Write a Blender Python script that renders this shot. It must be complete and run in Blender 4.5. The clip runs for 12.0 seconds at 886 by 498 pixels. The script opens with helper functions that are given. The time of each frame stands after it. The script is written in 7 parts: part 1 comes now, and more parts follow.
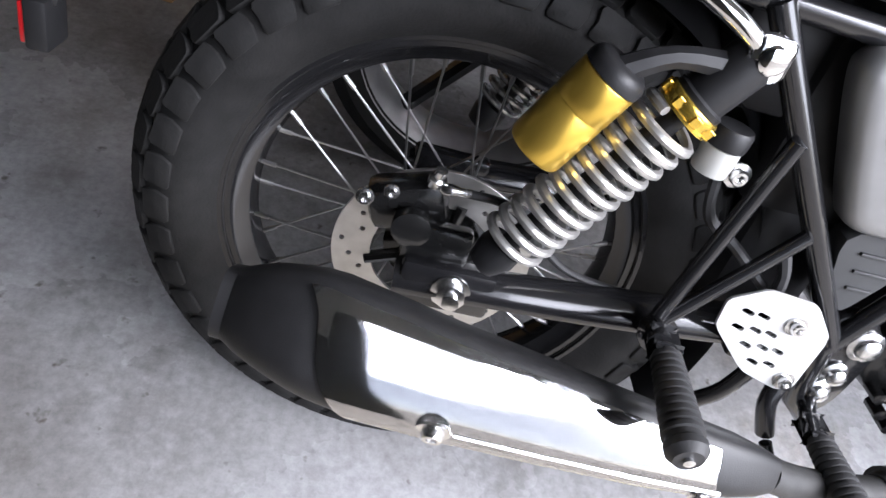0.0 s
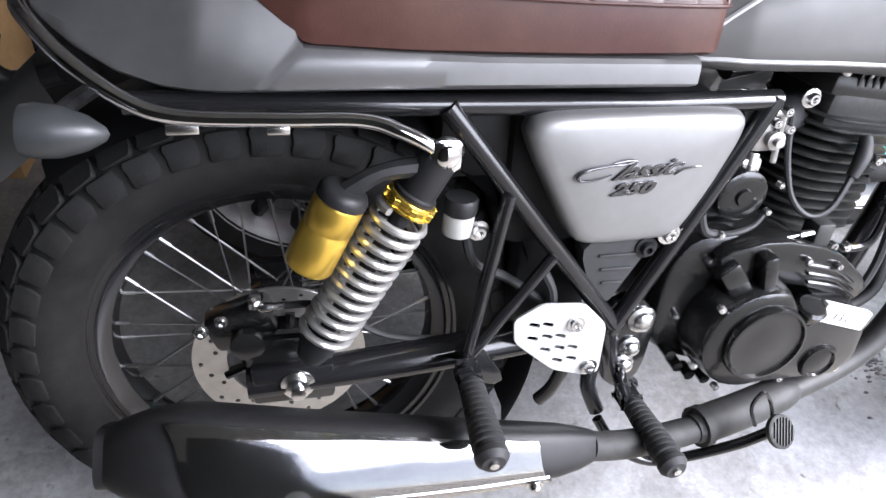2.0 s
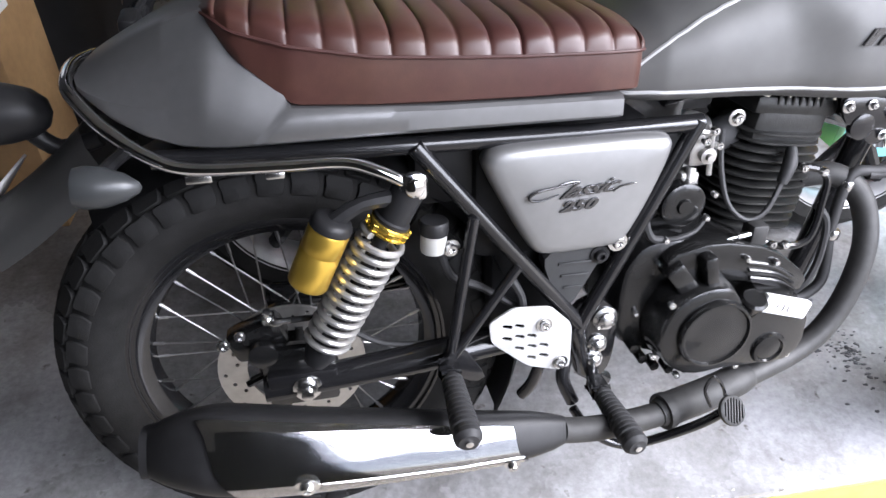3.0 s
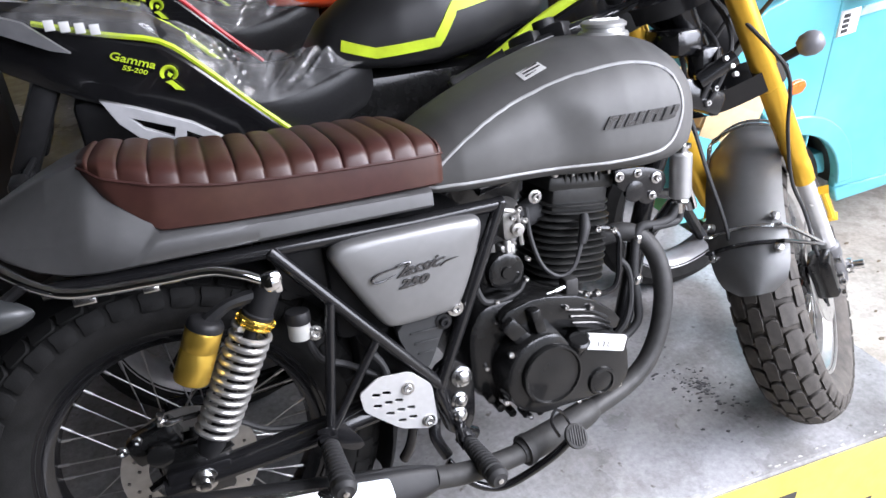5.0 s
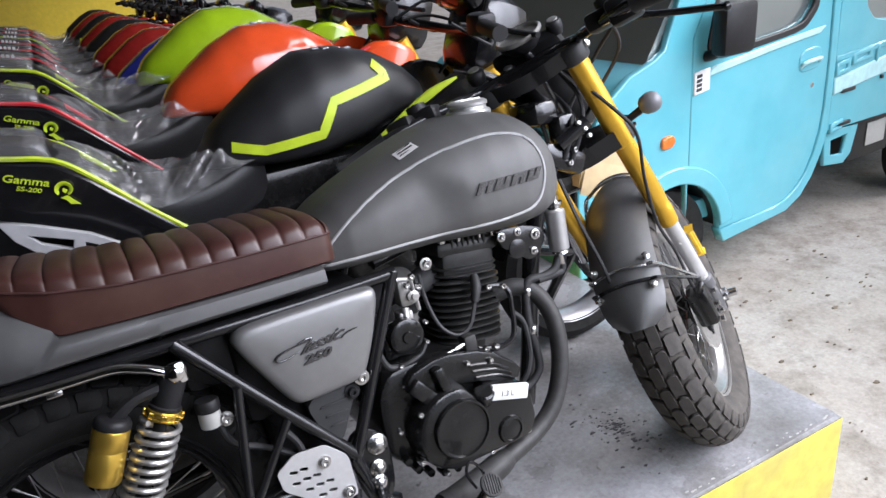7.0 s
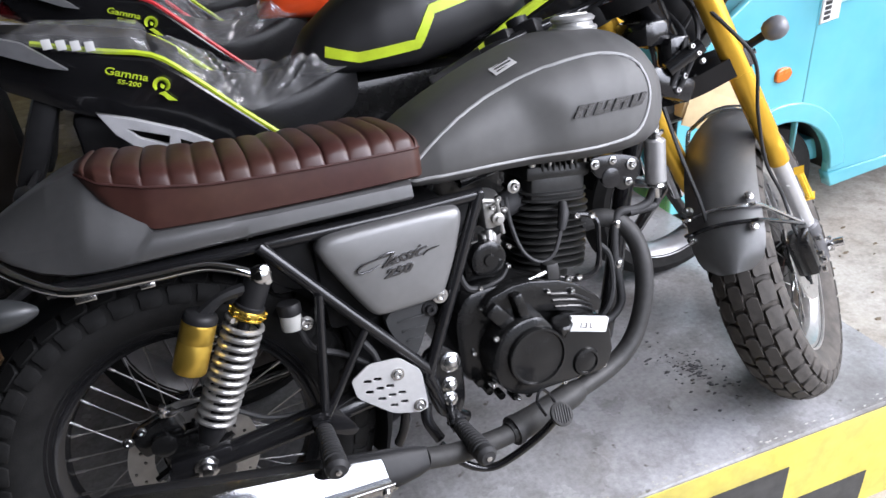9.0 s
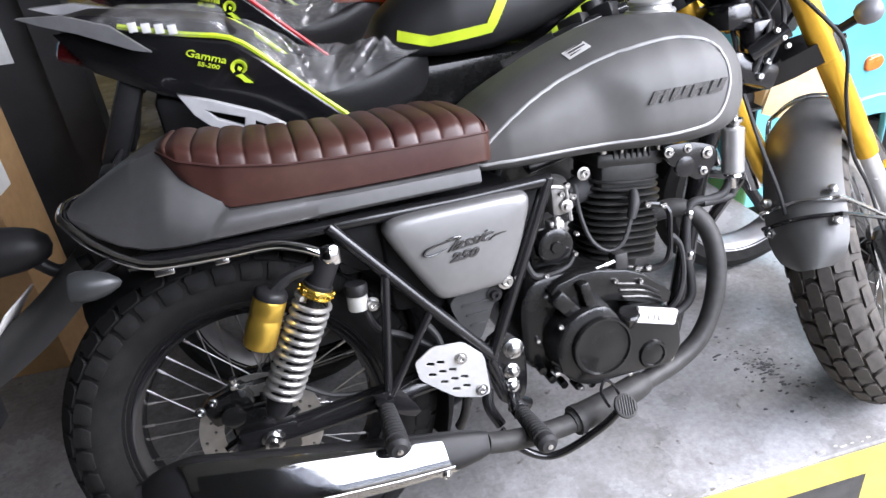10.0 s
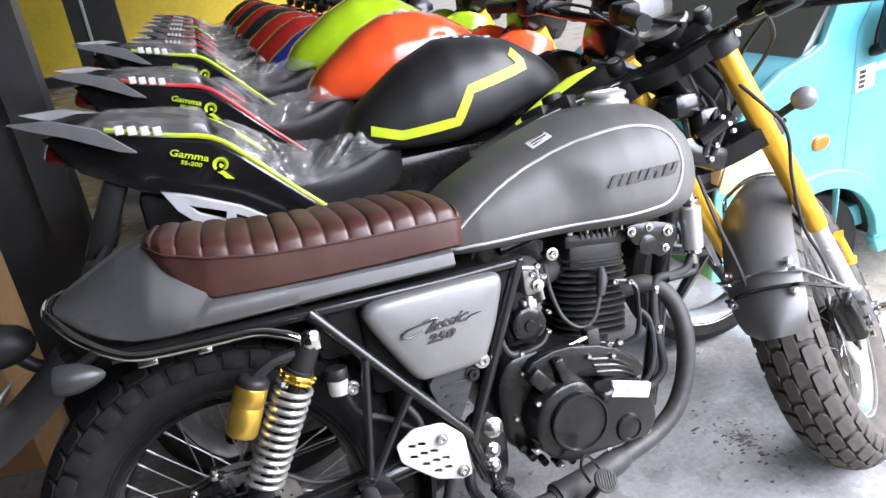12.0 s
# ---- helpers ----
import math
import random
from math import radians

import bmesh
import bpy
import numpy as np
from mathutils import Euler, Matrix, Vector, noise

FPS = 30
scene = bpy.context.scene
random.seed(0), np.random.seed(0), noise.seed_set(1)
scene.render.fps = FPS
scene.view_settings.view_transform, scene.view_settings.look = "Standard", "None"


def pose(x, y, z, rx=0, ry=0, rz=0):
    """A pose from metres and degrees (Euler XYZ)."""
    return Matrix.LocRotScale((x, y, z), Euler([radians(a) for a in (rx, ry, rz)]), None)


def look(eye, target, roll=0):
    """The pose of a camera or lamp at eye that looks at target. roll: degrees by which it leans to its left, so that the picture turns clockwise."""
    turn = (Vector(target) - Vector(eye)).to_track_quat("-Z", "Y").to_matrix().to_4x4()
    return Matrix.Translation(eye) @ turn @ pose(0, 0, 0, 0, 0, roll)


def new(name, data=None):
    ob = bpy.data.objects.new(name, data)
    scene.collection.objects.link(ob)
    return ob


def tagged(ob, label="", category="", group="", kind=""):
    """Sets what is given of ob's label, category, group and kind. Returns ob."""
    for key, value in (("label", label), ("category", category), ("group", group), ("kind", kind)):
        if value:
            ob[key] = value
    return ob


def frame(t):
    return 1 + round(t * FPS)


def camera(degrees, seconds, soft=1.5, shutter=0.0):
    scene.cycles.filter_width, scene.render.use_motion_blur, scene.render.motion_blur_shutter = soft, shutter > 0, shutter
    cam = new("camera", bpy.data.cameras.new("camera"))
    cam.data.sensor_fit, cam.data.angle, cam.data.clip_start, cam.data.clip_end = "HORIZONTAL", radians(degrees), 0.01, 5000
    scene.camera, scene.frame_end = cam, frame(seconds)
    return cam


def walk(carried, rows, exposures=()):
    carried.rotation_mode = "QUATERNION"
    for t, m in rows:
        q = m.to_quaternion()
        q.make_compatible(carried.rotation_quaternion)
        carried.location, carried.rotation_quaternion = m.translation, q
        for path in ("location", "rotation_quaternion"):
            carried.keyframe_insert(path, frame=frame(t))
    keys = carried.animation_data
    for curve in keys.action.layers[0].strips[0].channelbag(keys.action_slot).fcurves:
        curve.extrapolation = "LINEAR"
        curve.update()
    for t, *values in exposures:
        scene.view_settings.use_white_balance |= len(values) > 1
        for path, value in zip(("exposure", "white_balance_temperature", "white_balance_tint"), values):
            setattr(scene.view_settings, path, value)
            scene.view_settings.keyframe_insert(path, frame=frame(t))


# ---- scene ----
cam = camera(64.9, 12.0)
PATH = [
    (0, (-0.1128, -0.5159, 0.9078), (0.1574, 0.8461, -0.5316), 21.06),
    (0.5, (-0.0914, -0.5186, 0.9342), (0.2322, 0.9112, -0.4263), 20.92),
    (1, (-0.0571, -0.5377, 0.9762), (0.3246, 0.9008, -0.3599), 19.45),
    (1.5, (-0.0249, -0.5564, 1.0277), (0.3974, 0.8662, -0.3131), 14.91),
    (2, (0.0080, -0.5904, 1.0806), (0.4215, 0.8287, -0.2667), 7.20),
    (2.5, (0.0415, -0.6530, 1.1246), (0.3194, 0.8113, -0.2091), 1.42),
    (3, (0.0448, -0.7147, 1.1724), (0.3806, 0.7684, -0.1267), 1.77),
    (3.2, (0.0472, -0.7451, 1.1767), (0.4478, 0.7033, -0.1430), 2.84),
    (4.8, (0.0897, -0.9211, 1.2298), (0.6887, 0.6797, 0.1912), -1.49),
    (5, (0.0986, -0.9320, 1.2333), (0.6976, 0.6865, 0.2226), -2.43),
    (5.5, (0.1123, -0.9543, 1.2483), (0.8489, 0.7036, 0.4064), -2.23),
    (6, (0.1141, -0.9821, 1.2542), (0.9142, 0.6919, 0.5075), -2.59),
    (6.5, (0.1291, -1.0151, 1.2487), (1.0081, 0.6073, 0.4773), -5.01),
    (7, (0.1230, -1.0415, 1.2411), (0.9563, 0.5885, 0.4357), -6.46),
    (7.2, (0.1352, -1.0243, 1.2372), (0.9347, 0.6020, 0.3910), -6.59),
    (8.8, (0.1198, -1.0109, 1.2285), (0.7282, 0.6341, 0.2674), -5.24),
    (9, (0.1220, -1.0084, 1.2313), (0.6945, 0.6325, 0.2415), -5.33),
    (9.5, (0.1200, -1.0060, 1.2282), (0.6097, 0.6390, 0.2015), -5.40),
    (10, (0.1153, -1.0073, 1.2267), (0.5103, 0.6768, 0.2227), -6.66),
    (10.5, (0.1068, -1.0232, 1.2382), (0.4211, 0.6981, 0.2695), -7.74),
    (11, (0.1113, -1.0256, 1.2366), (0.4500, 0.6976, 0.2797), -7.91),
    (11.5, (0.1074, -1.0405, 1.2407), (0.5588, 0.6946, 0.3543), -7.35),
    (12, (0.1076, -1.0526, 1.2417), (0.6178, 0.7123, 0.4514), -7.32),
]
walk(cam, [(t, look(eye, target, roll)) for t, eye, target, roll in PATH], exposures=[(t, e, 6150, 15) for t, e in ((0.0, 0.66), (1.5, 0.60), (3.2, 0.42), (5.0, 0.02), (6.5, -0.42), (7.2, -0.50), (8.8, -0.40), (9.5, -0.06), (10.5, 0.36), (12.0, 0.44))])

# ---------------------------------------------------------------- light
world = bpy.data.worlds.new("sky")
scene.world = world
world.use_nodes = True
wn = world.node_tree.nodes
sky = wn.new("ShaderNodeTexSky")
sky.sky_type = "NISHITA"
sky.sun_disc = False
sky.sun_elevation, sky.sun_rotation = radians(42), radians(116)
sky.air_density, sky.dust_density = 1.0, 1.5
wn["Background"].inputs["Strength"].default_value = 0.15
haze = wn.new("ShaderNodeHueSaturation")
haze.inputs["Saturation"].default_value = 0.4
world.node_tree.links.new(sky.outputs["Color"], haze.inputs["Color"])
world.node_tree.links.new(haze.outputs["Color"], wn["Background"].inputs["Color"])
sun = new("sun", bpy.data.lights.new("sun", "SUN"))
sun.data.energy, sun.data.angle, sun.data.color = 4.2, radians(35), (1.0, 0.98, 0.95)
sun.matrix_world = look((8.5, -4.2, 8.6), (0, 0, 0))
# added lamp: stands in for daylight from the open shop front, behind the camera
front_light = new("front_fill_light", bpy.data.lights.new("front_fill_light", "AREA"))
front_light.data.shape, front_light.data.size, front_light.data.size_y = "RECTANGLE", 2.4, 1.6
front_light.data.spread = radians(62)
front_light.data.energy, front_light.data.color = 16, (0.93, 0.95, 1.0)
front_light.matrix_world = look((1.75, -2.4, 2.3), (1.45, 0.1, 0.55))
# second added lamp, aimed to brighten the front wheel and nearby floor
side_light = new("side_fill_light", bpy.data.lights.new("side_fill_light", "AREA"))
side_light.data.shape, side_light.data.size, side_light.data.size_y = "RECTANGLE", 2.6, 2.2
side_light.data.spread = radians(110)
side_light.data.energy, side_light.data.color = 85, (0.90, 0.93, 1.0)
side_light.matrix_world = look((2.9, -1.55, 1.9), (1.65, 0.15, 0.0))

# ---------------------------------------------------------------- materials
def material(name, color, rough=0.5, metal=0.0, vary=0.12, scale=30.0, bump=0.0, bump_scale=200.0, coat=0.0, spec=0.5, second=None, second_amount=0.0, second_scale=4.0):
    m = bpy.data.materials.new(name)
    m.use_nodes = True
    nt = m.node_tree
    n, link = nt.nodes, nt.links.new
    p = n["Principled BSDF"]
    p.inputs["Roughness"].default_value, p.inputs["Metallic"].default_value = rough, metal
    p.inputs["Coat Weight"].default_value, p.inputs["Specular IOR Level"].default_value = coat, spec
    co = n.new("ShaderNodeTexCoord")
    fine, broad = n.new("ShaderNodeTexNoise"), n.new("ShaderNodeTexNoise")
    fine.inputs["Scale"].default_value, fine.inputs["Detail"].default_value = scale, 6
    broad.inputs["Scale"].default_value, broad.inputs["Detail"].default_value = second_scale, 5
    link(co.outputs["Object"], fine.inputs["Vector"])
    link(co.outputs["Object"], broad.inputs["Vector"])
    ramp = n.new("ShaderNodeMapRange")
    ramp.inputs["From Min"].default_value, ramp.inputs["From Max"].default_value = 0.3, 0.7
    ramp.inputs["To Min"].default_value, ramp.inputs["To Max"].default_value = 1 - vary, 1 + vary
    link(fine.outputs["Fac"], ramp.inputs["Value"])
    hue = n.new("ShaderNodeMix")
    hue.data_type = "RGBA"
    hue.inputs["A"].default_value = (*color, 1)
    hue.inputs["B"].default_value = (*(second or color), 1)
    edge = n.new("ShaderNodeMapRange")
    edge.inputs["From Min"].default_value, edge.inputs["From Max"].default_value = 0.42, 0.68
    edge.inputs["To Max"].default_value = second_amount
    link(broad.outputs["Fac"], edge.inputs["Value"])
    link(edge.outputs["Result"], hue.inputs["Factor"])
    mul = n.new("ShaderNodeVectorMath")
    mul.operation = "SCALE"
    link(hue.outputs["Result"], mul.inputs[0])
    link(ramp.outputs["Result"], mul.inputs["Scale"])
    link(mul.outputs["Vector"], p.inputs["Base Color"])
    rr = n.new("ShaderNodeMapRange")
    rr.inputs["From Min"].default_value, rr.inputs["From Max"].default_value = 0.3, 0.7
    rr.inputs["To Min"].default_value, rr.inputs["To Max"].default_value = rough * 0.85, min(1.0, rough * 1.15)
    link(broad.outputs["Fac"], rr.inputs["Value"])
    link(rr.outputs["Result"], p.inputs["Roughness"])
    if bump:
        b, grain = n.new("ShaderNodeBump"), n.new("ShaderNodeTexNoise")
        grain.inputs["Scale"].default_value, grain.inputs["Detail"].default_value = bump_scale, 4
        b.inputs["Strength"].default_value, b.inputs["Distance"].default_value = bump, 0.002
        link(co.outputs["Object"], grain.inputs["Vector"])
        link(grain.outputs["Fac"], b.inputs["Height"])
        link(b.outputs["Normal"], p.inputs["Normal"])
    return m


M_GREY = material("grey_satin_paint", (0.113, 0.112, 0.110), 0.56, 0.3, 0.04, 60, 0.03, 900)
M_SILVER = material("silver_satin_paint", (0.25, 0.25, 0.25), 0.45, 0.6, 0.03, 60, 0.03, 900)
M_STRIPE = material("light_pinstripe", (0.36, 0.36, 0.36), 0.45)
M_BLACK = material("black_frame_paint", (0.012, 0.012, 0.013), 0.17, 0.0, 0.1, 40, coat=0.25)
M_ENGINE = material("black_engine_enamel", (0.012, 0.012, 0.012), 0.20, 0.0, 0.2, 60, 0.04, 500, coat=0.15, spec=0.38)
M_FIN = material("black_cast_fin", (0.030, 0.030, 0.029), 0.38, 0.3, 0.2, 80, 0.2, 500)
M_RUBBER = material("tyre_rubber", (0.013, 0.013, 0.013), 0.75, 0.0, 0.25, 40, 0.25, 300, spec=0.25, second=(0.026, 0.025, 0.024), second_amount=0.5, second_scale=9)
M_DUSTY = material("dusty_tyre_rubber", (0.048, 0.043, 0.038), 0.88, 0.0, 0.25, 40, 0.25, 300, second=(0.125, 0.110, 0.094), second_amount=0.8, second_scale=9)
M_PEG = material("black_rubber", (0.02, 0.02, 0.021), 0.65, 0.0, 0.15, 60, 0.1, 400)
M_CHROME = material("chrome", (0.85, 0.85, 0.86), 0.07, 1.0, 0.02, 20)
M_SLIDER = material("satin_slider_steel", (0.62, 0.62, 0.62), 0.28, 0.5, 0.06, 60)
M_STEEL = material("bright_steel", (0.72, 0.72, 0.72), 0.25, 1.0, 0.08, 60)
M_SPOKE = material("dull_steel_spoke", (0.33, 0.33, 0.33), 0.3, 1.0, 0.1, 60)
M_SPRING = material("silver_spring_paint", (0.55, 0.54, 0.52), 0.3, 0.75, 0.06, 60)
M_GOLD = material("gold_anodised_aluminium", (0.78, 0.52, 0.09), 0.31, 0.85, 0.05, 50)
M_GOLD_RING = material("gold_ring", (0.85, 0.58, 0.10), 0.25, 0.9, 0.05, 50)
M_FORK = material("gold_fork_tube", (0.85, 0.50, 0.05), 0.28, 0.6, 0.05, 50)
M_LEATHER = material("brown_leather", (0.055, 0.021, 0.018), 0.40, 0.0, 0.10, 60, 0.08, 500, second=(0.080, 0.038, 0.022), second_amount=0.5, second_scale=7)
M_THREAD = material("seam_thread", (0.05, 0.015, 0.012), 0.6)
M_MUFFLER = material("black_heat_paint", (0.014, 0.014, 0.015), 0.5, 0.0, 0.15, 60, 0.15, 700, spec=0.35)
M_PIPE = material("dark_grey_pipe", (0.037, 0.0365, 0.036), 0.6, 0.3, 0.2, 60, 0.15, 600)
M_ALU = material("brushed_aluminium_plate", (0.60, 0.60, 0.60), 0.4, 0.4, 0.05, 80)
M_DISC = material("brake_disc_steel", (0.55, 0.54, 0.52), 0.35, 0.9, 0.1, 60)
M_PLASTIC = material("black_plastic", (0.015, 0.015, 0.016), 0.45, 0.0, 0.15, 60, 0.1, 700, spec=0.3)
M_MOULD = material("dark_grey_moulding", (0.028, 0.029, 0.030), 0.55, 0.0, 0.1, 60, 0.15, 900)
M_MILKY = material("milky_reservoir_plastic", (0.42, 0.42, 0.40), 0.4, 0.0, 0.05, 50)
M_BADGE = material("dark_chrome_badge", (0.16, 0.16, 0.165), 0.18, 0.9)

M_STRIP = material("light_grey_satin_strip", (0.20, 0.20, 0.202), 0.40, 0.75, 0.04, 60, 0.03, 900)
M_WHITE = material("white_label", (0.75, 0.75, 0.74), 0.55, 0.0, 0.05, 60)
M_INK = material("dark_ink", (0.03, 0.03, 0.03), 0.6)
M_RED = material("red_lens", (0.35, 0.01, 0.012), 0.2, coat=0.5)
M_AMBER = material("yellow_reflector", (0.75, 0.45, 0.03), 0.25, coat=0.5)
M_SIGNAL = material("smoked_signal_body", (0.045, 0.048, 0.05), 0.35, 0.2)
M_CAST = material("cast_carburettor_alloy", (0.45, 0.44, 0.42), 0.42, 0.8, 0.2, 70, 0.2, 400)
M_CAP = material("satin_alloy_cap", (0.46, 0.46, 0.45), 0.34, 0.5, 0.06, 60)
M_BALL = material("grey_lever_ball", (0.16, 0.16, 0.17), 0.4, 0.1)


# ---------------------------------------------------------------- mesh tools
def smooth_mesh(bm, name, mat, angle=38):
    me = bpy.data.meshes.new(name)
    bmesh.ops.recalc_face_normals(bm, faces=bm.faces)
    bm.to_mesh(me)
    bm.free()
    for f in me.polygons:
        f.use_smooth = True
    me.set_sharp_from_angle(angle=radians(angle))
    for one in mat if isinstance(mat, (list, tuple)) else [mat]:
        me.materials.append(one)
    return me


def part(name, bm, mat, parent=None, label="", xf=None, angle=38):
    if xf is not None:
        bm.transform(xf)
    ob = new(name, smooth_mesh(bm, name, mat, angle))
    ob.parent = parent
    return tagged(ob, label)


def thing(name, label, category, m=None, group=""):
    ob = new(name)
    if m is not None:
        ob.matrix_world = m
    return tagged(ob, label, category, group)


def spline(points, steps=6, closed=False):
    """Points of a smooth curve through the given ones."""
    p = [Vector(q) for q in points]
    if len(p) < 3 or steps < 2:
        return p
    out, count = [], len(p)
    for i in range(count if closed else count - 1):
        a, b, c, d = (p[(i + k) % count] if closed else p[min(max(i + k, 0), count - 1)] for k in (-1, 0, 1, 2))
        for s in range(steps):
            t = s / steps
            out.append(0.5 * (2 * b + (c - a) * t + (2 * a - 5 * b + 4 * c - d) * t * t + (3 * b - a - 3 * c + d) * t ** 3))
    return out if closed else out + [p[-1]]


def rings(bm, loops, caps=True, closed=True, ends=False):
    """Skins rings of equally many points; ends: joins the last ring to the first."""
    rows = [[bm.verts.new(q) for q in loop] for loop in loops]
    n = len(rows[0])
    pairs = list(zip(rows, rows[1:])) + ([(rows[-1], rows[0])] if ends else [])
    for a, b in pairs:
        for i in range(n if closed else n - 1):
            j = (i + 1) % n
            bm.faces.new((a[i], a[j], b[j], b[i]))
    if caps and not ends and closed:
        bm.faces.new(rows[0][::-1])
        bm.faces.new(rows[-1])
    return bm


def tube(bm, points, radius, seg=12, steps=6, closed=False, flat=1.0):
    """A round bar along a smooth curve; radius: one, or one for each point."""
    path = spline(points, steps, closed)
    n = len(path)
    loops, side = [], None
    for i, q in enumerate(path):
        ahead = (path[(i + 1) % n] - path[i - 1] if closed or 0 < i < n - 1 else (path[1] - path[0] if i == 0 else path[-1] - path[-2])).normalized()
        if side is None:
            side = ahead.orthogonal().normalized()
        side = (side - ahead * side.dot(ahead)).normalized()
        up = ahead.cross(side)
        r = radius if not isinstance(radius, (list, tuple)) else float(np.interp(i / max(n - 1, 1), np.linspace(0, 1, len(radius)), radius))
        loops.append([q + r * (math.cos(a) * side + flat * math.sin(a) * up) for a in np.linspace(0, 2 * math.pi, seg, endpoint=False)])
    return rings(bm, loops, True, True, closed)


def axes_of(axis):
    axis = Vector(axis).normalized()
    side = axis.orthogonal().normalized()
    return axis, side, axis.cross(side)


def lathe(bm, profile, origin, axis, seg=32):
    """Turns a profile of (radius, height along axis) about the axis."""
    axis, side, up = axes_of(axis)
    o = Vector(origin)
    loops = [[o + h * axis + max(r, 1e-4) * (math.cos(a) * side + math.sin(a) * up) for a in np.linspace(0, 2 * math.pi, seg, endpoint=False)] for r, h in profile]
    return rings(bm, loops)


def bar(bm, a, b, r, seg=8):
    a, b = Vector(a), Vector(b)
    return lathe(bm, [(r, 0), (r, (b - a).length)], a, b - a, seg)


def block(bm, centre, size, bevel=0.004, turn=None, segments=2):
    made = bmesh.ops.create_cube(bm, size=1.0)["verts"]
    m = Matrix.Translation(centre) @ (turn.to_4x4() if turn is not None else Matrix()) @ Matrix.Diagonal((*size, 1))
    for v in made:
        v.co = m @ v.co
    if bevel:
        edges = list({e for v in made for e in v.link_edges})
        bmesh.ops.bevel(bm, geom=edges, offset=bevel, segments=segments, affect="EDGES", profile=0.5)
    return bm


def slab(bm, outline, y0, y1, bevel=0.003):
    """A plate with an outline in x and z, from y0 to y1."""
    a = [bm.verts.new((x, y0, z)) for x, z in outline]
    b = [bm.verts.new((x, y1, z)) for x, z in outline]
    faces = [bm.faces.new(a), bm.faces.new(b[::-1])]
    n = len(a)
    for i in range(n):
        faces.append(bm.faces.new((a[i], b[i], b[(i + 1) % n], a[(i + 1) % n])))
    if bevel:
        bmesh.ops.recalc_face_normals(bm, faces=faces)
        edges = [e for e in faces[1].edges] + [e for e in faces[0].edges]
        bmesh.ops.bevel(bm, geom=edges, offset=bevel, segments=2, affect="EDGES", profile=0.5)
    return bm


def rounded(outline, rounds=3, cut=0.2):
    """Corner cutting: a polygon with round corners."""
    p = [Vector(q) for q in outline]
    for _ in range(rounds):
        p = [q for a, b in zip(p, p[1:] + p[:1]) for q in (a * (1 - cut) + b * cut, a * cut + b * (1 - cut))]
    return [tuple(q) for q in p]


def pillow(bm, outline, levels, dome=None):
    """A cushioned panel: the outline in x and z, drawn in step by step; levels: (scale, y)."""
    cx, cz = (sum(q[k] for q in outline) / len(outline) for k in (0, 1))
    return rings(bm, [[(cx + s * (x - cx), y, cz + s * (z - cz)) for x, z in outline] for s, y in levels])


def flat_curve(name, loops, thick, bevel, mat, parent, m, label="", res=4):
    """A plate cut from outlines (the first) and holes (the rest), in x and y, then posed by m."""
    cu = bpy.data.curves.new(name, "CURVE")
    cu.dimensions, cu.fill_mode, cu.extrude, cu.bevel_depth, cu.bevel_resolution = "2D", "BOTH", thick / 2, bevel, 1
    for loop in loops:
        s = cu.splines.new("POLY")
        s.points.add(len(loop) - 1)
        for q, (x, y) in zip(s.points, loop):
            q.co = (x, y, 0, 1)
        s.use_cyclic_u = True
    return from_curve(cu, name, mat, parent, m, label)


def from_curve(cu, name, mat, parent, m, label=""):
    tmp = new("tmp", cu)
    me = bpy.data.meshes.new_from_object(tmp.evaluated_get(bpy.context.evaluated_depsgraph_get()))
    bpy.data.objects.remove(tmp)
    bpy.data.curves.remove(cu)
    me.transform(m)
    me.materials.clear()
    me.materials.append(mat)
    me.name = name
    ob = new(name, me)
    ob.parent = parent
    return tagged(ob, label)


def lettering(name, words, size, depth, mat, parent, m, label="", shear=0.0, bold=0.0, spacing=1.0):
    cu = bpy.data.curves.new(name, "FONT")
    cu.body, cu.size, cu.extrude, cu.shear, cu.offset, cu.space_character = words, size, depth, shear, bold, spacing
    cu.bevel_depth = depth * 0.2
    cu.resolution_u = 3
    return from_curve(cu, name, mat, parent, m, label)


def circle(x, y, r, n=20, a0=0.0):
    return [(x + r * math.cos(a0 + a), y + r * math.sin(a0 + a)) for a in np.linspace(0, 2 * math.pi, n, endpoint=False)]


def bolt(parent, at, axis, r=0.008, name="bolt", washer=True, mat=None):
    bm = bmesh.new()
    prof = ([(0, 0), (r * 1.6, 0), (r * 1.6, 0.002), (r * 1.05, 0.0025)] if washer else [(0, 0), (r, 0)])
    lathe(bm, prof + [(r, 0.0055 + r * 0.2), (r * 0.85, 0.007 + r * 0.3), (r * 0.5, 0.007 + r * 0.3), (r * 0.45, 0.004 + r * 0.1), (0, 0.004 + r * 0.1)], at, axis, 12)
    return part(name, bm, mat or M_STEEL, parent)


def facing(x, y, z, turn=0.0, tilt=0.0):
    """The pose of a flat thing drawn in x and y, set upright to face -y."""
    return Matrix.Translation((x, y, z)) @ Euler((radians(90 + tilt), 0, 0)).to_matrix().to_4x4() @ Euler((0, 0, radians(turn))).to_matrix().to_4x4()


# ---------------------------------------------------------------- the grey roadster
LEAN = -11.0
bike = thing("motorcycle", "grey retro motorcycle with brown leather seat, leaning on its side stand", "motorcycle", pose(0, 0, 0, LEAN, 0, 0))


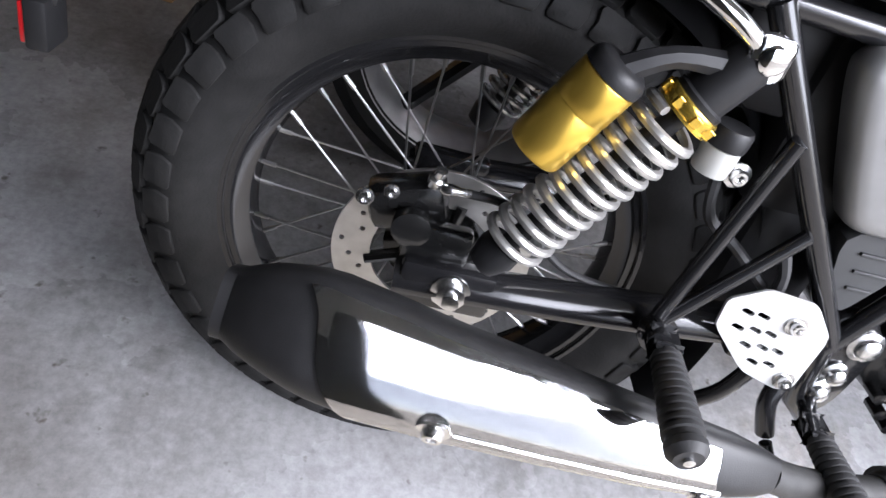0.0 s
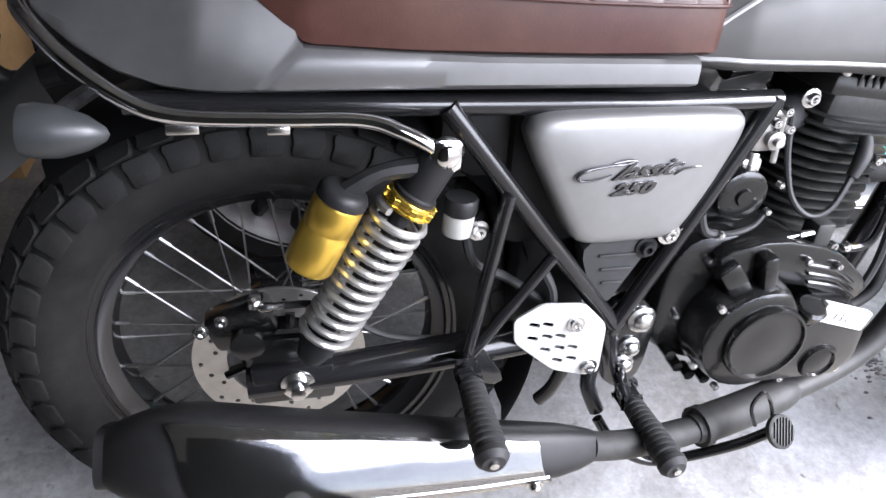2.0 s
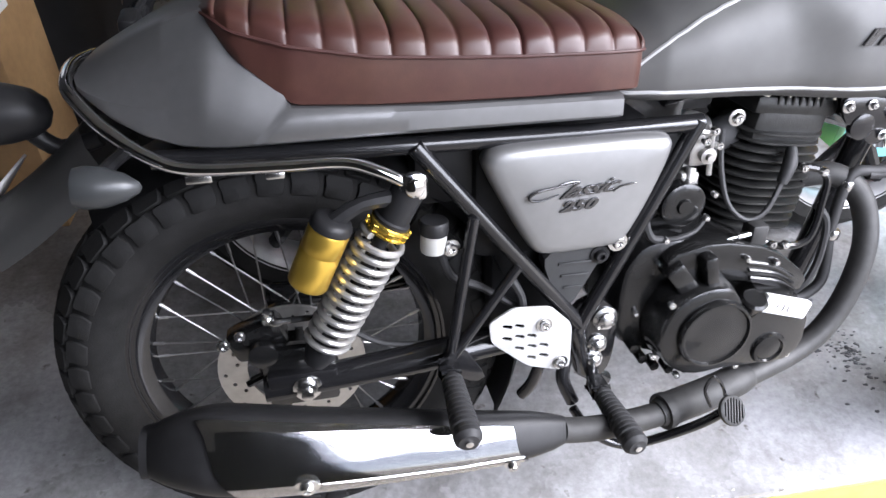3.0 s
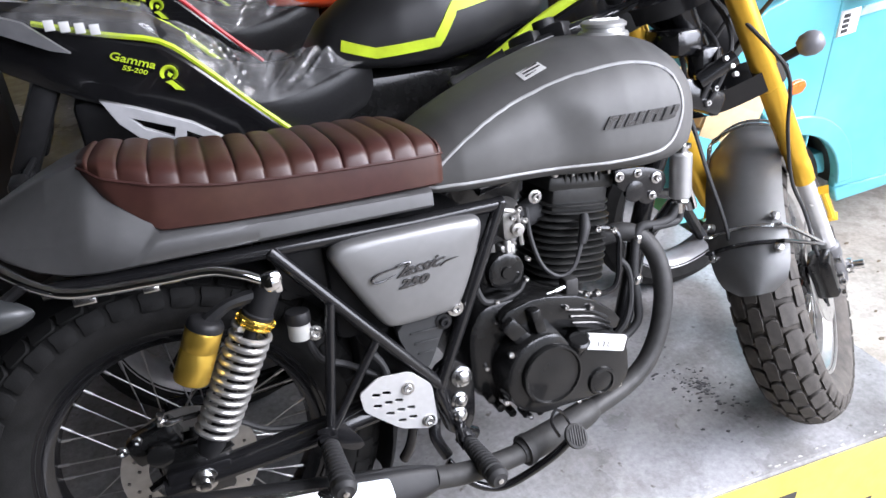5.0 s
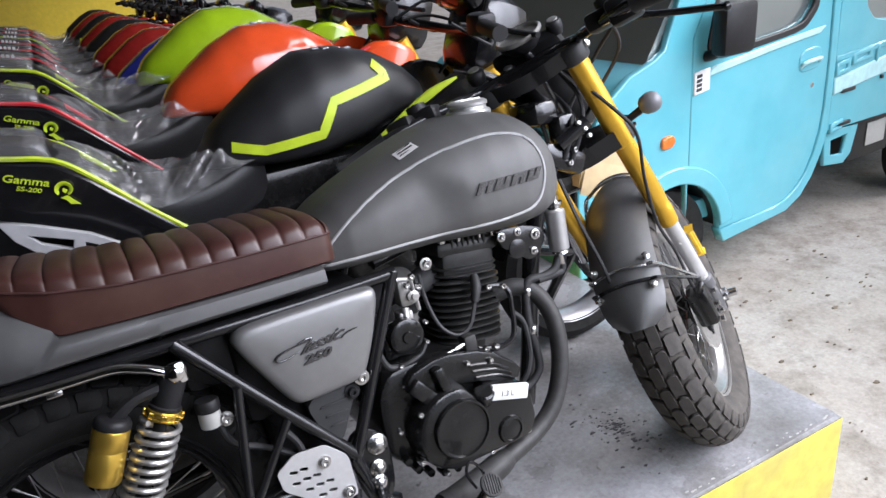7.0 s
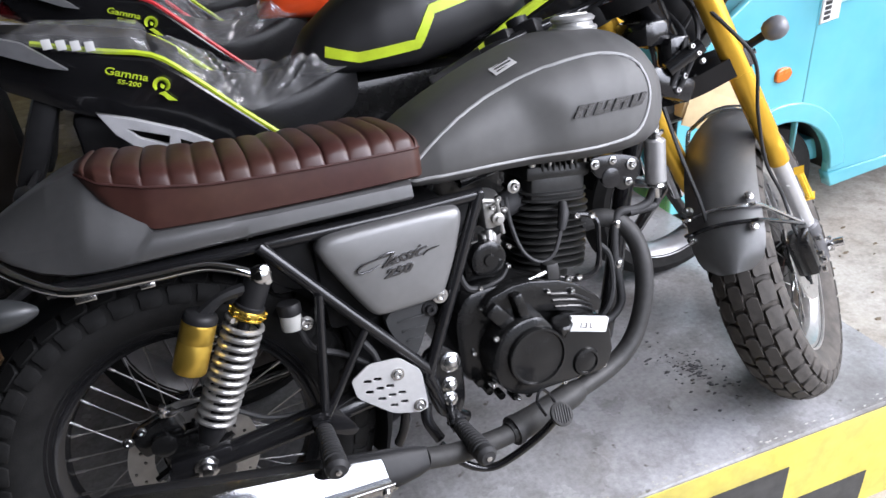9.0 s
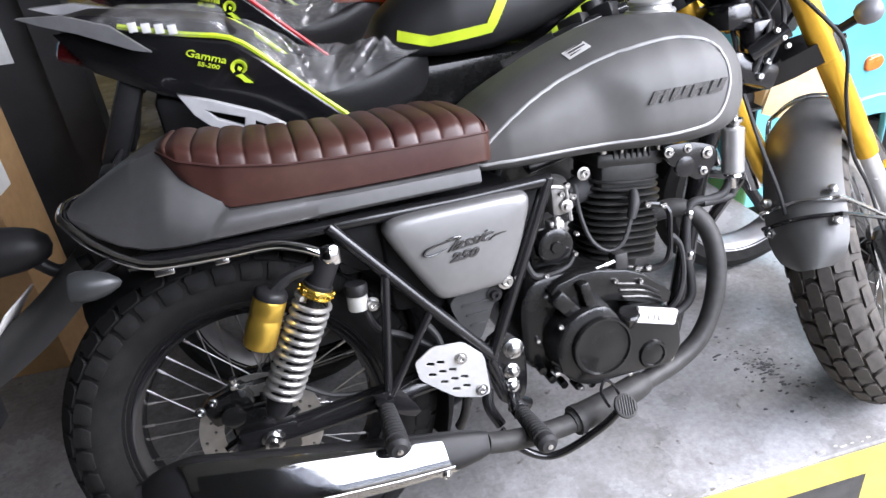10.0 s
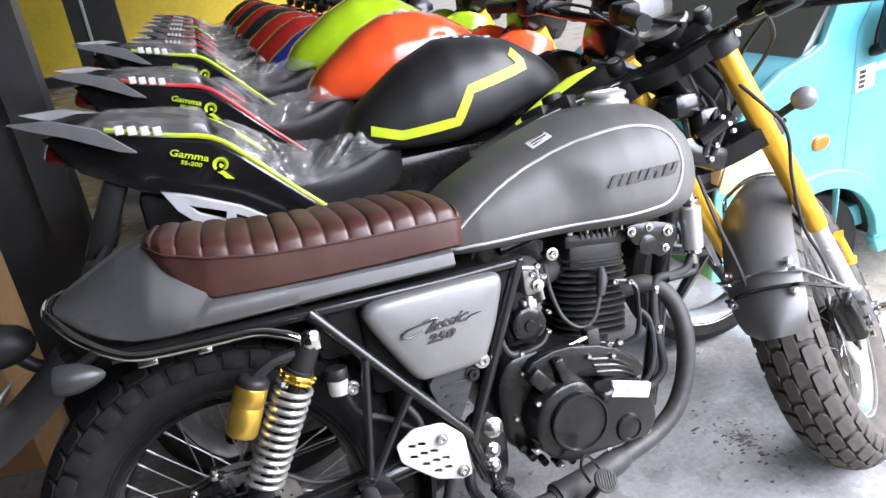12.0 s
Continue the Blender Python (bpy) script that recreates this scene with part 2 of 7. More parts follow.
def wheel(name, parent, centre, radius, half, rim_r, xf, rubber, disc_side, rim_mat, label, knob_rows, knob_count, disc_r=0.11):
    """Spoked wheel with a knobbly tyre, its axle along y: hub > tyre, rim, spokes, disc."""
    c = Vector(centre)
    bm = bmesh.new()
    lathe(bm, [(0.018, -0.075), (0.026, -0.07), (0.03, -0.045), (0.055, -0.042), (0.055, -0.034), (0.032, -0.03), (0.03, 0.03), (0.055, 0.034), (0.055, 0.042), (0.03, 0.045), (0.02, 0.07)], c, (0, 1, 0), 28)
    hub = part(name, bm, M_ENGINE, parent, label, xf)
    bm = bmesh.new()
    depth = radius - rim_r
    prof = []
    for a in np.linspace(-2.25, 2.25, 17):
        prof.append((rim_r + depth * 0.42 + (depth * 0.58 - 0.009) * math.cos(a), half * 0.95 * math.sin(a)))
    prof = [(rim_r - 0.004, -half * 0.55)] + prof + [(rim_r - 0.004, half * 0.55)]
    loops = []
    for a in np.linspace(0, 2 * math.pi, 96, endpoint=False):
        loops.append([c + Vector((r * math.cos(a), y, r * math.sin(a))) for r, y in prof])
    rings(bm, loops, False, False, True)
    tyre = part("tyre", bm, rubber, hub, "knobbly black tyre", xf, 50)
    # tread blocks: across from, across to, shift by pitches, share of the pitch
    seat_m = xf or Matrix()
    for t0, t1, shift, fill in knob_rows:
        step = 2 * math.pi / knob_count
        bm = bmesh.new()
        loops = []
        for extra, inset in ((-0.016, 0.0), (-0.0015, 0.0), (0.0, 0.05)):
            loop = []
            for u, v in ((0.07, 0), (0.93, 0), (1, 0.15), (0.94, 0.5), (1, 0.85), (0.93, 1), (0.07, 1), (0, 0.85), (-0.06, 0.5), (0, 0.15)):
                u, v = 0.5 + (u - 0.5) * (1 - inset), 0.5 + (v - 0.5) * (1 - inset)
                t, ang = t0 + (t1 - t0) * v, step * fill * u
                r = rim_r + depth * 0.42 + (depth * 0.58 + extra) * math.cos(t)
                loop.append(c + Vector((r * math.cos(ang), (half + extra * 0.6) * math.sin(t), r * math.sin(ang))))
            loops.append(loop)
        rings(bm, loops)
        first = part("tread_block", bm, rubber, tyre, "", xf, 50)
        for k in range(knob_count):
            ob = first if k == 0 else new("tread_block", first.data)
            ob.parent = tyre
            ob.matrix_basis = seat_m @ Matrix.Translation(c) @ Matrix.Rotation(-step * (k + shift), 4, "Y") @ Matrix.Translation(-c) @ seat_m.inverted()
    bm = bmesh.new()
    prof = [(rim_r - 0.002, -half * 0.62), (rim_r + 0.008, -half * 0.64), (rim_r + 0.010, -half * 0.56), (rim_r - 0.010, -half * 0.52), (rim_r - 0.014, -half * 0.42), (rim_r - 0.028, -half * 0.30), (rim_r - 0.034, 0)]
    prof = prof + [(r, -y) for r, y in prof[-2::-1]]
    prof = prof + [(rim_r - 0.004, half * 0.45), (rim_r - 0.016, 0.0), (rim_r - 0.004, -half * 0.45)]
    rings(bm, [[c + Vector((r * math.cos(a), y, r * math.sin(a))) for r, y in prof] for a in np.linspace(0, 2 * math.pi, 72, endpoint=False)], False, True, True)
    part("rim", bm, rim_mat, hub, "", xf)
    for k in range(36):
        side = -1 if k % 2 else 1
        sweep = 0.62 if (k // 2) % 2 else -0.62
        a = 2 * math.pi * k / 36
        b = a + sweep
        p0 = c + Vector((0.05 * math.cos(b), side * 0.036, 0.05 * math.sin(b)))
        p1 = c + Vector(((rim_r - 0.031) * math.cos(a), side * 0.008, (rim_r - 0.031) * math.sin(a)))
        bm = bmesh.new()
        bar(bm, p0, p1, 0.0014, 6)
        bar(bm, p1 + (p0 - p1) * 0.10, p1, 0.0028, 6)
        part("spoke", bm, M_SPOKE, hub, "", xf)
    y = disc_side * 0.062
    holes = []
    for k in range(30):
        a = 2 * math.pi * k / 30
        holes.append(circle((disc_r - 0.010 - 0.009 * (k % 3)) * math.cos(a), (disc_r - 0.010 - 0.009 * (k % 3)) * math.sin(a), 0.0035, 8))
    inner = circle(0, 0, disc_r - 0.042, 40)
    m = Matrix.Translation(c + Vector((0, y, 0))) @ Euler((radians(90), 0, 0)).to_matrix().to_4x4()
    flat_curve("brake_disc", [circle(0, 0, disc_r, 64), inner] + holes, 0.004, 0.0003, M_DISC, hub, (xf or Matrix()) @ m, "drilled steel brake disc")
    for k in range(6):
        bm = bmesh.new()
        a = 2 * math.pi * k / 6
        bar(bm, c + Vector((0.02 * math.cos(a), y, 0.02 * math.sin(a))), c + Vector(((disc_r - 0.036) * math.cos(a + 0.3), y, (disc_r - 0.036) * math.sin(a + 0.3))), 0.007, 8)
        part("disc_carrier", bm, M_ENGINE, hub, "", xf)
    return hub


RW = Vector((-0.02, 0.0, 0.338))
REAR_KNOBS = [(-0.36, -0.03, 0.0, 0.84), (0.03, 0.36, 0.5, 0.84), (-0.90, -0.43, 0.45, 0.84), (0.43, 0.90, 0.0, 0.84), (-1.50, -0.97, 0.0, 0.80), (0.97, 1.50, 0.5, 0.80)]
wheel("rear_wheel", bike, RW, 0.342, 0.066, 0.238, None, M_RUBBER, -1, M_BLACK, "black spoked rear wheel", REAR_KNOBS, 42)

# swingarm and axle
for s in (-1, 1):
    bm = bmesh.new()
    tube(bm, [(0.44, s * 0.10, 0.385), (0.30, s * 0.112, 0.375), (0.14, s * 0.118, 0.362), (-0.06, s * 0.118, 0.348)], [0.024, 0.023, 0.022, 0.020], 12, 5, flat=0.62)
    block(bm, (-0.005, s * 0.118, 0.348), (0.10, 0.026, 0.055), 0.006)
    part("swingarm", bm, M_BLACK, bike)
bm = bmesh.new()
lathe(bm, [(0.0, 0.0), (0.021, 0.0), (0.021, 0.003), (0.015, 0.0035), (0.015, 0.012), (0.009, 0.013), (0.009, 0.021), (0.0, 0.022)], (0, -0.131, 0.350), (0, -1, 0), 12)
part("axle_nut", bm, M_STEEL, bike, "bright steel axle nut")
bm = bmesh.new()
bar(bm, (-0.02, -0.13, 0.345), (-0.02, 0.13, 0.345), 0.009)
part("rear_axle", bm, M_STEEL, bike)

# rear caliper with its hose
bm = bmesh.new()
block(bm, (-0.062, -0.075, 0.412), (0.082, 0.045, 0.05), 0.012, Euler((0, radians(-20), 0)).to_matrix())
block(bm, (-0.025, -0.105, 0.385), (0.07, 0.022, 0.05), 0.006)
lathe(bm, [(0.0, 0), (0.02, 0), (0.02, 0.012), (0.013, 0.014), (0.0, 0.014)], (-0.055, -0.108, 0.405), (0, -1, 0), 16)
caliper = part("rear_caliper", bm, M_ENGINE, bike, "black rear brake caliper")
bolt(caliper, (-0.106, -0.108, 0.425), (0, -1, 0), 0.006)
bolt(caliper, (-0.082, -0.108, 0.437), (0, -1, 0), 0.005)
bm = bmesh.new()
lathe(bm, [(0.0, 0), (0.009, 0), (0.009, 0.010), (0.006, 0.012), (0.006, 0.022), (0.0, 0.023)], (-0.043, -0.100, 0.452), (0.1, -0.4, 1), 10)
lathe(bm, [(0.004, 0), (0.0065, 0.004), (0.0065, 0.012), (0.0045, 0.018), (0.0045, 0.03)], (-0.038, -0.112, 0.455), (1, -0.1, 0.12), 10)
part("banjo_fitting", bm, M_STEEL, caliper, "bright steel banjo fitting")
bm = bmesh.new()
tube(bm, [(-0.01, -0.115, 0.458), (0.03, -0.115, 0.455), (0.07, -0.105, 0.42), (0.12, -0.10, 0.385), (0.20, -0.10, 0.375), (0.32, -0.105, 0.385)], 0.0045, 8, 6)
part("rear_brake_hose", bm, M_PEG, bike)


def shock(parent, s):
    top, low = Vector((0.159, s * 0.163, 0.668)), Vector((0.018, s * 0.150, 0.412))
    axis = (low - top).normalized()
    length = (low - top).length
    bm = bmesh.new()
    lathe(bm, [(0.0, -0.004), (0.019, 0.0), (0.021, 0.012), (0.021, 0.052), (0.024, 0.054), (0.024, 0.060), (0.010, 0.061), (0.010, length - 0.03), (0.020, length - 0.028), (0.022, length - 0.015), (0.016, length + 0.004), (0.0, length + 0.006)], top, axis, 24)
    body = part("shock_absorber", bm, M_PLASTIC, parent, "coil-over rear shock with gold reservoir")
    bm = bmesh.new()
    lathe(bm, [(0.020, 0.058), (0.0260, 0.059), (0.0272, 0.061), (0.0272, 0.065), (0.0262, 0.067), (0.0262, 0.070), (0.0275, 0.071), (0.0275, 0.0735), (0.020, 0.0745)], top, axis, 20)
    ring = part("preload_ring", bm, M_GOLD_RING, body, "gold preload ring")
    for k in range(8):
        bm = bmesh.new()
        a = k * math.pi / 4
        ax, sd, up = axes_of(axis)
        q = top + 0.0665 * axis + 0.0262 * (math.cos(a) * sd + math.sin(a) * up)
        block(bm, q, (0.005, 0.005, 0.007), 0.001, axis.to_track_quat("Z", "Y").to_matrix())
        part("lug", bm, M_GOLD_RING, ring)
    ax, sd, up = axes_of(axis)
    turns, points = 12.5, []
    for i in range(int(turns * 18) + 1):
        t = i / (turns * 18)
        h = 0.078 + (length - 0.078 - 0.030) * t
        a = 2 * math.pi * turns * t
        points.append(top + h * axis + 0.0285 * (math.cos(a) * sd + math.sin(a) * up))
    bm = bmesh.new()
    tube(bm, points, 0.0046, 8, 1)
    part("coil_spring", bm, M_SPRING, body, "silver coil spring")
    # reservoir behind the spring
    r0 = Vector((0.055, s * 0.166, 0.619))
    raxis = Vector((-0.034, -s * 0.004, -0.074)).normalized()
    bm = bmesh.new()
    lathe(bm, [(0.0, 0), (0.0255, 0.0), (0.0265, 0.002), (0.0265, 0.030), (0.0258, 0.031), (0.0258, 0.033), (0.0265, 0.034), (0.0265, 0.081), (0.025, 0.084), (0.0, 0.084)], r0, raxis, 28)
    part("reservoir", bm, M_GOLD, body, "gold anodised reservoir cylinder")
    bm = bmesh.new()
    lathe(bm, [(0.0, -0.016), (0.020, -0.016), (0.024, -0.013), (0.0268, -0.008), (0.0268, -0.001), (0.0, -0.001)], r0, raxis, 24)
    tube(bm, [r0 - 0.008 * axis, r0 - 0.012 * axis + Vector((0.035, 0, 0.018)), top + 0.02 * axis], [0.012, 0.009, 0.012], 8, 4)
    part("reservoir_cap", bm, M_PLASTIC, body)
    bm = bmesh.new()
    lathe(bm, [(0.0, 0), (0.017, 0.0), (0.0175, 0.003), (0.016, 0.006), (0.0115, 0.007), (0.0115, 0.015), (0.009, 0.017), (0.0, 0.0175)], top + Vector((0, s * 0.006, 0)), (0, s, 0), 16)
    part("mounting_bolt", bm, M_CHROME, body, "chrome domed mounting bolt")
    return body


shock(bike, -1)
shock(bike, 1)

# frame tubes
def frame_tube(points, r=0.0125, steps=1, name="frame_tube", mat=None):
    for s in (-1, 1):
        bm = bmesh.new()
        tube(bm, [(x, s * abs(y), z) for x, y, z in points], r, 12, steps)
        part(name, bm, mat or M_BLACK, bike)


frame_tube([(-0.14, 0.115, 0.706), (0.10, 0.12, 0.700), (0.40, 0.12, 0.694), (0.56, 0.118, 0.694)], 0.012)
frame_tube([(0.168, 0.128, 0.700), (0.30, 0.130, 0.532), (0.412, 0.130, 0.390)], 0.0115)
frame_tube([(0.555, 0.120, 0.698), (0.48, 0.128, 0.545), (0.404, 0.130, 0.385)], 0.0115)
frame_tube([(0.242, 0.138, 0.598), (0.206, 0.145, 0.373)], 0.0085)
frame_tube([(0.306, 0.136, 0.512), (0.209, 0.146, 0.378)], 0.0078)
frame_tube([(0.404, 0.128, 0.39), (0.425, 0.12, 0.30), (0.47, 0.11, 0.262)], 0.013)
bm = bmesh.new()
tube(bm, [(0.56, 0, 0.70), (0.75, 0, 0.74), (0.98, 0, 0.80)], 0.022, 12, 4)
tube(bm, [(0.99, 0, 0.75), (0.93, 0, 0.60), (0.885, 0, 0.40), (0.85, 0, 0.27)], 0.02, 12, 4)
part("backbone_tube", bm, M_BLACK, bike)
bm = bmesh.new()
slab(bm, rounded([(0.395, 0.42), (0.435, 0.44), (0.475, 0.40), (0.470, 0.30), (0.44, 0.272), (0.405, 0.30)], 2), -0.126, -0.110, 0.003)
plate = part("engine_mount_plate", bm, M_BLACK, bike)
for x, z, r in ((0.450, 0.397, 0.0115), (0.441, 0.352, 0.009), (0.437, 0.323, 0.009)):
    bm = bmesh.new()
    lathe(bm, [(0, 0), (r * 1.7, 0), (r * 1.75, 0.003), (r * 1.25, 0.005), (r * 1.2, 0.011), (r * 0.8, 0.014), (0, 0.015)], (x, -0.1265, z), (0, -1, 0), 18)
    part("mount_bolt", bm, M_STEEL, plate, "bright steel bolt")

# side cover with its lettering, and the moulding under it
COVER = rounded([(0.250, 0.668), (0.258, 0.686), (0.282, 0.695), (0.496, 0.694), (0.514, 0.678), (0.486, 0.598), (0.458, 0.540), (0.440, 0.532), (0.338, 0.529), (0.318, 0.542)], 3)
for s in (-1, 1):
    bm = bmesh.new()
    pillow(bm, COVER, [(0.97, s * 0.112), (1.0, s * 0.118), (1.0, s * 0.132), (0.985, s * 0.1405), (0.95, s * 0.1465), (0.90, s * 0.1495), (0.80, s * 0.1515), (0.4, s * 0.1535)])
    cover = part("side_cover", bm, M_SILVER, bike, "silver satin side cover")
    if s < 0:
        bm = bmesh.new()
        tube(bm, [(0.350, -0.1560, 0.6405), (0.366, -0.1562, 0.6435), (0.376, -0.1562, 0.6425), (0.366, -0.1562, 0.6395), (0.345, -0.1562, 0.6375), (0.322, -0.1560, 0.6335), (0.311, -0.1558, 0.6270), (0.315, -0.1558, 0.6215), (0.330, -0.1560, 0.6215), (0.350, -0.1562, 0.6275)], [0.0008, 0.0014, 0.0016, 0.0012, 0.0014, 0.0021, 0.0024, 0.0021, 0.0014, 0.0006], 8, 6)
        part("script_flourish", bm, M_BADGE, cover, "raised dark chrome swash")
        lettering("model_lettering", "lassic", 0.027, 0.0014, M_BADGE, cover, facing(0.350, -0.1555, 0.6205, 4) @ Matrix.Diagonal((1.45, 1, 1, 1)), "raised dark chrome script", 0.85, 0.0002, 0.92)
        bm = bmesh.new()
        tube(bm, [(0.425, -0.1562, 0.6240), (0.434, -0.1562, 0.6300), (0.447, -0.1562, 0.6325), (0.457, -0.1560, 0.6330)], [0.0014, 0.0017, 0.0015, 0.0005], 6, 4)
        part("script_flourish", bm, M_BADGE, cover)
        lettering("model_lettering", "250", 0.0195, 0.0015, M_BADGE, cover, facing(0.353, -0.1555, 0.6015, 2) @ Matrix.Diagonal((1.55, 1, 1, 1)), "raised dark chrome numerals", 0.45, 0.0006, 1.05)
    bm = bmesh.new()
    pillow(bm, rounded([(0.336, 0.531), (0.443, 0.533), (0.40, 0.448), (0.392, 0.436), (0.376, 0.434), (0.366, 0.447)], 2), [(0.98, s * 0.105), (1.0, s * 0.11), (1.0, s * 0.128), (0.97, s * 0.132), (0.5, s * 0.133)])
    for k, (x0, x1, z) in enumerate(((0.366, 0.415, 0.507), (0.371, 0.412, 0.487), (0.376, 0.404, 0.467))):
        block(bm, ((x0 + x1) / 2, s * 0.134, z), (x1 - x0, 0.004, 0.004), 0.001)
    lower = part("side_moulding", bm, M_MOULD, bike, "dark grey ribbed moulding")
    if s < 0:
        bolt(lower, (0.427, -0.133, 0.515), (0, -1, 0), 0.009, "plug", True, M_PLASTIC)
        bolt(cover, (0.448, -0.140, 0.537), (0, -1, 0), 0.009)
        bolt(cover, (0.468, -0.128, 0.520), (0, -1, 0), 0.006)

# perforated heel guard
HEEL = [(0.264, 0.427), (0.298, 0.448), (0.354, 0.443), (0.389, 0.407), (0.391, 0.330), (0.372, 0.326), (0.325, 0.341), (0.268, 0.392)]
slots = []
for x0, z0, n in ((0.309, 0.416, 3), (0.291, 0.417, 4), (0.291, 0.396, 3)):
    for k in range(n):
        cx, cz = x0 + 0.0192 * k, z0 - 0.0200 * k
        slots.append([(cx + sx * 0.0042 + 0.0037 * math.cos(a), cz - sx * 0.0012 + 0.0037 * math.sin(a)) for a0, sx in ((-1.57, 1), (1.57, -1)) for a in np.linspace(a0, a0 + math.pi, 5)])
guard = flat_curve("heel_guard", [rounded(HEEL, 2, 0.1)] + slots, 0.003, 0.0004, M_ALU, bike, Matrix.Translation((-0.001, -0.147, 0.004)) @ Matrix(((1, 0, 0, 0), (0, 0, -1, 0), (0, 1, 0, 0), (0, 0, 0, 1))), "perforated bright aluminium heel guard")
bolt(guard, (0.345, -0.149, 0.418), (0, -1, 0), 0.0075)
bolt(guard, (0.374, -0.149, 0.345), (0, -1, 0), 0.0075)
bm = bmesh.new()
block(bm, (0.335, -0.13, 0.385), (0.07, 0.03, 0.06), 0.006)
tube(bm, [(0.36, -0.125, 0.36), (0.345, -0.12, 0.29), (0.33, -0.11, 0.255)], 0.010, 10, 4)
tube(bm, [(0.39, -0.13, 0.33), (0.385, -0.14, 0.30), (0.40, -0.15, 0.262)], 0.011, 10, 4)
part("master_cylinder", bm, M_BLACK, bike)
bm = bmesh.new()
tube(bm, [(0.318, -0.13, 0.43), (0.314, -0.13, 0.46), (0.30, -0.128, 0.487)], [0.008, 0.006, 0.007], 8, 4)
part("spring_boot", bm, M_PEG, bike)
bm = bmesh.new()
lathe(bm, [(0, 0), (0.017, 0), (0.018, 0.003), (0.018, 0.026), (0.019, 0.027), (0.0, 0.027)], (0.190, -0.12, 0.545), (0.05, 0, 1), 20)
res = part("fluid_reservoir", bm, M_MILKY, bike, "milky plastic brake fluid reservoir")
bm = bmesh.new()
lathe(bm, [(0, 0), (0.0195, 0), (0.020, 0.003), (0.020, 0.016), (0.018, 0.019), (0, 0.019)], (0.1914, -0.12, 0.5725), (0.05, 0, 1), 20)
part("lid", bm, M_PLASTIC, res)
bolt(bike, (0.213, -0.128, 0.551), (0, -1, 0), 0.008)
bm = bmesh.new()
tube(bm, [(0.20, -0.12, 0.545), (0.215, -0.12, 0.50), (0.26, -0.11, 0.47), (0.31, -0.118, 0.435)], 0.006, 8, 6)
part("reservoir_hose", bm, M_PEG, bike)
# air box and battery box between the frame tubes, seen dark behind the cover
bm = bmesh.new()
block(bm, (0.38, 0, 0.60), (0.26, 0.20, 0.19), 0.02)
part("air_box", bm, M_PLASTIC, bike)
bm = bmesh.new()
block(bm, (0.335, 0.0, 0.44), (0.11, 0.17, 0.22), 0.02)
part("battery_box", bm, M_PLASTIC, bike)
bm = bmesh.new()
block(bm, (0.235, 0.0, 0.645), (0.13, 0.17, 0.11), 0.02)
part("tool_box", bm, M_PLASTIC, bike)
# inner rear mudguard
bm = bmesh.new()
loops = []
for a in np.linspace(radians(-28), radians(128), 28):
    r = 0.375
    loops.append([RW + Vector(((r - 0.03 * abs(v) ** 2) * math.cos(a), 0.085 * v, (r - 0.03 * abs(v) ** 2) * math.sin(a))) for v in (-1, -0.7, -0.3, 0.3, 0.7, 1)])
rings(bm, loops, False, False)
bmesh.ops.solidify(bm, geom=bm.faces[:], thickness=0.003)
part("inner_mudguard", bm, M_PLASTIC, bike)

# ------- tank
TX = [0.425, 0.445, 0.49, 0.54, 0.60, 0.654, 0.71, 0.769, 0.83, 0.877, 0.908, 0.930, 0.945, 0.952]
TT = [0.792, 0.818, 0.845, 0.868, 0.892, 0.911, 0.927, 0.938, 0.938, 0.925, 0.906, 0.884, 0.858, 0.832]
TB = [0.730, 0.722, 0.718, 0.717, 0.716, 0.714, 0.709, 0.704, 0.701, 0.704, 0.714, 0.733, 0.758, 0.782]
TW = [0.100, 0.122, 0.140, 0.152, 0.163, 0.171, 0.179, 0.185, 0.186, 0.178, 0.162, 0.140, 0.108, 0.068]


def tank_at(x):
    return [float(np.interp(x, TX, v)) for v in (TT, TB, TW)]


def tank_section(x, n=72):
    top, low, w = tank_at(x)
    zc, out = low + 0.40 * (top - low), []
    for a in np.linspace(-math.pi / 2, 1.5 * math.pi, n, endpoint=False):
        ca, sa = math.cos(a), math.sin(a)
        y = w * math.copysign(abs(ca) ** 0.72, ca)
        z = zc + (top - zc if sa > 0 else zc - low) * math.copysign(abs(sa) ** (0.86 if sa > 0 else 0.5), sa)
        # knee recess in the rear half
        rim = 0.735 - 0.07 * min(1.0, max(0.0, (z - 0.79) / 0.09)) ** 1.5
        if abs(ca) > 0.2 and 0.46 < x < rim:
            u = (x - 0.46) / (rim - 0.46)
            u = u / 0.68 if u < 0.68 else (1 - u) / 0.32
            v = max(0.0, 1 - ((z - zc - 0.01) / 0.10) ** 2)
            y *= 1 - 0.085 * u * u * (3 - 2 * u) * v
        out.append((x, y, z))
    return out


def tank_side(x, z):
    """The y of the tank's flank on the near side."""
    sec = [q for q in tank_section(x, 120) if q[1] < -0.01]
    return min(sec, key=lambda q: abs(q[2] - z))[1]


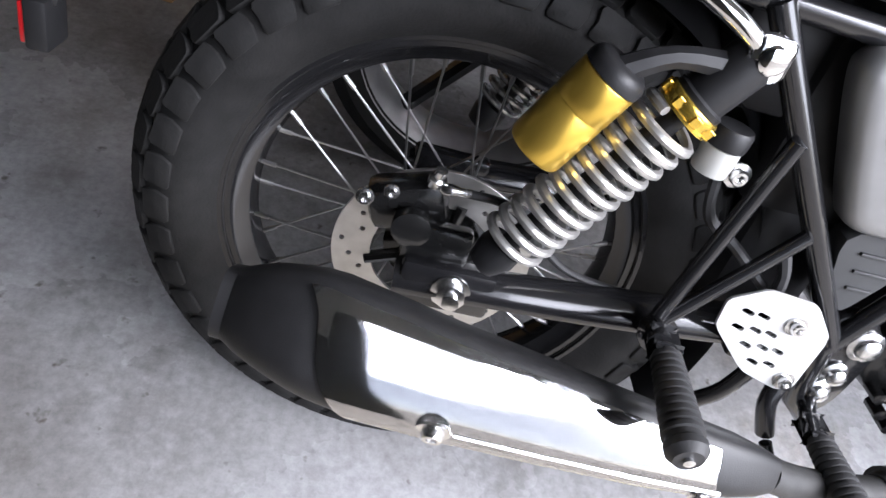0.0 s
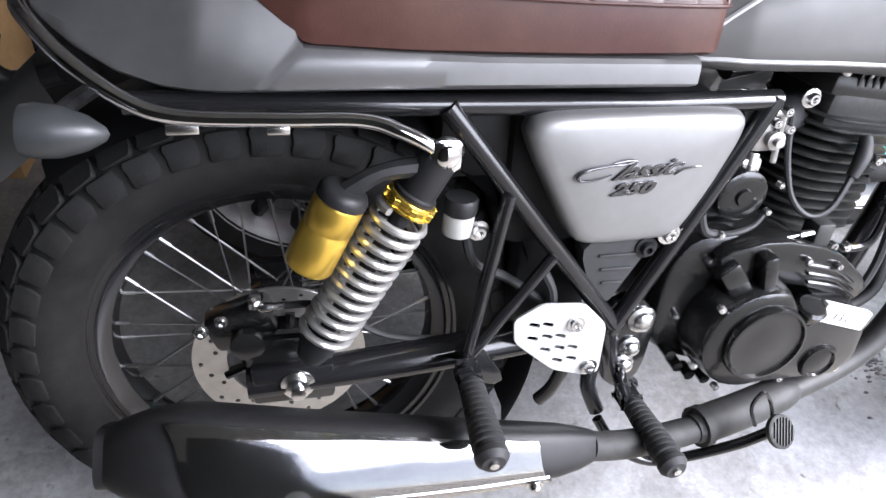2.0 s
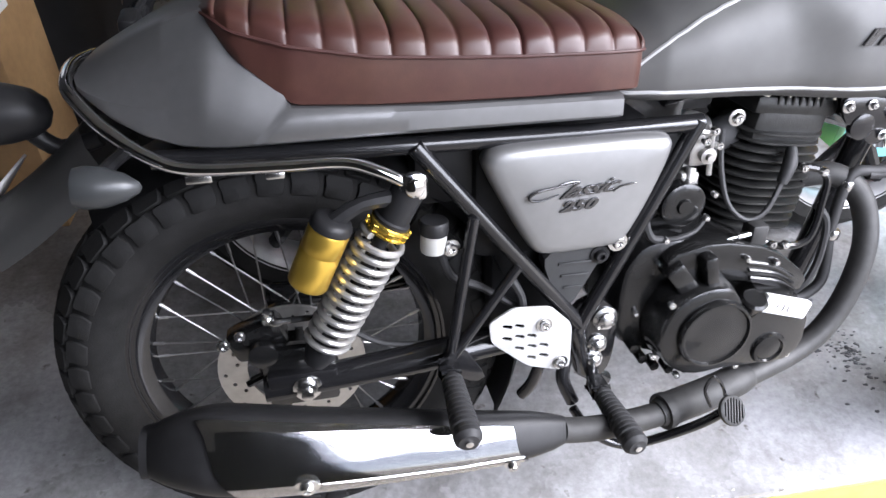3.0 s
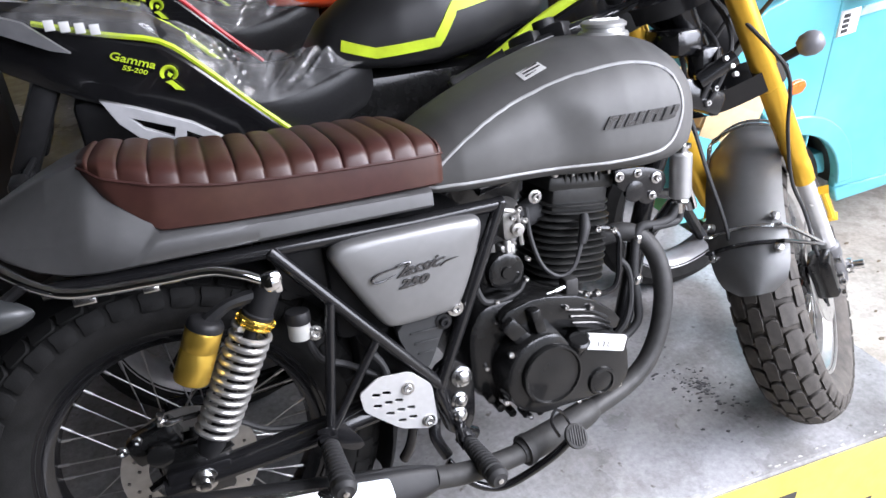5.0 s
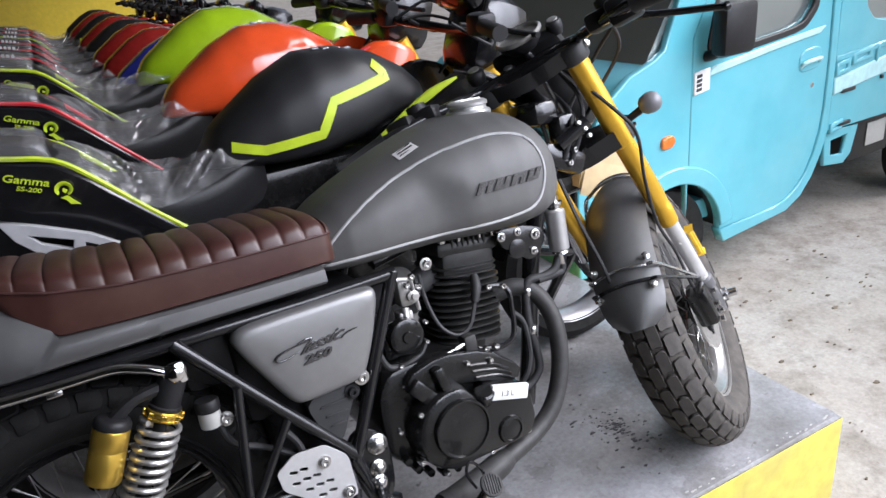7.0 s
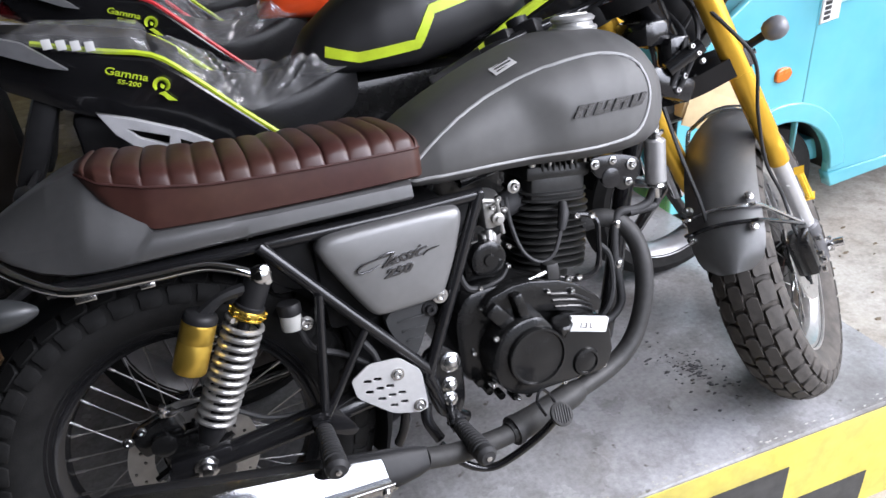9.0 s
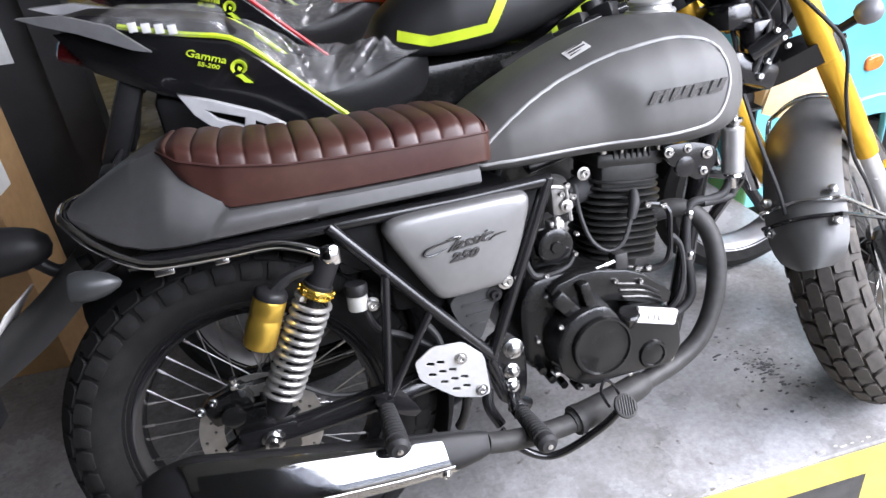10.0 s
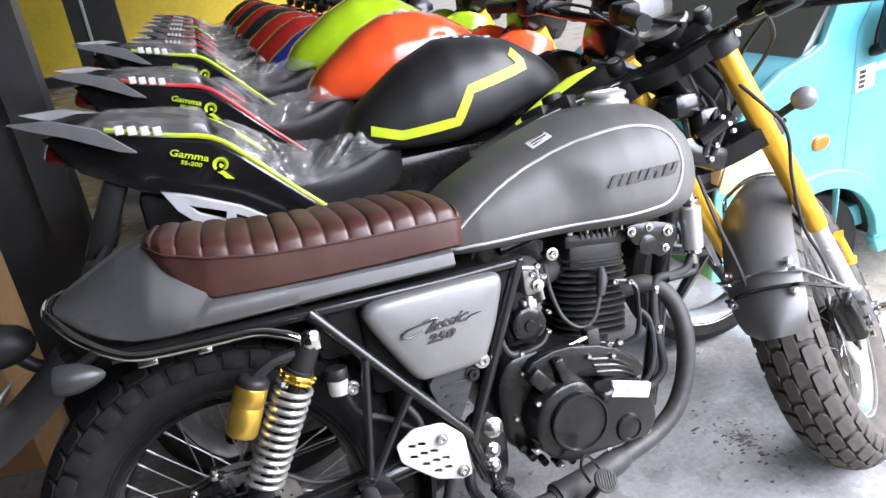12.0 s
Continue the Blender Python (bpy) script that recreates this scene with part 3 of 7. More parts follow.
bm = bmesh.new()
xs = list(np.linspace(0.425, 0.916, 84)) + [0.922, 0.929, 0.935, 0.940, 0.945, 0.949, 0.952]
rings(bm, [tank_section(x) for x in xs])
tank = part("fuel_tank", bm, M_GREY, bike, "grey satin teardrop fuel tank", angle=60)
bm = bmesh.new()
line = [(0.436, 0.747), (0.465, 0.787), (0.545, 0.838), (0.655, 0.879), (0.76, 0.896), (0.830, 0.889), (0.868, 0.864), (0.878, 0.812), (0.850, 0.757), (0.79, 0.742), (0.67, 0.743), (0.575, 0.745), (0.48, 0.745)]
smooth_line = spline([(x, 0, z) for x, z in line], 8, True)
tube(bm, [(q.x, tank_side(q.x, q.z) - 0.0004, q.z) for q in smooth_line], 0.0030, 6, 1, True)
part("pinstripe", bm, M_STRIPE, tank, "light grey pinstripe")
# maker's badge as plain slanted bars
for k in range(4):
    bm = bmesh.new()
    x0 = 0.720 + 0.0355 * k
    z0 = 0.7995
    for dx, w, z1, z2 in ((0.0, 0.011, 0.0, 0.020), (0.019, 0.010, 0.0, 0.020), (0.004, 0.018, 0.0, 0.007) if k % 2 else (0.004, 0.018, 0.012, 0.020)):
        if k == 3 and dx == 0.015:
            continue
        y = tank_side(x0 + dx + 0.004, z0 + 0.011)
        sh = 0.6
        rings(bm, [[(x0 + dx + sh * (z1 if q < 2 else z2) + (w if q in (1, 2) else 0), y + yy, z0 + (z1 if q < 2 else z2)) for q in range(4)] for yy in (0.004, -0.004)])
    part("badge_bar", bm, M_BADGE, tank, "dark chrome badge bar")
bm = bmesh.new()
lathe(bm, [(0.0, 0), (0.045, 0.0), (0.046, 0.006), (0.043, 0.010), (0.038, 0.011), (0.037, 0.018), (0.041, 0.020), (0.041, 0.025), (0.035, 0.029), (0.026, 0.030), (0.024, 0.027), (0.010, 0.027), (0.0, 0.027)], (0.826, -0.022, 0.930), (0.03, -0.06, 1), 40)
for k in (-1, 1):
    block(bm, (0.827, -0.024 + 0.012 * k, 0.9590), (0.048, 0.005, 0.006), 0.002)
part("filler_cap", bm, M_CAP, tank, "chrome fuel filler cap")
bm = bmesh.new()
for xa, xb, ya, yb, h, mi in ((0.622, 0.664, -0.106, -0.074, 0.0, 0), (0.627, 0.659, -0.082, -0.078, 0.001, 1), (0.627, 0.659, -0.092, -0.087, 0.001, 1), (0.627, 0.648, -0.100, -0.097, 0.001, 1)):
    def top_z(x, y):
        return max((q[2] for q in tank_section(x, 160) if abs(q[1] - y) < 0.006 and q[2] > 0.8), default=0.9)
    f = bm.faces.new([bm.verts.new((x, y, top_z(x, y) + 0.0012 + h)) for x, y in ((xa, ya), (xb, ya), (xb, yb), (xa, yb))])
    f.material_index = mi
part("tank_sticker", bm, [M_WHITE, M_INK], tank, "small printed warning sticker")

# ------- seat and tail cowl
SX = [-0.066, -0.05, -0.03, 0.03, 0.12, 0.21, 0.30, 0.40, 0.44, 0.455, 0.458]
S_TOP = [0.868, 0.876, 0.877, 0.867, 0.854, 0.848, 0.846, 0.844, 0.836, 0.822, 0.805]
S_SEAM = [0.864, 0.860, 0.848, 0.832, 0.817, 0.811, 0.807, 0.804, 0.803, 0.802, 0.800]
S_LOW = [0.860, 0.845, 0.816, 0.763, 0.759, 0.757, 0.755, 0.754, 0.753, 0.752, 0.752]
S_W = [0.072, 0.100, 0.120, 0.138, 0.146, 0.149, 0.150, 0.148, 0.144, 0.136, 0.124]


def seat_at(x):
    return [float(np.interp(x, SX, v)) for v in (S_TOP, S_SEAM, S_LOW, S_W)]


def seat_loop(x, upper):
    top, seam, low, w = seat_at(x)
    rib = abs(math.sin(math.pi * (x + 0.045) / 0.0379)) ** 0.26 if -0.045 < x < 0.448 else 1.0
    out = []
    if upper:
        for a in np.linspace(0, math.pi, 21):
            ca, sa = math.cos(a), math.sin(a)
            lift = max(0.0, sa) ** 0.55
            r = 1 - (1 - rib) * 0.05
            out.append((x, -w * math.copysign(abs(ca) ** 0.6, ca) * (1.004 if sa < 0.05 else r), seam + (top - seam - 0.0085 * (1 - rib)) * lift))
    else:
        for s, z in ((-1, seam), (-1.01, (seam * 0.6 + low * 0.4)), (-1.0, low + 0.004), (-0.96, low), (0.96, low), (1.0, low + 0.004), (1.01, (seam * 0.6 + low * 0.4)), (1, seam)):
            out.append((x, s * w, z))
    return out


bm = bmesh.new()
rings(bm, [seat_loop(x, False) for x in np.linspace(-0.06, 0.458, 60)], True, True)
seat = part("seat", bm, M_LEATHER, bike, "brown leather bench seat")
bm = bmesh.new()
rings(bm, [seat_loop(x, True) for x in np.linspace(-0.066, 0.458, 260)], True, True)
part("seat_top", bm, M_LEATHER, seat, "ribbed brown leather seat top", angle=70)
bm = bmesh.new()
tube(bm, [(x, -seat_at(x)[3] - 0.0012, seat_at(x)[1]) for x in np.linspace(-0.06, 0.456, 60)], 0.0022, 6, 1)
tube(bm, [(x, seat_at(x)[3] + 0.0012, seat_at(x)[1]) for x in np.linspace(-0.06, 0.456, 60)], 0.0022, 6, 1)
part("seat_piping", bm, M_THREAD, seat)

CX = [-0.218, -0.212, -0.20, -0.175, -0.14, -0.10, -0.065, -0.03, 0.03, 0.20, 0.427]
C_TOP = [0.796, 0.802, 0.809, 0.822, 0.840, 0.858, 0.872, 0.822, 0.768, 0.760, 0.755]
C_LOW = [0.790, 0.782, 0.772, 0.754, 0.734, 0.722, 0.720, 0.720, 0.721, 0.721, 0.719]
C_W = [0.050, 0.072, 0.090, 0.110, 0.124, 0.134, 0.142, 0.147, 0.152, 0.155, 0.155]
C_N = [0.034, 0.044, 0.050, 0.057, 0.064, 0.074, 0.085, 0.115, 0.142, 0.149, 0.149]


def cowl_loop(x):
    top, low, w, n = (float(np.interp(x, CX, v)) for v in (C_TOP, C_LOW, C_W, C_N))
    mid = low + 0.36 * (top - low) if x < 0.03 else low + 0.6 * (top - low)
    half = [(-0.90 * w, low), (-0.985 * w, low + 0.006), (-w, low + 0.4 * (mid - low)), (-w * 0.995, mid), (-(0.5 * w + 0.5 * n) * 1.01, 0.55 * mid + 0.45 * top), (-n, top - 0.004), (-0.8 * n, top)]
    return [(x, y, z) for y, z in half] + [(x, -y, z) for y, z in half[::-1]]


bm = bmesh.new()
stations = [-0.218 + 0.645 * k / 90 for k in range(91)]


def cowl_skew(x):
    return [(px + 0.9 * (pz - 0.771) * math.exp(-((x - 0.033) / 0.07) ** 2), py, pz) for px, py, pz in cowl_loop(x)]


rings(bm, [cowl_skew(x) for x in stations])
cowl = part("tail_cowl", bm, M_STRIP, bike, "grey satin tail cowl and strip under the seat", angle=34)
bm = bmesh.new()
rail = [(0.160, -0.172, 0.664), (0.140, -0.172, 0.678), (0.115, -0.168, 0.690), (0.078, -0.160, 0.700), (0.0, -0.158, 0.702), (-0.09, -0.156, 0.707), (-0.133, -0.149, 0.722), (-0.175, -0.132, 0.751), (-0.206, -0.105, 0.778), (-0.222, -0.072, 0.790)]
tube(bm, rail + [(-0.230, 0.0, 0.795)] + [(x, -y, z) for x, y, z in rail[::-1]], 0.0078, 12, 6)
grab = part("grab_rail", bm, M_CHROME, bike, "chrome grab rail round the tail")
for s in (-1, 1):
    bm = bmesh.new()
    block(bm, (0.158, s * 0.176, 0.667), (0.034, 0.010, 0.034), 0.007)
    part("rail_lug", bm, M_CHROME, grab)
    bm = bmesh.new()
    block(bm, (0.0, s * 0.150, 0.693), (0.022, 0.03, 0.008), 0.002)
    part("rail_bracket", bm, M_STEEL, grab)
    bm = bmesh.new()
    block(bm, (-0.085, s * 0.145, 0.695), (0.03, 0.03, 0.010), 0.002)
    part("rail_bracket", bm, M_STEEL, grab)
# tail lamp, mudguard tail, plate and rear signals
bm = bmesh.new()
lathe(bm, [(0.0, -0.085), (0.018, -0.078), (0.030, -0.062), (0.037, -0.035), (0.041, 0.0), (0.041, 0.008), (0.0, 0.009)], (-0.352, 0.0, 0.742), (-1, 0, 0.05), 28)
lamp = part("tail_lamp", bm, M_PLASTIC, bike, "black bullet tail lamp with red lens")
bm = bmesh.new()
lathe(bm, [(0.0405, 0.008), (0.041, 0.010), (0.039, 0.014), (0.030, 0.017), (0.0, 0.018)], (-0.352, 0.0, 0.742), (-1, 0, 0.05), 28)
part("lens", bm, M_RED, lamp)
bm = bmesh.new()
tube(bm, [(-0.30, 0, 0.715), (-0.27, 0, 0.69), (-0.22, 0, 0.70)], 0.012, 10, 4)
part("lamp_stalk", bm, M_PLASTIC, lamp)
bm = bmesh.new()
loops = []
for t in np.linspace(0, 1, 12):
    x, z = -0.235 - 0.195 * t, 0.725 - 0.135 * t - 0.012 * math.sin(math.pi * t)
    loops.append([(x + 0.035 * v ** 4, 0.08 * v, z - 0.048 * v ** 4) for v in (-1, -0.9, -0.75, -0.4, 0, 0.4, 0.75, 0.9, 1)])
rings(bm, loops, False, False)
bmesh.ops.solidify(bm, geom=bm.faces[:], thickness=0.004)
part("tail_mudguard", bm, M_GREY, bike, "grey rear mudguard")
bm = bmesh.new()
block(bm, (-0.392, 0.005, 0.602), (0.004, 0.15, 0.145), 0.001, Euler((0, radians(40), 0)).to_matrix())
number_plate = part("plate_blank", bm, M_WHITE, bike, "blank white plate")
bm = bmesh.new()
tube(bm, [(-0.38, -0.03, 0.575), (-0.412, -0.03, 0.545), (-0.428, -0.03, 0.505)], 0.009, 8, 3)
block(bm, (-0.434, -0.03, 0.485), (0.022, 0.045, 0.05), 0.004)
bracket = part("plate_bracket", bm, M_PLASTIC, bike)
bm = bmesh.new()
block(bm, (-0.447, -0.03, 0.485), (0.006, 0.040, 0.040), 0.002)
part("reflector", bm, M_RED, bracket, "red rear reflector")
for s in (-1, 1):
    bm = bmesh.new()
    o = Vector((-0.205, s * 0.190, 0.712))
    lathe(bm, [(0.0, -0.002), (0.021, 0.0), (0.0235, 0.010), (0.022, 0.030), (0.015, 0.050), (0.006, 0.064), (0.0, 0.067)], o, (1, 0, -0.1), 24)
    sig = part("rear_signal", bm, M_SIGNAL, bike, "grey bullet turn signal")
    bm = bmesh.new()
    tube(bm, [o + Vector((0.02, -s * 0.015, 0)), o + Vector((0.025, -s * 0.06, 0.0)), o + Vector((0.04, -s * 0.11, 0.0))], 0.008, 8, 3)
    part("signal_stalk", bm, M_PLASTIC, sig)

# ------- exhaust
EXH = [(0.795, -0.045, 0.560), (0.835, -0.062, 0.567), (0.868, -0.082, 0.548), (0.886, -0.100, 0.505), (0.885, -0.118, 0.450), (0.866, -0.130, 0.378), (0.828, -0.140, 0.320), (0.771, -0.150, 0.289), (0.686, -0.170, 0.277), (0.593, -0.190, 0.266), (0.504, -0.208, 0.262), (0.41, -0.228, 0.277), (0.345, -0.240, 0.297)]
bm = bmesh.new()
tube(bm, EXH, 0.0185, 16, 6)
pipe = part("exhaust_pipe", bm, M_PIPE, bike, "dark grey exhaust pipe")
bm = bmesh.new()
tube(bm, [(0.69, -0.169, 0.277), (0.665, -0.174, 0.274), (0.60, -0.188, 0.267), (0.54, -0.200, 0.264), (0.515, -0.206, 0.263)], [0.019, 0.025, 0.026, 0.026, 0.020], 16, 4)
part("catalyser", bm, M_PIPE, pipe)
bm = bmesh.new()
tube(bm, [(0.535, -0.2015, 0.2635), (0.523, -0.204, 0.263)], 0.0285, 16, 1)
part("clamp", bm, M_PIPE, pipe)
MX = [0.350, 0.33, 0.30, 0.20, 0.10, 0.0, -0.08, -0.118, -0.158, -0.188, -0.196]
M_Z = [0.298, 0.300, 0.303, 0.314, 0.326, 0.338, 0.349, 0.355, 0.356, 0.352, 0.350]
M_H = [0.019, 0.026, 0.033, 0.042, 0.050, 0.057, 0.062, 0.062, 0.053, 0.041, 0.036]
M_Y = [-0.240, -0.242, -0.243, -0.243, -0.241, -0.238, -0.234, -0.230, -0.222, -0.214, -0.211]


def muffler_loop(x, grow=0.0, a0=0.0, a1=2 * math.pi, n=32, end=False):
    z, h, y = (float(np.interp(-x, [-v for v in MX], v)) for v in (M_Z, M_H, M_Y))
    # a rounded square stood on edge: one flat face looks out and up, the next out and down
    out, tip = [], radians(34)
    for a in np.linspace(a0, a1, n, endpoint=end):
        c, d = math.cos(a - tip), math.sin(a - tip)
        u, v = ((0.90 * h + 0.002 + grow) * math.copysign(abs(k) ** 0.58, k) for k in (c, d))
        p, q = u * math.cos(tip) - v * math.sin(tip), u * math.sin(tip) + v * math.cos(tip)
        out.append((x - 0.15 * p, y - 0.92 * p, z + q))
    return out


bm = bmesh.new()
rings(bm, [muffler_loop(x) for x in (0.350, 0.33, 0.30, 0.25, 0.20, 0.15, 0.10, 0.05, 0.0, -0.05, -0.08, -0.11, -0.128, -0.145, -0.165, -0.18, -0.195, -0.205)])
muffler = part("muffler", bm, M_MUFFLER, bike, "matt black conical muffler", angle=32)
bm = bmesh.new()
loops = []
for t in np.linspace(0, 1, 26):
    # the shield narrows to the front and is cut aslant at the rear
    loops.append([])
    for k, a in enumerate(np.linspace(-1.3, 1.22 - 0.35 * (1 - t) ** 1.5, 17)):
        u = k / 16
        x_rear = -0.035 - 0.095 * u ** 0.8
        x = 0.300 + (x_rear - 0.300) * t - 0.03 * (1 - t) * u
        loops[-1].append(muffler_loop(x, 0.0035, a, a, 1)[0])
rings(bm, loops, False, False)
bmesh.ops.solidify(bm, geom=bm.faces[:], thickness=-0.0016)
shield = part("heat_shield", bm, M_CHROME, muffler, "polished chrome heat shield", angle=50)
bm = bmesh.new()
tube(bm, [Vector(muffler_loop(x, 0.0036, 0.04, 0.04, 1)[0]) for x in np.linspace(0.02, 0.285, 14)], 0.0022, 8, 2, flat=0.5)
part("shield_crease", bm, M_CHROME, shield)
for x, a, r in ((0.002, 0.06, 0.010), (0.268, -0.35, 0.007)):
    q = Vector(muffler_loop(x, 0.004, a, a, 1)[0])
    bolt(shield, q, (-0.1, -1, -0.35), r)

# ------- pegs and brake pedal
def peg(name, a, b, label):
    a, b = Vector(a), Vector(b)
    d = b - a
    n = d.length
    bm = bmesh.new()
    lathe(bm, [(0, 0), (0.010, 0), (0.0125, 0.012), (0.0150, 0.4 * n), (0.0165, 0.86 * n), (0.0188, 0.88 * n), (0.0188, 0.94 * n), (0.013, n), (0, n)], a, d, 16)
    ob = part(name, bm, M_PEG, bike, label)
    for k in range(11):
        h = (0.12 + 0.067 * k) * n
        r = 0.0150 + 0.0040 * k / 10
        bm = bmesh.new()
        lathe(bm, [(r - 0.003, -0.003), (r, -0.0018), (r, 0.0018), (r - 0.003, 0.003)], a + d.normalized() * h, d, 16)
        part("rib", bm, M_PEG, ob)
    bm = bmesh.new()
    lathe(bm, [(0, 0), (0.005, 0), (0.005, 0.003), (0, 0.004)], b, d, 10)
    part("peg_end_screw", bm, M_STEEL, ob)
    bm = bmesh.new()
    block(bm, a - d.normalized() * 0.006, (0.017, 0.017, 0.024), 0.005, d.to_track_quat("Z", "Y").to_matrix())
    part("peg_bracket", bm, M_BLACK, ob)


peg("passenger_peg", (0.194, -0.206, 0.400), (0.192, -0.324, 0.388), "ribbed black rubber passenger peg")
peg("rider_peg", (0.432, -0.172, 0.298), (0.441, -0.290, 0.291), "ribbed black rubber rider peg")
bm = bmesh.new()
tube(bm, [(0.206, -0.145, 0.373), (0.198, -0.172, 0.392), (0.188, -0.208, 0.404)], 0.012, 10, 3)
slab(bm, rounded([(0.195, 0.385), (0.225, 0.395), (0.262, 0.335), (0.245, 0.325), (0.20, 0.35)], 1), -0.146, -0.141, 0.0015)
part("peg_hanger", bm, M_BLACK, bike)
bm = bmesh.new()
tube(bm, [(0.437, -0.13, 0.305), (0.43, -0.15, 0.302), (0.425, -0.178, 0.300)], 0.010, 10, 3)
part("peg_hanger", bm, M_BLACK, bike)
bm = bmesh.new()
tube(bm, [(0.395, -0.165, 0.262), (0.415, -0.18, 0.232), (0.445, -0.19, 0.207), (0.48, -0.20, 0.200), (0.52, -0.215, 0.220), (0.565, -0.240, 0.262), (0.592, -0.256, 0.298)], 0.0075, 10, 6)
pedal = part("brake_pedal", bm, M_BLACK, bike, "black brake pedal with ribbed pad")
bm = bmesh.new()
q = Vector((0.594, -0.262, 0.304))
turn = Euler((radians(48), radians(18), 0)).to_matrix()
lathe(bm, [(0, 0), (0.020, 0), (0.022, 0.003), (0.022, 0.008), (0.019, 0.010), (0, 0.010)], q, turn @ Vector((0, 0, 1)), 24)
pad = part("pedal_pad", bm, M_PIPE, pedal, "grey ribbed pedal pad")
for k in range(-3, 4):
    bm = bmesh.new()
    w = 0.018 * math.sqrt(max(0.05, 1 - (k / 3.6) ** 2))
    block(bm, q + turn @ Vector((0.005 * k, 0, 0.0108)), (0.0022, 2 * w, 0.003), 0.0005, turn)
    part("rib", bm, M_PIPE, pad)
bm = bmesh.new()
tube(bm, [(0.575, -0.245, 0.300), (0.564, -0.240, 0.330), (0.574, -0.238, 0.350), (0.590, -0.238, 0.335), (0.600, -0.242, 0.308)], 0.0028, 6, 5)
part("pedal_loop", bm, M_BLACK, pedal)

# ------- engine
CASE = rounded([(0.470, 0.470), (0.500, 0.515), (0.560, 0.520), (0.680, 0.495), (0.750, 0.430), (0.768, 0.340), (0.725, 0.290), (0.610, 0.290), (0.515, 0.320), (0.470, 0.350)], 2)
bm = bmesh.new()
slab(bm, CASE, -0.125, 0.125, 0.012)
engine = part("crankcase", bm, M_ENGINE, bike, "black enamelled engine crankcase")
bm = bmesh.new()
wheel_side = [(0.594 + 0.082 * math.cos(a), 0.384 + 0.080 * math.sin(a)) for a in np.linspace(radians(70), radians(285), 22)]
COVERR = wheel_side + rounded([(0.640, 0.298), (0.735, 0.300), (0.768, 0.330), (0.765, 0.395), (0.735, 0.425), (0.660, 0.440)], 1)[2:-1]
pillow(bm, COVERR, [(1.03, -0.12), (1.03, -0.142), (1.0, -0.148), (0.985, -0.172), (0.955, -0.179), (0.90, -0.1815), (0.5, -0.1825)])
clutch_cover = part("clutch_cover", bm, M_ENGINE, engine, "black clutch cover")
bm = bmesh.new()
lathe(bm, [(0.0, 0.0), (0.058, 0.0), (0.0575, 0.010), (0.0555, 0.0135), (0.0525, 0.0140), (0.0500, 0.0095), (0.047, 0.009), (0.026, 0.0115), (0.0, 0.0125)], (0.599, -0.180, 0.386), (0, -1, 0), 64)
part("round_cover", bm, M_ENGINE, clutch_cover, "round black cover with raised rim")
for x, z in ((0.528, 0.440), (0.512, 0.350), (0.556, 0.306), (0.655, 0.308), (0.742, 0.316), (0.752, 0.388), (0.664, 0.425)):
    bolt(clutch_cover, (x, -0.170, z), (0, -1, 0), 0.0055, washer=False)
bm = bmesh.new()
lathe(bm, [(0.0, 0.0), (0.029, 0.0), (0.029, 0.010), (0.026, 0.016), (0.022, 0.017), (0.020, 0.014), (0.010, 0.016), (0.0, 0.0165)], (0.700, -0.172, 0.340), (0, -1, 0), 36)
part("oil_cap", bm, M_ENGINE, clutch_cover)
bm = bmesh.new()
slab(bm, rounded([(0.525, 0.505), (0.600, 0.522), (0.695, 0.500), (0.768, 0.440), (0.755, 0.412), (0.665, 0.445), (0.585, 0.462), (0.530, 0.458)], 1), -0.150, -0.11, 0.004)
upper_cover = part("upper_cover", bm, M_ENGINE, engine, "black upper engine cover")
for q, size, a in (((0.548, -0.150, 0.470), (0.030, 0.03, 0.055), -38), ((0.588, -0.158, 0.480), (0.020, 0.03, 0.060), -14)):
    bm = bmesh.new()
    block(bm, q, size, 0.005, Euler((0, radians(a), 0)).to_matrix())
    part("cover_boss", bm, M_ENGINE, upper_cover)
for k in range(3):
    bm = bmesh.new()
    tube(bm, [(0.655 + 0.004 * k, -0.152, 0.482 - 0.014 * k), (0.70 + 0.006 * k, -0.153, 0.470 - 0.014 * k), (0.735 + 0.005 * k, -0.152, 0.447 - 0.013 * k)], 0.003, 6, 3)
    part("rib", bm, M_ENGINE, upper_cover)
bm = bmesh.new()
block(bm, (0.713, -0.1790, 0.414), (0.083, 0.012, 0.030), 0.003, Euler((0, radians(18), 0)).to_matrix())
label_plate = part("capacity_label", bm, M_WHITE, engine, "white capacity label")
lettering("label_print", "1.3 L", 0.015, 0.0004, M_INK, label_plate, facing(0.690, -0.1852, 0.415, -18), "", 0.0)
bm = bmesh.new()
lathe(bm, [(0, 0), (0.013, 0), (0.015, 0.010), (0.020, 0.030), (0.021, 0.036), (0.017, 0.040), (0.0, 0.040)], (0.660, -0.165, 0.398), (0.0, -0.35, 1), 20)
part("filler_neck", bm, M_ENGINE, engine)
for x, y, z in ((0.523, -0.126, 0.485), (0.594, -0.150, 0.492), (0.650, -0.151, 0.490), (0.700, -0.151, 0.478), (0.498, -0.126, 0.400), (0.500, -0.126, 0.345), (0.520, -0.13, 0.316), (0.585, -0.14, 0.292), (0.772, -0.13, 0.385)):
    bolt(engine, (x, y, z), (0, -1, 0), 0.0046, washer=False)
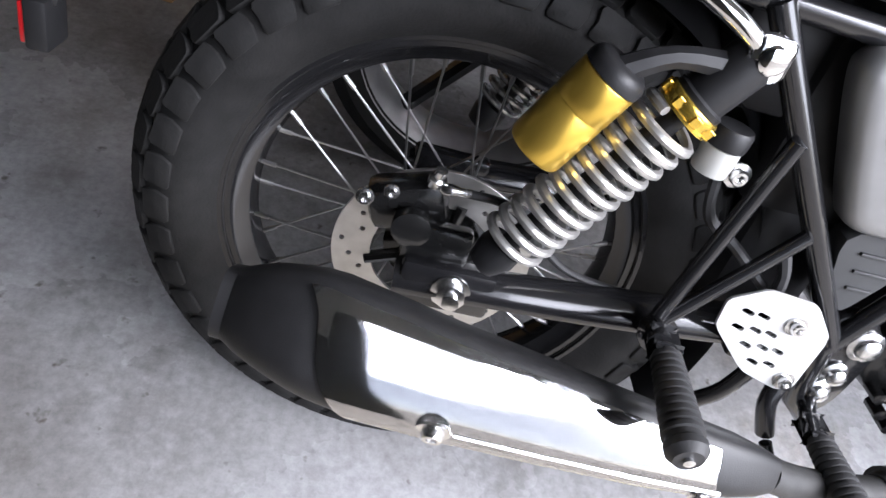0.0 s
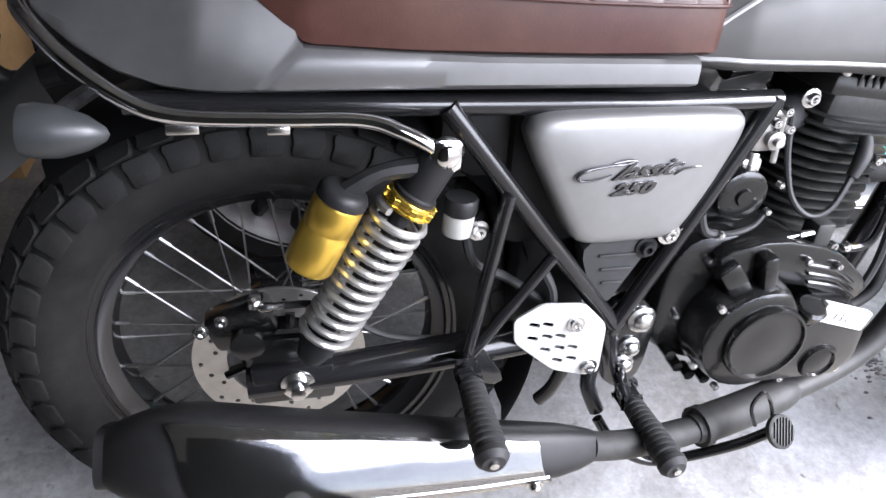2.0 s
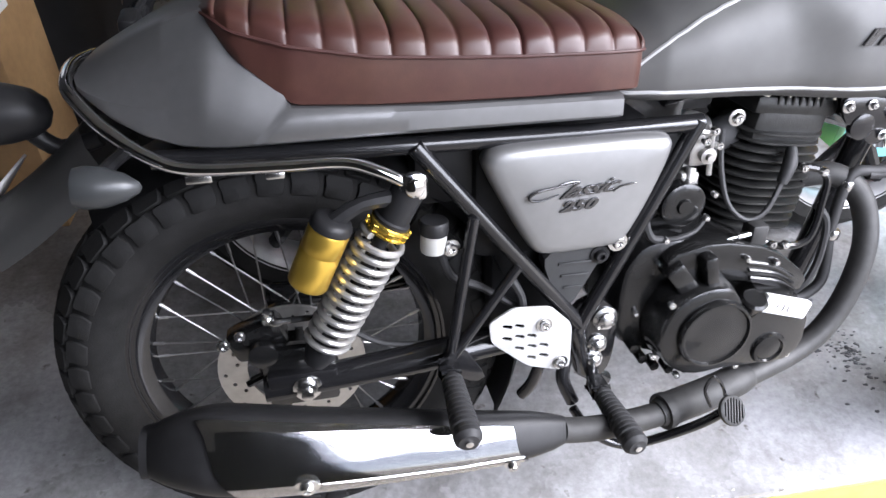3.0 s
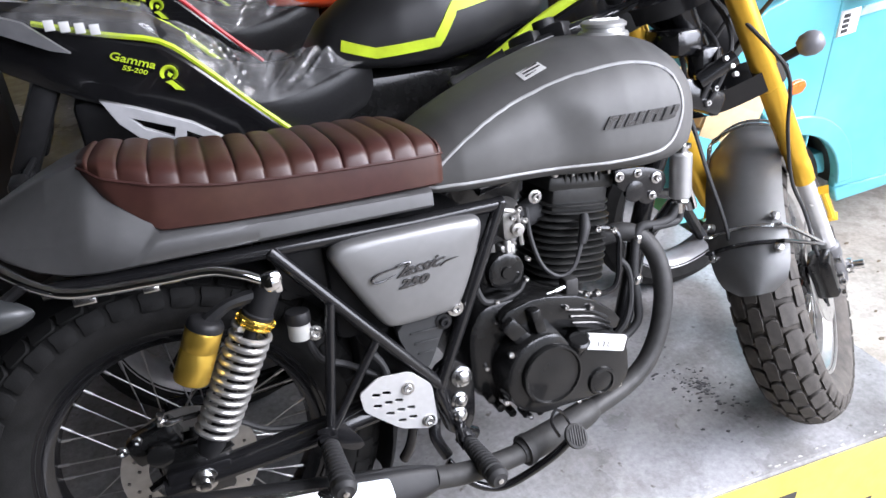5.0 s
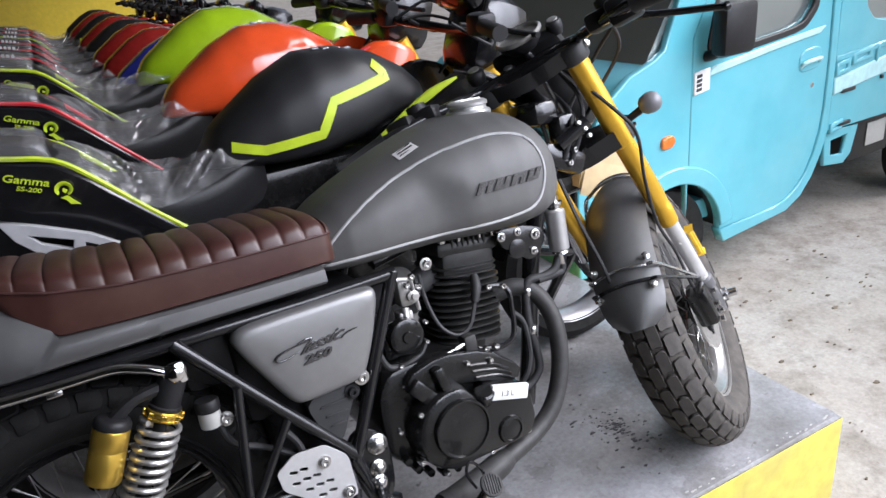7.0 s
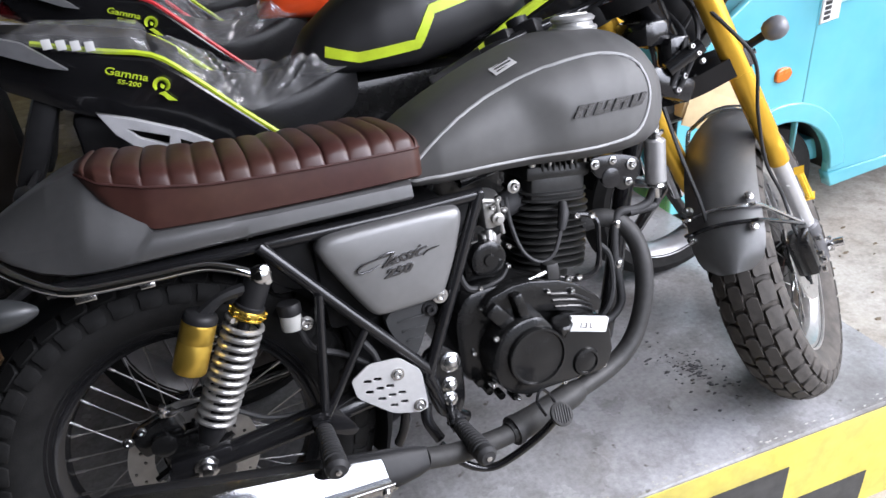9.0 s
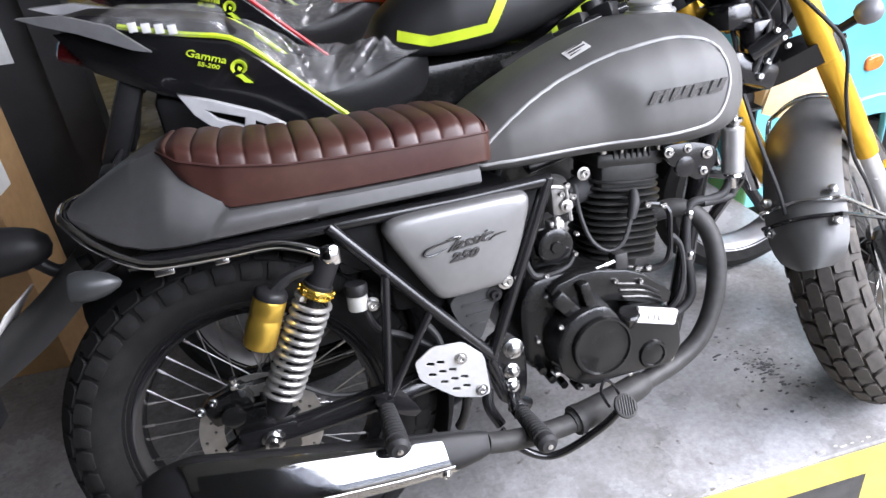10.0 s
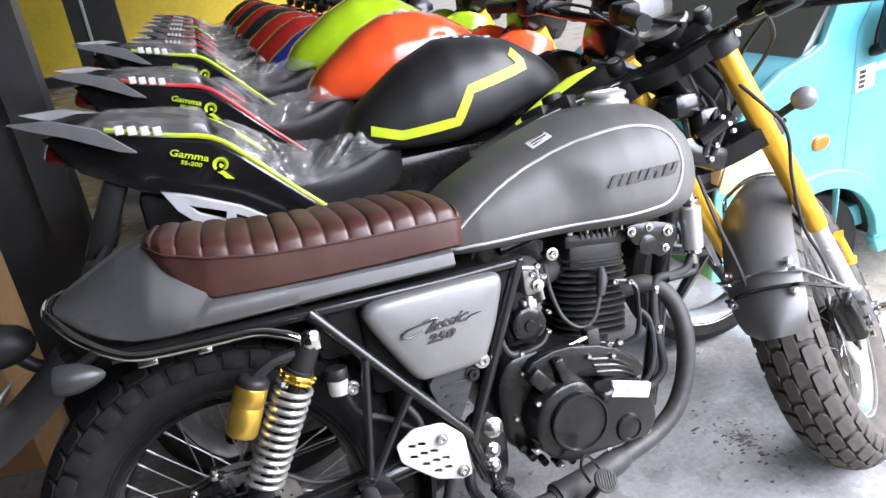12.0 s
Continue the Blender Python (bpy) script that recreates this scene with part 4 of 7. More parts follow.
for a in np.linspace(3.6, 5.0, 6):
    bm = bmesh.new()
    lathe(bm, [(0, 0), (0.008, 0), (0.008, 0.024), (0, 0.025)], (0.590 + 0.105 * math.cos(a), -0.122, 0.388 + 0.100 * math.sin(a)), (0, -1, 0), 8)
    part("cover_lug", bm, M_ENGINE, engine)
bm = bmesh.new()
lathe(bm, [(0, 0), (0.034, 0), (0.036, 0.004), (0.034, 0.022), (0.028, 0.025), (0.012, 0.024), (0.010, 0.028), (0.0, 0.028)], (0.562, -0.085, 0.563), (0, -1, 0), 28)
block(bm, (0.552, -0.05, 0.545), (0.07, 0.08, 0.05), 0.01)
part("starter_motor", bm, M_ENGINE, engine)
bm = bmesh.new()
tube(bm, [(0.520, -0.125, 0.522), (0.545, -0.13, 0.524), (0.575, -0.125, 0.530), (0.590, -0.12, 0.545)], 0.004, 8, 4)
tube(bm, [(0.50, -0.12, 0.60), (0.495, -0.125, 0.56), (0.505, -0.128, 0.53), (0.525, -0.126, 0.522)], 0.006, 8, 4)
part("wiring_loom", bm, M_PEG, engine)
bm = bmesh.new()
bar(bm, (0.600, -0.135, 0.512), (0.655, -0.135, 0.520), 0.0022)
bar(bm, (0.640, -0.135, 0.518), (0.668, -0.135, 0.522), 0.0048)
cable_rod = part("clutch_cable_end", bm, M_STEEL, engine)
bm = bmesh.new()
block(bm, (0.672, -0.128, 0.518), (0.026, 0.03, 0.034), 0.004)
part("cable_bracket", bm, M_PIPE, engine)
for q in ((0.592, -0.118, 0.548), (0.528, -0.128, 0.524), (0.598, -0.118, 0.585)):
    bolt(engine, q, (0, -1, 0), 0.0045, washer=False)
# cylinder with cooling fins, leaning a little forward
TILT_C = Euler((0, radians(7), 0)).to_matrix().to_4x4()
CYL = Matrix.Translation((0.722, 0, 0.492)) @ TILT_C
bm = bmesh.new()
lathe(bm, [(0.052, -0.03), (0.052, 0.13)], (0, 0, 0), (0, 0, 1), 28)
block(bm, (0, 0, 0.165), (0.12, 0.13, 0.07), 0.012)
cylinder = part("cylinder", bm, M_FIN, engine, "", CYL)
for k in range(12):
    z = 0.0 + 0.0138 * k
    bm = bmesh.new()
    grow = 0.076 + 0.004 * min(k, 6) / 6 - (0.006 if k > 9 else 0)
    outline = rounded([(-grow, -0.078), (grow, -0.078), (grow, 0.078), (-grow, 0.078)], 3)
    rings(bm, [[(x * s, y * s, z + h) for x, y in outline] for s, h in ((0.97, -0.0026), (1.0, -0.0015), (1.0, 0.0015), (0.97, 0.0026))])
    part("fin", bm, M_FIN, cylinder, "", CYL)
bm = bmesh.new()
block(bm, (0.0, 0, 0.192), (0.14, 0.135, 0.03), 0.01)
block(bm, (0.0, 0, 0.222), (0.115, 0.10, 0.035), 0.012)
for k in range(7):
    block(bm, (-0.036 + 0.012 * k, -0.058, 0.218), (0.004, 0.022, 0.046), 0.001)
head = part("cylinder_head", bm, M_FIN, engine, "black finned cylinder head", CYL)
for dx in (-0.055, -0.02, 0.028, 0.06):
    bm = bmesh.new()
    lathe(bm, [(0, 0), (0.007, 0), (0.007, 0.012), (0.005, 0.014), (0, 0.014)], CYL @ Vector((dx, -0.06, 0.207)), (0, -0.3, 1), 10)
    part("head_nut", bm, M_STEEL, head)
bolt(engine, (0.645, -0.07, 0.677), (0, -1, 0), 0.008)
bm = bmesh.new()
tube(bm, [(0.735, -0.085, 0.628), (0.728, -0.098, 0.608), (0.716, -0.105, 0.582)], [0.008, 0.011, 0.008], 10, 4)
part("spark_plug_cap", bm, M_PEG, engine)
bm = bmesh.new()
tube(bm, [(0.716, -0.105, 0.582), (0.690, -0.118, 0.545), (0.660, -0.118, 0.535), (0.632, -0.108, 0.560), (0.622, -0.09, 0.61), (0.626, -0.07, 0.66)], 0.0042, 8, 6)
part("ignition_lead", bm, M_PEG, engine)
# oil line round the cylinder
bm = bmesh.new()
tube(bm, [(0.755, -0.085, 0.598), (0.785, -0.095, 0.592), (0.798, -0.10, 0.575), (0.795, -0.105, 0.54), (0.790, -0.11, 0.505), (0.775, -0.115, 0.482), (0.74, -0.115, 0.478), (0.70, -0.11, 0.488)], 0.0058, 8, 6)
oil_line = part("oil_line", bm, M_BLACK, engine)
for q in ((0.757, -0.09, 0.598), (0.786, -0.098, 0.592), (0.712, -0.118, 0.488), (0.735, -0.118, 0.485)):
    bolt(oil_line, q, (0, -1, 0), 0.0065, washer=False)
bm = bmesh.new()
tube(bm, [(0.955, -0.08, 0.63), (0.93, -0.085, 0.585), (0.90, -0.085, 0.575), (0.86, -0.082, 0.575), (0.845, -0.085, 0.545), (0.838, -0.09, 0.48), (0.842, -0.095, 0.43), (0.838, -0.10, 0.39), (0.81, -0.10, 0.365), (0.78, -0.10, 0.365)], 0.0088, 10, 6)
hose = part("oil_hose", bm, M_PEG, bike, "black oil hose")
for x, y, z in ((0.780, -0.10, 0.365), (0.850, -0.083, 0.555), (0.842, -0.092, 0.475)):
    bm = bmesh.new()
    lathe(bm, [(0, -0.008), (0.010, -0.008), (0.0115, -0.005), (0.0115, 0.005), (0.010, 0.008), (0, 0.008)], (x, y, z), (1, 0, 0) if z < 0.4 else (0.1, 0, 1), 10)
    part("hose_fitting", bm, M_STEEL, hose)
bm = bmesh.new()
tube(bm, [(0.80, -0.09, 0.53), (0.822, -0.095, 0.50), (0.823, -0.10, 0.44), (0.808, -0.105, 0.40), (0.79, -0.10, 0.375)], 0.006, 8, 6)
part("breather_hose", bm, M_PEG, bike)
# carburettor
bm = bmesh.new()
lathe(bm, [(0, 0), (0.020, 0), (0.026, 0.005), (0.026, 0.04), (0.02, 0.05), (0, 0.05)], (0.592, -0.035, 0.625), (0.1, -0.3, 1), 20)
block(bm, (0.590, -0.060, 0.640), (0.034, 0.045, 0.06), 0.008)
block(bm, (0.578, -0.072, 0.590), (0.030, 0.03, 0.03), 0.006)
lathe(bm, [(0, 0), (0.012, 0), (0.012, 0.010), (0.006, 0.011), (0.006, 0.018), (0, 0.018)], (0.598, -0.082, 0.630), (0, -1, 0), 14)
lathe(bm, [(0, 0), (0.008, 0), (0.008, 0.03), (0, 0.03)], (0.58, -0.08, 0.61), (-0.2, -0.3, -1), 10)
bar(bm, (0.572, -0.085, 0.67), (0.606, -0.085, 0.662), 0.005)
bar(bm, (0.605, -0.088, 0.600), (0.60, -0.088, 0.66), 0.004)
carb = part("carburettor", bm, M_CAST, engine, "cast alloy carburettor")
for q in ((0.602, -0.086, 0.668), (0.612, -0.086, 0.645), (0.588, -0.09, 0.655)):
    bolt(carb, q, (0, -1, 0), 0.006, washer=False)
bm = bmesh.new()
tube(bm, [(0.62, -0.03, 0.63), (0.66, -0.02, 0.635), (0.69, 0, 0.64)], 0.026, 14, 3)
tube(bm, [(0.50, 0.0, 0.62), (0.545, -0.02, 0.63), (0.585, -0.03, 0.64)], 0.030, 14, 3)
part("intake_boot", bm, M_PEG, engine)
# head side bracket and coil
bm = bmesh.new()
slab(bm, rounded([(0.800, 0.700), (0.868, 0.694), (0.915, 0.676), (0.918, 0.650), (0.892, 0.622), (0.868, 0.618), (0.850, 0.640), (0.812, 0.660)], 2), -0.084, -0.076, 0.002)
block(bm, (0.855, -0.045, 0.672), (0.06, 0.06, 0.03), 0.008)
lathe(bm, [(0, 0), (0.020, 0), (0.020, 0.01), (0.012, 0.012), (0, 0.012)], (0.846, -0.076, 0.650), (0, -1, 0), 20)
horn = part("coil_bracket", bm, M_BLACK, bike)
for x, z, r in ((0.812, 0.684, 0.006), (0.852, 0.684, 0.005), (0.893, 0.668, 0.007), (0.884, 0.635, 0.005)):
    bolt(horn, (x, -0.085, z), (0, -1, 0), r)
# canister in front
bm = bmesh.new()
lathe(bm, [(0, 0), (0.018, 0), (0.021, 0.003), (0.021, 0.085), (0.018, 0.088), (0, 0.088)], (0.948, -0.085, 0.618), (0.02, 0, 1), 24)
can = part("oil_cooler_canister", bm, material("satin_alloy_canister", (0.5, 0.5, 0.5), 0.35, 0.7, 0.05, 60), bike, "satin alloy canister")
bm = bmesh.new()
lathe(bm, [(0, 0), (0.013, 0), (0.013, 0.008), (0.018, 0.010), (0.018, 0.016), (0.010, 0.018), (0.010, 0.03), (0, 0.03)], (0.9498, -0.085, 0.706), (0.02, 0, 1), 16)
part("canister_fitting", bm, M_STEEL, can)
bm = bmesh.new()
lathe(bm, [(0, 0), (0.016, 0), (0.018, -0.006), (0.012, -0.012), (0.009, -0.03), (0, -0.03)], (0.948, -0.085, 0.618), (0.02, 0, 1), 16)
part("canister_fitting", bm, M_STEEL, can)
bm = bmesh.new()
tube(bm, [(0.9498, -0.085, 0.73), (0.945, -0.07, 0.76), (0.93, -0.03, 0.78)], 0.009, 10, 4)
part("canister_hose", bm, M_PEG, can)
bm = bmesh.new()
tube(bm, [(0.948, -0.085, 0.592), (0.946, -0.085, 0.575), (0.93, -0.086, 0.571), (0.88, -0.086, 0.571)], 0.008, 10, 4)
part("canister_hose", bm, M_PEG, can)

# ------- steering: fork, front wheel, handlebar, turned to the left
RAKE, STEER = radians(26.4), radians(41)
FW = Vector((1.340, 0.0, 0.330))
DOWN = Vector((math.sin(RAKE), 0, -math.cos(RAKE)))
AHEAD = Vector((math.cos(RAKE), 0, math.sin(RAKE)))
PIVOT = FW - 0.010 * AHEAD
ST = Matrix.Translation(PIVOT) @ Matrix.Rotation(-STEER, 4, DOWN) @ Matrix.Translation(-PIVOT)


def leg(s, y, off=0.0):
    return FW - s * DOWN + Vector((0, y, 0)) + (off - 0.012) * AHEAD


FRONT_KNOBS = [(-0.38, -0.03, 0.0, 0.84), (0.03, 0.38, 0.5, 0.84), (-0.95, -0.45, 0.5, 0.82), (0.45, 0.95, 0.0, 0.82), (-1.48, -1.02, 0.0, 0.76), (1.02, 1.48, 0.5, 0.76)]
wheel("front_wheel", bike, FW, 0.343, 0.072, 0.232, ST, M_DUSTY, -1, M_DISC, "spoked front wheel with dusty knobbly tyre", FRONT_KNOBS, 36, 0.12)
for s in (-1, 1):
    y = s * 0.098
    bm = bmesh.new()
    lathe(bm, [(0.0, 0), (0.0215, 0.0), (0.0225, 0.012), (0.0235, 0.03), (0.0235, 0.045), (0.0225, 0.05), (0.0225, 0.075), (0.0240, 0.08), (0.0240, 0.47), (0.0225, 0.49), (0.0, 0.49)], leg(0.262, y), -DOWN, 28)
    upper = part("fork_leg", bm, M_FORK, bike, "gold upside-down fork leg", ST)
    bm = bmesh.new()
    lathe(bm, [(0.0, 0.0), (0.0175, 0.0), (0.0175, 0.23), (0, 0.23)], leg(0.05, y), -DOWN, 24)
    part("fork_slider", bm, M_SLIDER, upper, "bright satin slider", ST)
    bm = bmesh.new()
    lathe(bm, [(0.0, -0.035), (0.017, -0.03), (0.020, -0.01), (0.020, 0.045), (0.0235, 0.05), (0.0235, 0.078), (0.018, 0.083), (0.0, 0.083)], leg(0.0, y), -DOWN, 24)
    part("fork_bottom", bm, material("grey_cast_fork_end", (0.16, 0.16, 0.165), 0.5, 0.5), upper, "grey cast fork end", ST)
    bm = bmesh.new()
    lathe(bm, [(0, 0), (0.016, 0), (0.017, 0.003), (0.017, 0.012), (0.010, 0.014), (0.010, 0.034), (0.0, 0.035)], FW + Vector((0, s * 0.119, 0)), (0, s, 0), 12)
    part("axle_nut", bm, M_STEEL, upper, "", ST)
    bm = bmesh.new()
    block(bm, leg(0.172, y * 1.24, 0.026), (0.013, 0.022, 0.075), 0.004, DOWN.to_track_quat("Z", "Y").to_matrix())
    part("reflector", bm, M_AMBER, upper, "long yellow reflector", ST)
    # turn signal on a stalk
    o = leg(0.525, s * 0.112, 0.03)
    bm = bmesh.new()
    tube(bm, [o + Vector((0.0, -s * 0.02, -0.004)), o + Vector((-0.003, s * 0.025, 0.006)), o + Vector((-0.006, s * 0.060, 0.014))], [0.0095, 0.0085, 0.0095], 10, 3)
    sig = part("front_signal", bm, M_PLASTIC, bike, "grey ball turn signal on a black stalk", ST)
    bm = bmesh.new()
    q = o + Vector((-0.006, s * 0.070, 0.016))
    lathe(bm, [(0.0, -0.026), (0.012, -0.024), (0.020, -0.016), (0.0235, 0.0), (0.021, 0.012), (0.013, 0.021), (0.0, 0.0235)], q, (0.25, s, 0.1), 24)
    part("signal_body", bm, M_BALL, sig, "", ST)
# triple clamps
for h, wide, thick in ((0.735, 0.125, 0.034), (0.520, 0.128, 0.042)):
    bm = bmesh.new()
    turn = DOWN.to_track_quat("Z", "Y").to_matrix()
    mid = FW - h * DOWN
    ax, ah = Vector((0, 1, 0)), AHEAD
    out = rounded([(0.034, -wide), (0.034, wide), (-0.022, wide), (-0.065, 0.03), (-0.065, -0.03), (-0.022, -wide)], 2)
    rings(bm, [[mid + ah * u + ax * v - DOWN * k for u, v in out] for k in (-thick / 2, thick / 2)])
    clamp = part("triple_clamp", bm, M_BLACK, bike, "black fork clamp", ST)
    for s in (-1, 1):
        for k in (-0.008, 0.010):
            bm = bmesh.new()
            q = mid + ah * 0.02 + ax * s * wide - DOWN * k
            lathe(bm, [(0, 0), (0.006, 0), (0.006, 0.006), (0, 0.007)], q, (0.2, s, 0), 8)
            part("pinch_bolt", bm, M_STEEL, clamp, "", ST)
bm = bmesh.new()
lathe(bm, [(0.0, 0), (0.024, 0), (0.026, 0.01), (0.026, 0.16), (0.028, 0.165), (0.028, 0.18), (0, 0.18)], PIVOT - 0.55 * DOWN - 0.015 * AHEAD, -DOWN, 20)
part("steering_head", bm, M_BLACK, bike, "", ST)
# handlebar with grips, lever and instruments
BAR_R = [ST.inverted() @ Vector(q) for q in ((1.060, -0.075, 1.028), (1.030, -0.16, 1.040), (1.008, -0.26, 1.058), (1.005, -0.33, 1.070), (1.026, -0.425, 1.082))]
BAR = [Vector((q.x, -q.y, q.z)) for q in BAR_R[::-1]] + BAR_R
bm = bmesh.new()
tube(bm, BAR, 0.011, 12, 5)
handlebar = part("handlebar", bm, M_BLACK, bike, "black handlebar", ST)
for s in (-1, 1):
    bm = bmesh.new()
    a, b = (Vector((q.x, -s * q.y, q.z)) for q in (BAR_R[3], BAR_R[4]))
    lathe(bm, [(0.0, 0), (0.018, 0.0), (0.016, 0.006), (0.016, 0.10), (0.019, 0.104), (0.019, 0.112), (0.012, 0.114), (0.012, 0.120), (0, 0.12)], a, b - a, 16)
    part("grip", bm, M_PEG, handlebar, "black rubber grip", ST)
    bm = bmesh.new()
    lathe(bm, [(0.0, 0), (0.0135, 0), (0.0135, 0.012), (0.007, 0.014), (0.007, 0.010), (0.0, 0.010)], b + (b - a).normalized() * 0.004, b - a, 16)
    part("bar_end", bm, M_STEEL, handlebar, "", ST)
    bm = bmesh.new()
    c = Vector((BAR_R[2].x, -s * BAR_R[2].y, BAR_R[2].z))
    block(bm, c + Vector((0, s * 0.03, 0)), (0.042, 0.06, 0.050), 0.010)
    block(bm, c + Vector((0.035, -s * 0.005, 0.008)), (0.05, 0.085, 0.036), 0.010)
    lathe(bm, [(0, 0), (0.022, 0), (0.022, 0.02), (0, 0.022)], c + Vector((0.035, 0, 0.02)), (0, 0, 1), 14)
    part("switchgear", bm, M_PLASTIC, handlebar, "black switchgear and master cylinder", ST)
    bm = bmesh.new()
    tip = ST.inverted() @ Vector((1.112, -0.425, 1.034))
    e = Vector((tip.x, -s * tip.y, tip.z))
    f = c + Vector((0.045, s * 0.02, -0.006))
    tube(bm, [f, f.lerp(e, 0.35) + Vector((0.012, 0, 0)), f.lerp(e, 0.7) + Vector((0.008, 0, 0)), e], [0.008, 0.0065, 0.006, 0.006], 8, 4)
    lathe(bm, [(0, -0.008), (0.006, -0.006), (0.009, 0), (0.006, 0.006), (0, 0.008)], e, (0, 1, 0), 12)
    part("lever", bm, M_BLACK, handlebar, "black hand lever", ST)
bm = bmesh.new()
lathe(bm, [(0, 0), (0.040, 0), (0.044, 0.006), (0.046, 0.05), (0.048, 0.055), (0.044, 0.060), (0.040, 0.056), (0, 0.056)], (1.105, 0.02, 1.01), (-0.55, 0, 0.8), 30)
block(bm, (1.06, 0.0, 1.03), (0.07, 0.16, 0.03), 0.012, Euler((0, radians(30), 0)).to_matrix())
part("instrument_pod", bm, M_PLASTIC, bike, "black round instrument pod", ST)
bm = bmesh.new()
lathe(bm, [(0.0, -0.09), (0.04, -0.08), (0.075, -0.05), (0.085, 0.0), (0.086, 0.02), (0.0, 0.022)], (1.185, 0.0, 0.925), AHEAD + Vector((0.3, 0, -0.35)), 32)
headlamp = part("headlamp", bm, M_PLASTIC, bike, "black round headlamp", ST)
bm = bmesh.new()
lathe(bm, [(0.086, 0.018), (0.087, 0.026), (0.078, 0.03), (0.05, 0.038), (0.0, 0.042)], (1.185, 0.0, 0.925), AHEAD + Vector((0.3, 0, -0.35)), 32)
part("lens", bm, M_CHROME, headlamp, "", ST)
# front mudguard hugging the rear of the wheel, with two straps
def arc_plate(bm, centre, r, half, a0, a1, n, thick, crown):
    loops = []
    for a in np.linspace(a0, a1, n):
        near = min(1.0, min(a - a0, a1 - a) / (0.2 * (a1 - a0)))
        end = 0.45 + 0.55 * math.sqrt(max(0.0, 1 - (1 - near) ** 2))
        loops.append([Vector(centre) + Vector(((r - crown * v * v) * math.cos(a), half * end * v, (r - crown * v * v) * math.sin(a))) for v in np.linspace(-1, 1, 11)])
    rings(bm, loops, False, False)
    bmesh.ops.solidify(bm, geom=bm.faces[:], thickness=thick)
    return bm


bm = arc_plate(bmesh.new(), FW, 0.378, 0.076, radians(93), radians(170), 26, 0.003, 0.036)
# silver in place of the tank's grey, so the guard looks brightly lit
fender = part("front_mudguard", bm, M_SILVER, bike, "short grey satin front mudguard", ST)
for a, mat in ((radians(150), M_STEEL), (radians(155), M_BLACK)):
    bm = bmesh.new()
    hoop = [FW + Vector(((0.383 - 0.036 * v * v) * math.cos(a), 0.078 * v, (0.385 - 0.036 * v * v) * math.sin(a))) for v in np.linspace(-1, 1, 9)]
    ends = [leg(0.09, -0.098, -0.01), leg(0.09, 0.098, -0.01)]
    tube(bm, [ends[0]] + hoop + [ends[1]], 0.0042, 8, 3)
    part("mudguard_strap", bm, mat, fender, "", ST)
for a, r, y in ((radians(101), 0.0028, 0.080), (radians(105), 0.0036, 0.081)):
    bm = bmesh.new()
    hoop = [FW + Vector(((0.386 - 0.034 * v * v) * math.cos(a), y * v, (0.386 - 0.034 * v * v) * math.sin(a))) for v in np.linspace(-1, 1, 9)]
    tube(bm, [leg(0.30, -0.085, -0.02)] + hoop + [leg(0.30, 0.085, -0.02)], r, 8, 3)
    part("mudguard_hoop", bm, M_STEEL, fender, "thin steel hoop", ST)
for a in (radians(147), radians(157)):
    for s in (-1, 1):
        bm = bmesh.new()
        q = FW + Vector((0.362 * math.cos(a), s * 0.058, 0.362 * math.sin(a)))
        lathe(bm, [(0, 0), (0.009, 0), (0.009, 0.008), (0.006, 0.010), (0.006, 0.016), (0, 0.017)], q, (0.9 * math.cos(a), s * 0.5, 0.9 * math.sin(a)), 10)
        part("strap_bolt", bm, M_STEEL, fender, "", ST)
bm = bmesh.new()
block(bm, FW + Vector((-0.095, -0.085, 0.015)), (0.06, 0.05, 0.10), 0.012, Euler((0, radians(-20), 0)).to_matrix())
block(bm, FW + Vector((-0.055, -0.095, 0.02)), (0.08, 0.02, 0.05), 0.006)
cal = part("front_caliper", bm, M_ENGINE, bike, "black front brake caliper", ST)
for dx, dz in ((-0.07, 0.0), (-0.055, -0.02), (-0.085, -0.035), (-0.05, 0.03)):
    bm = bmesh.new()
    lathe(bm, [(0, 0), (0.008, 0), (0.008, 0.008), (0, 0.010)], FW + Vector((dx, -0.110, dz)), (0, -1, 0), 10)
    part("bolt", bm, M_STEEL, cal, "", ST)
bm = bmesh.new()
tube(bm, [leg(0.75, -0.03, 0.05), leg(0.60, -0.125, -0.045), leg(0.52, -0.14, -0.04), leg(0.42, -0.110, -0.045), leg(0.30, -0.085, -0.045), FW + Vector((-0.13, -0.085, 0.16)), FW + Vector((-0.12, -0.085, 0.08)), FW + Vector((-0.095, -0.085, 0.05))], 0.0038, 8, 6)
part("front_hose", bm, M_PEG, bike, "", ST)
CABLES = [
    [(1.02, -0.24, 1.07), (1.12, -0.16, 1.06), (1.15, -0.05, 1.00), (1.10, 0.0, 0.90), (1.02, -0.01, 0.80)],
    [(1.04, -0.22, 1.06), (1.14, -0.13, 1.00), (1.13, -0.06, 0.92), (1.06, -0.05, 0.84), (0.98, -0.04, 0.78)],
    [(0.90, 0.14, 1.02), (0.98, 0.10, 0.98), (1.01, 0.05, 0.92), (0.99, 0.02, 0.84), (0.96, 0.0, 0.78)],
    [(1.00, 0.06, 0.96), (1.03, 0.0, 0.90), (1.02, -0.06, 0.86), (0.99, -0.07, 0.80), (0.97, -0.06, 0.75)],
    [(0.985, -0.07, 0.76), (1.00, -0.10, 0.66), (1.03, -0.115, 0.56), (1.06, -0.11, 0.47), (1.10, -0.09, 0.42)],
]
for route in CABLES:
    bm = bmesh.new()
    tube(bm, route, 0.0042, 6, 6)
    part("control_cable", bm, M_PEG, bike)
bm = bmesh.new()
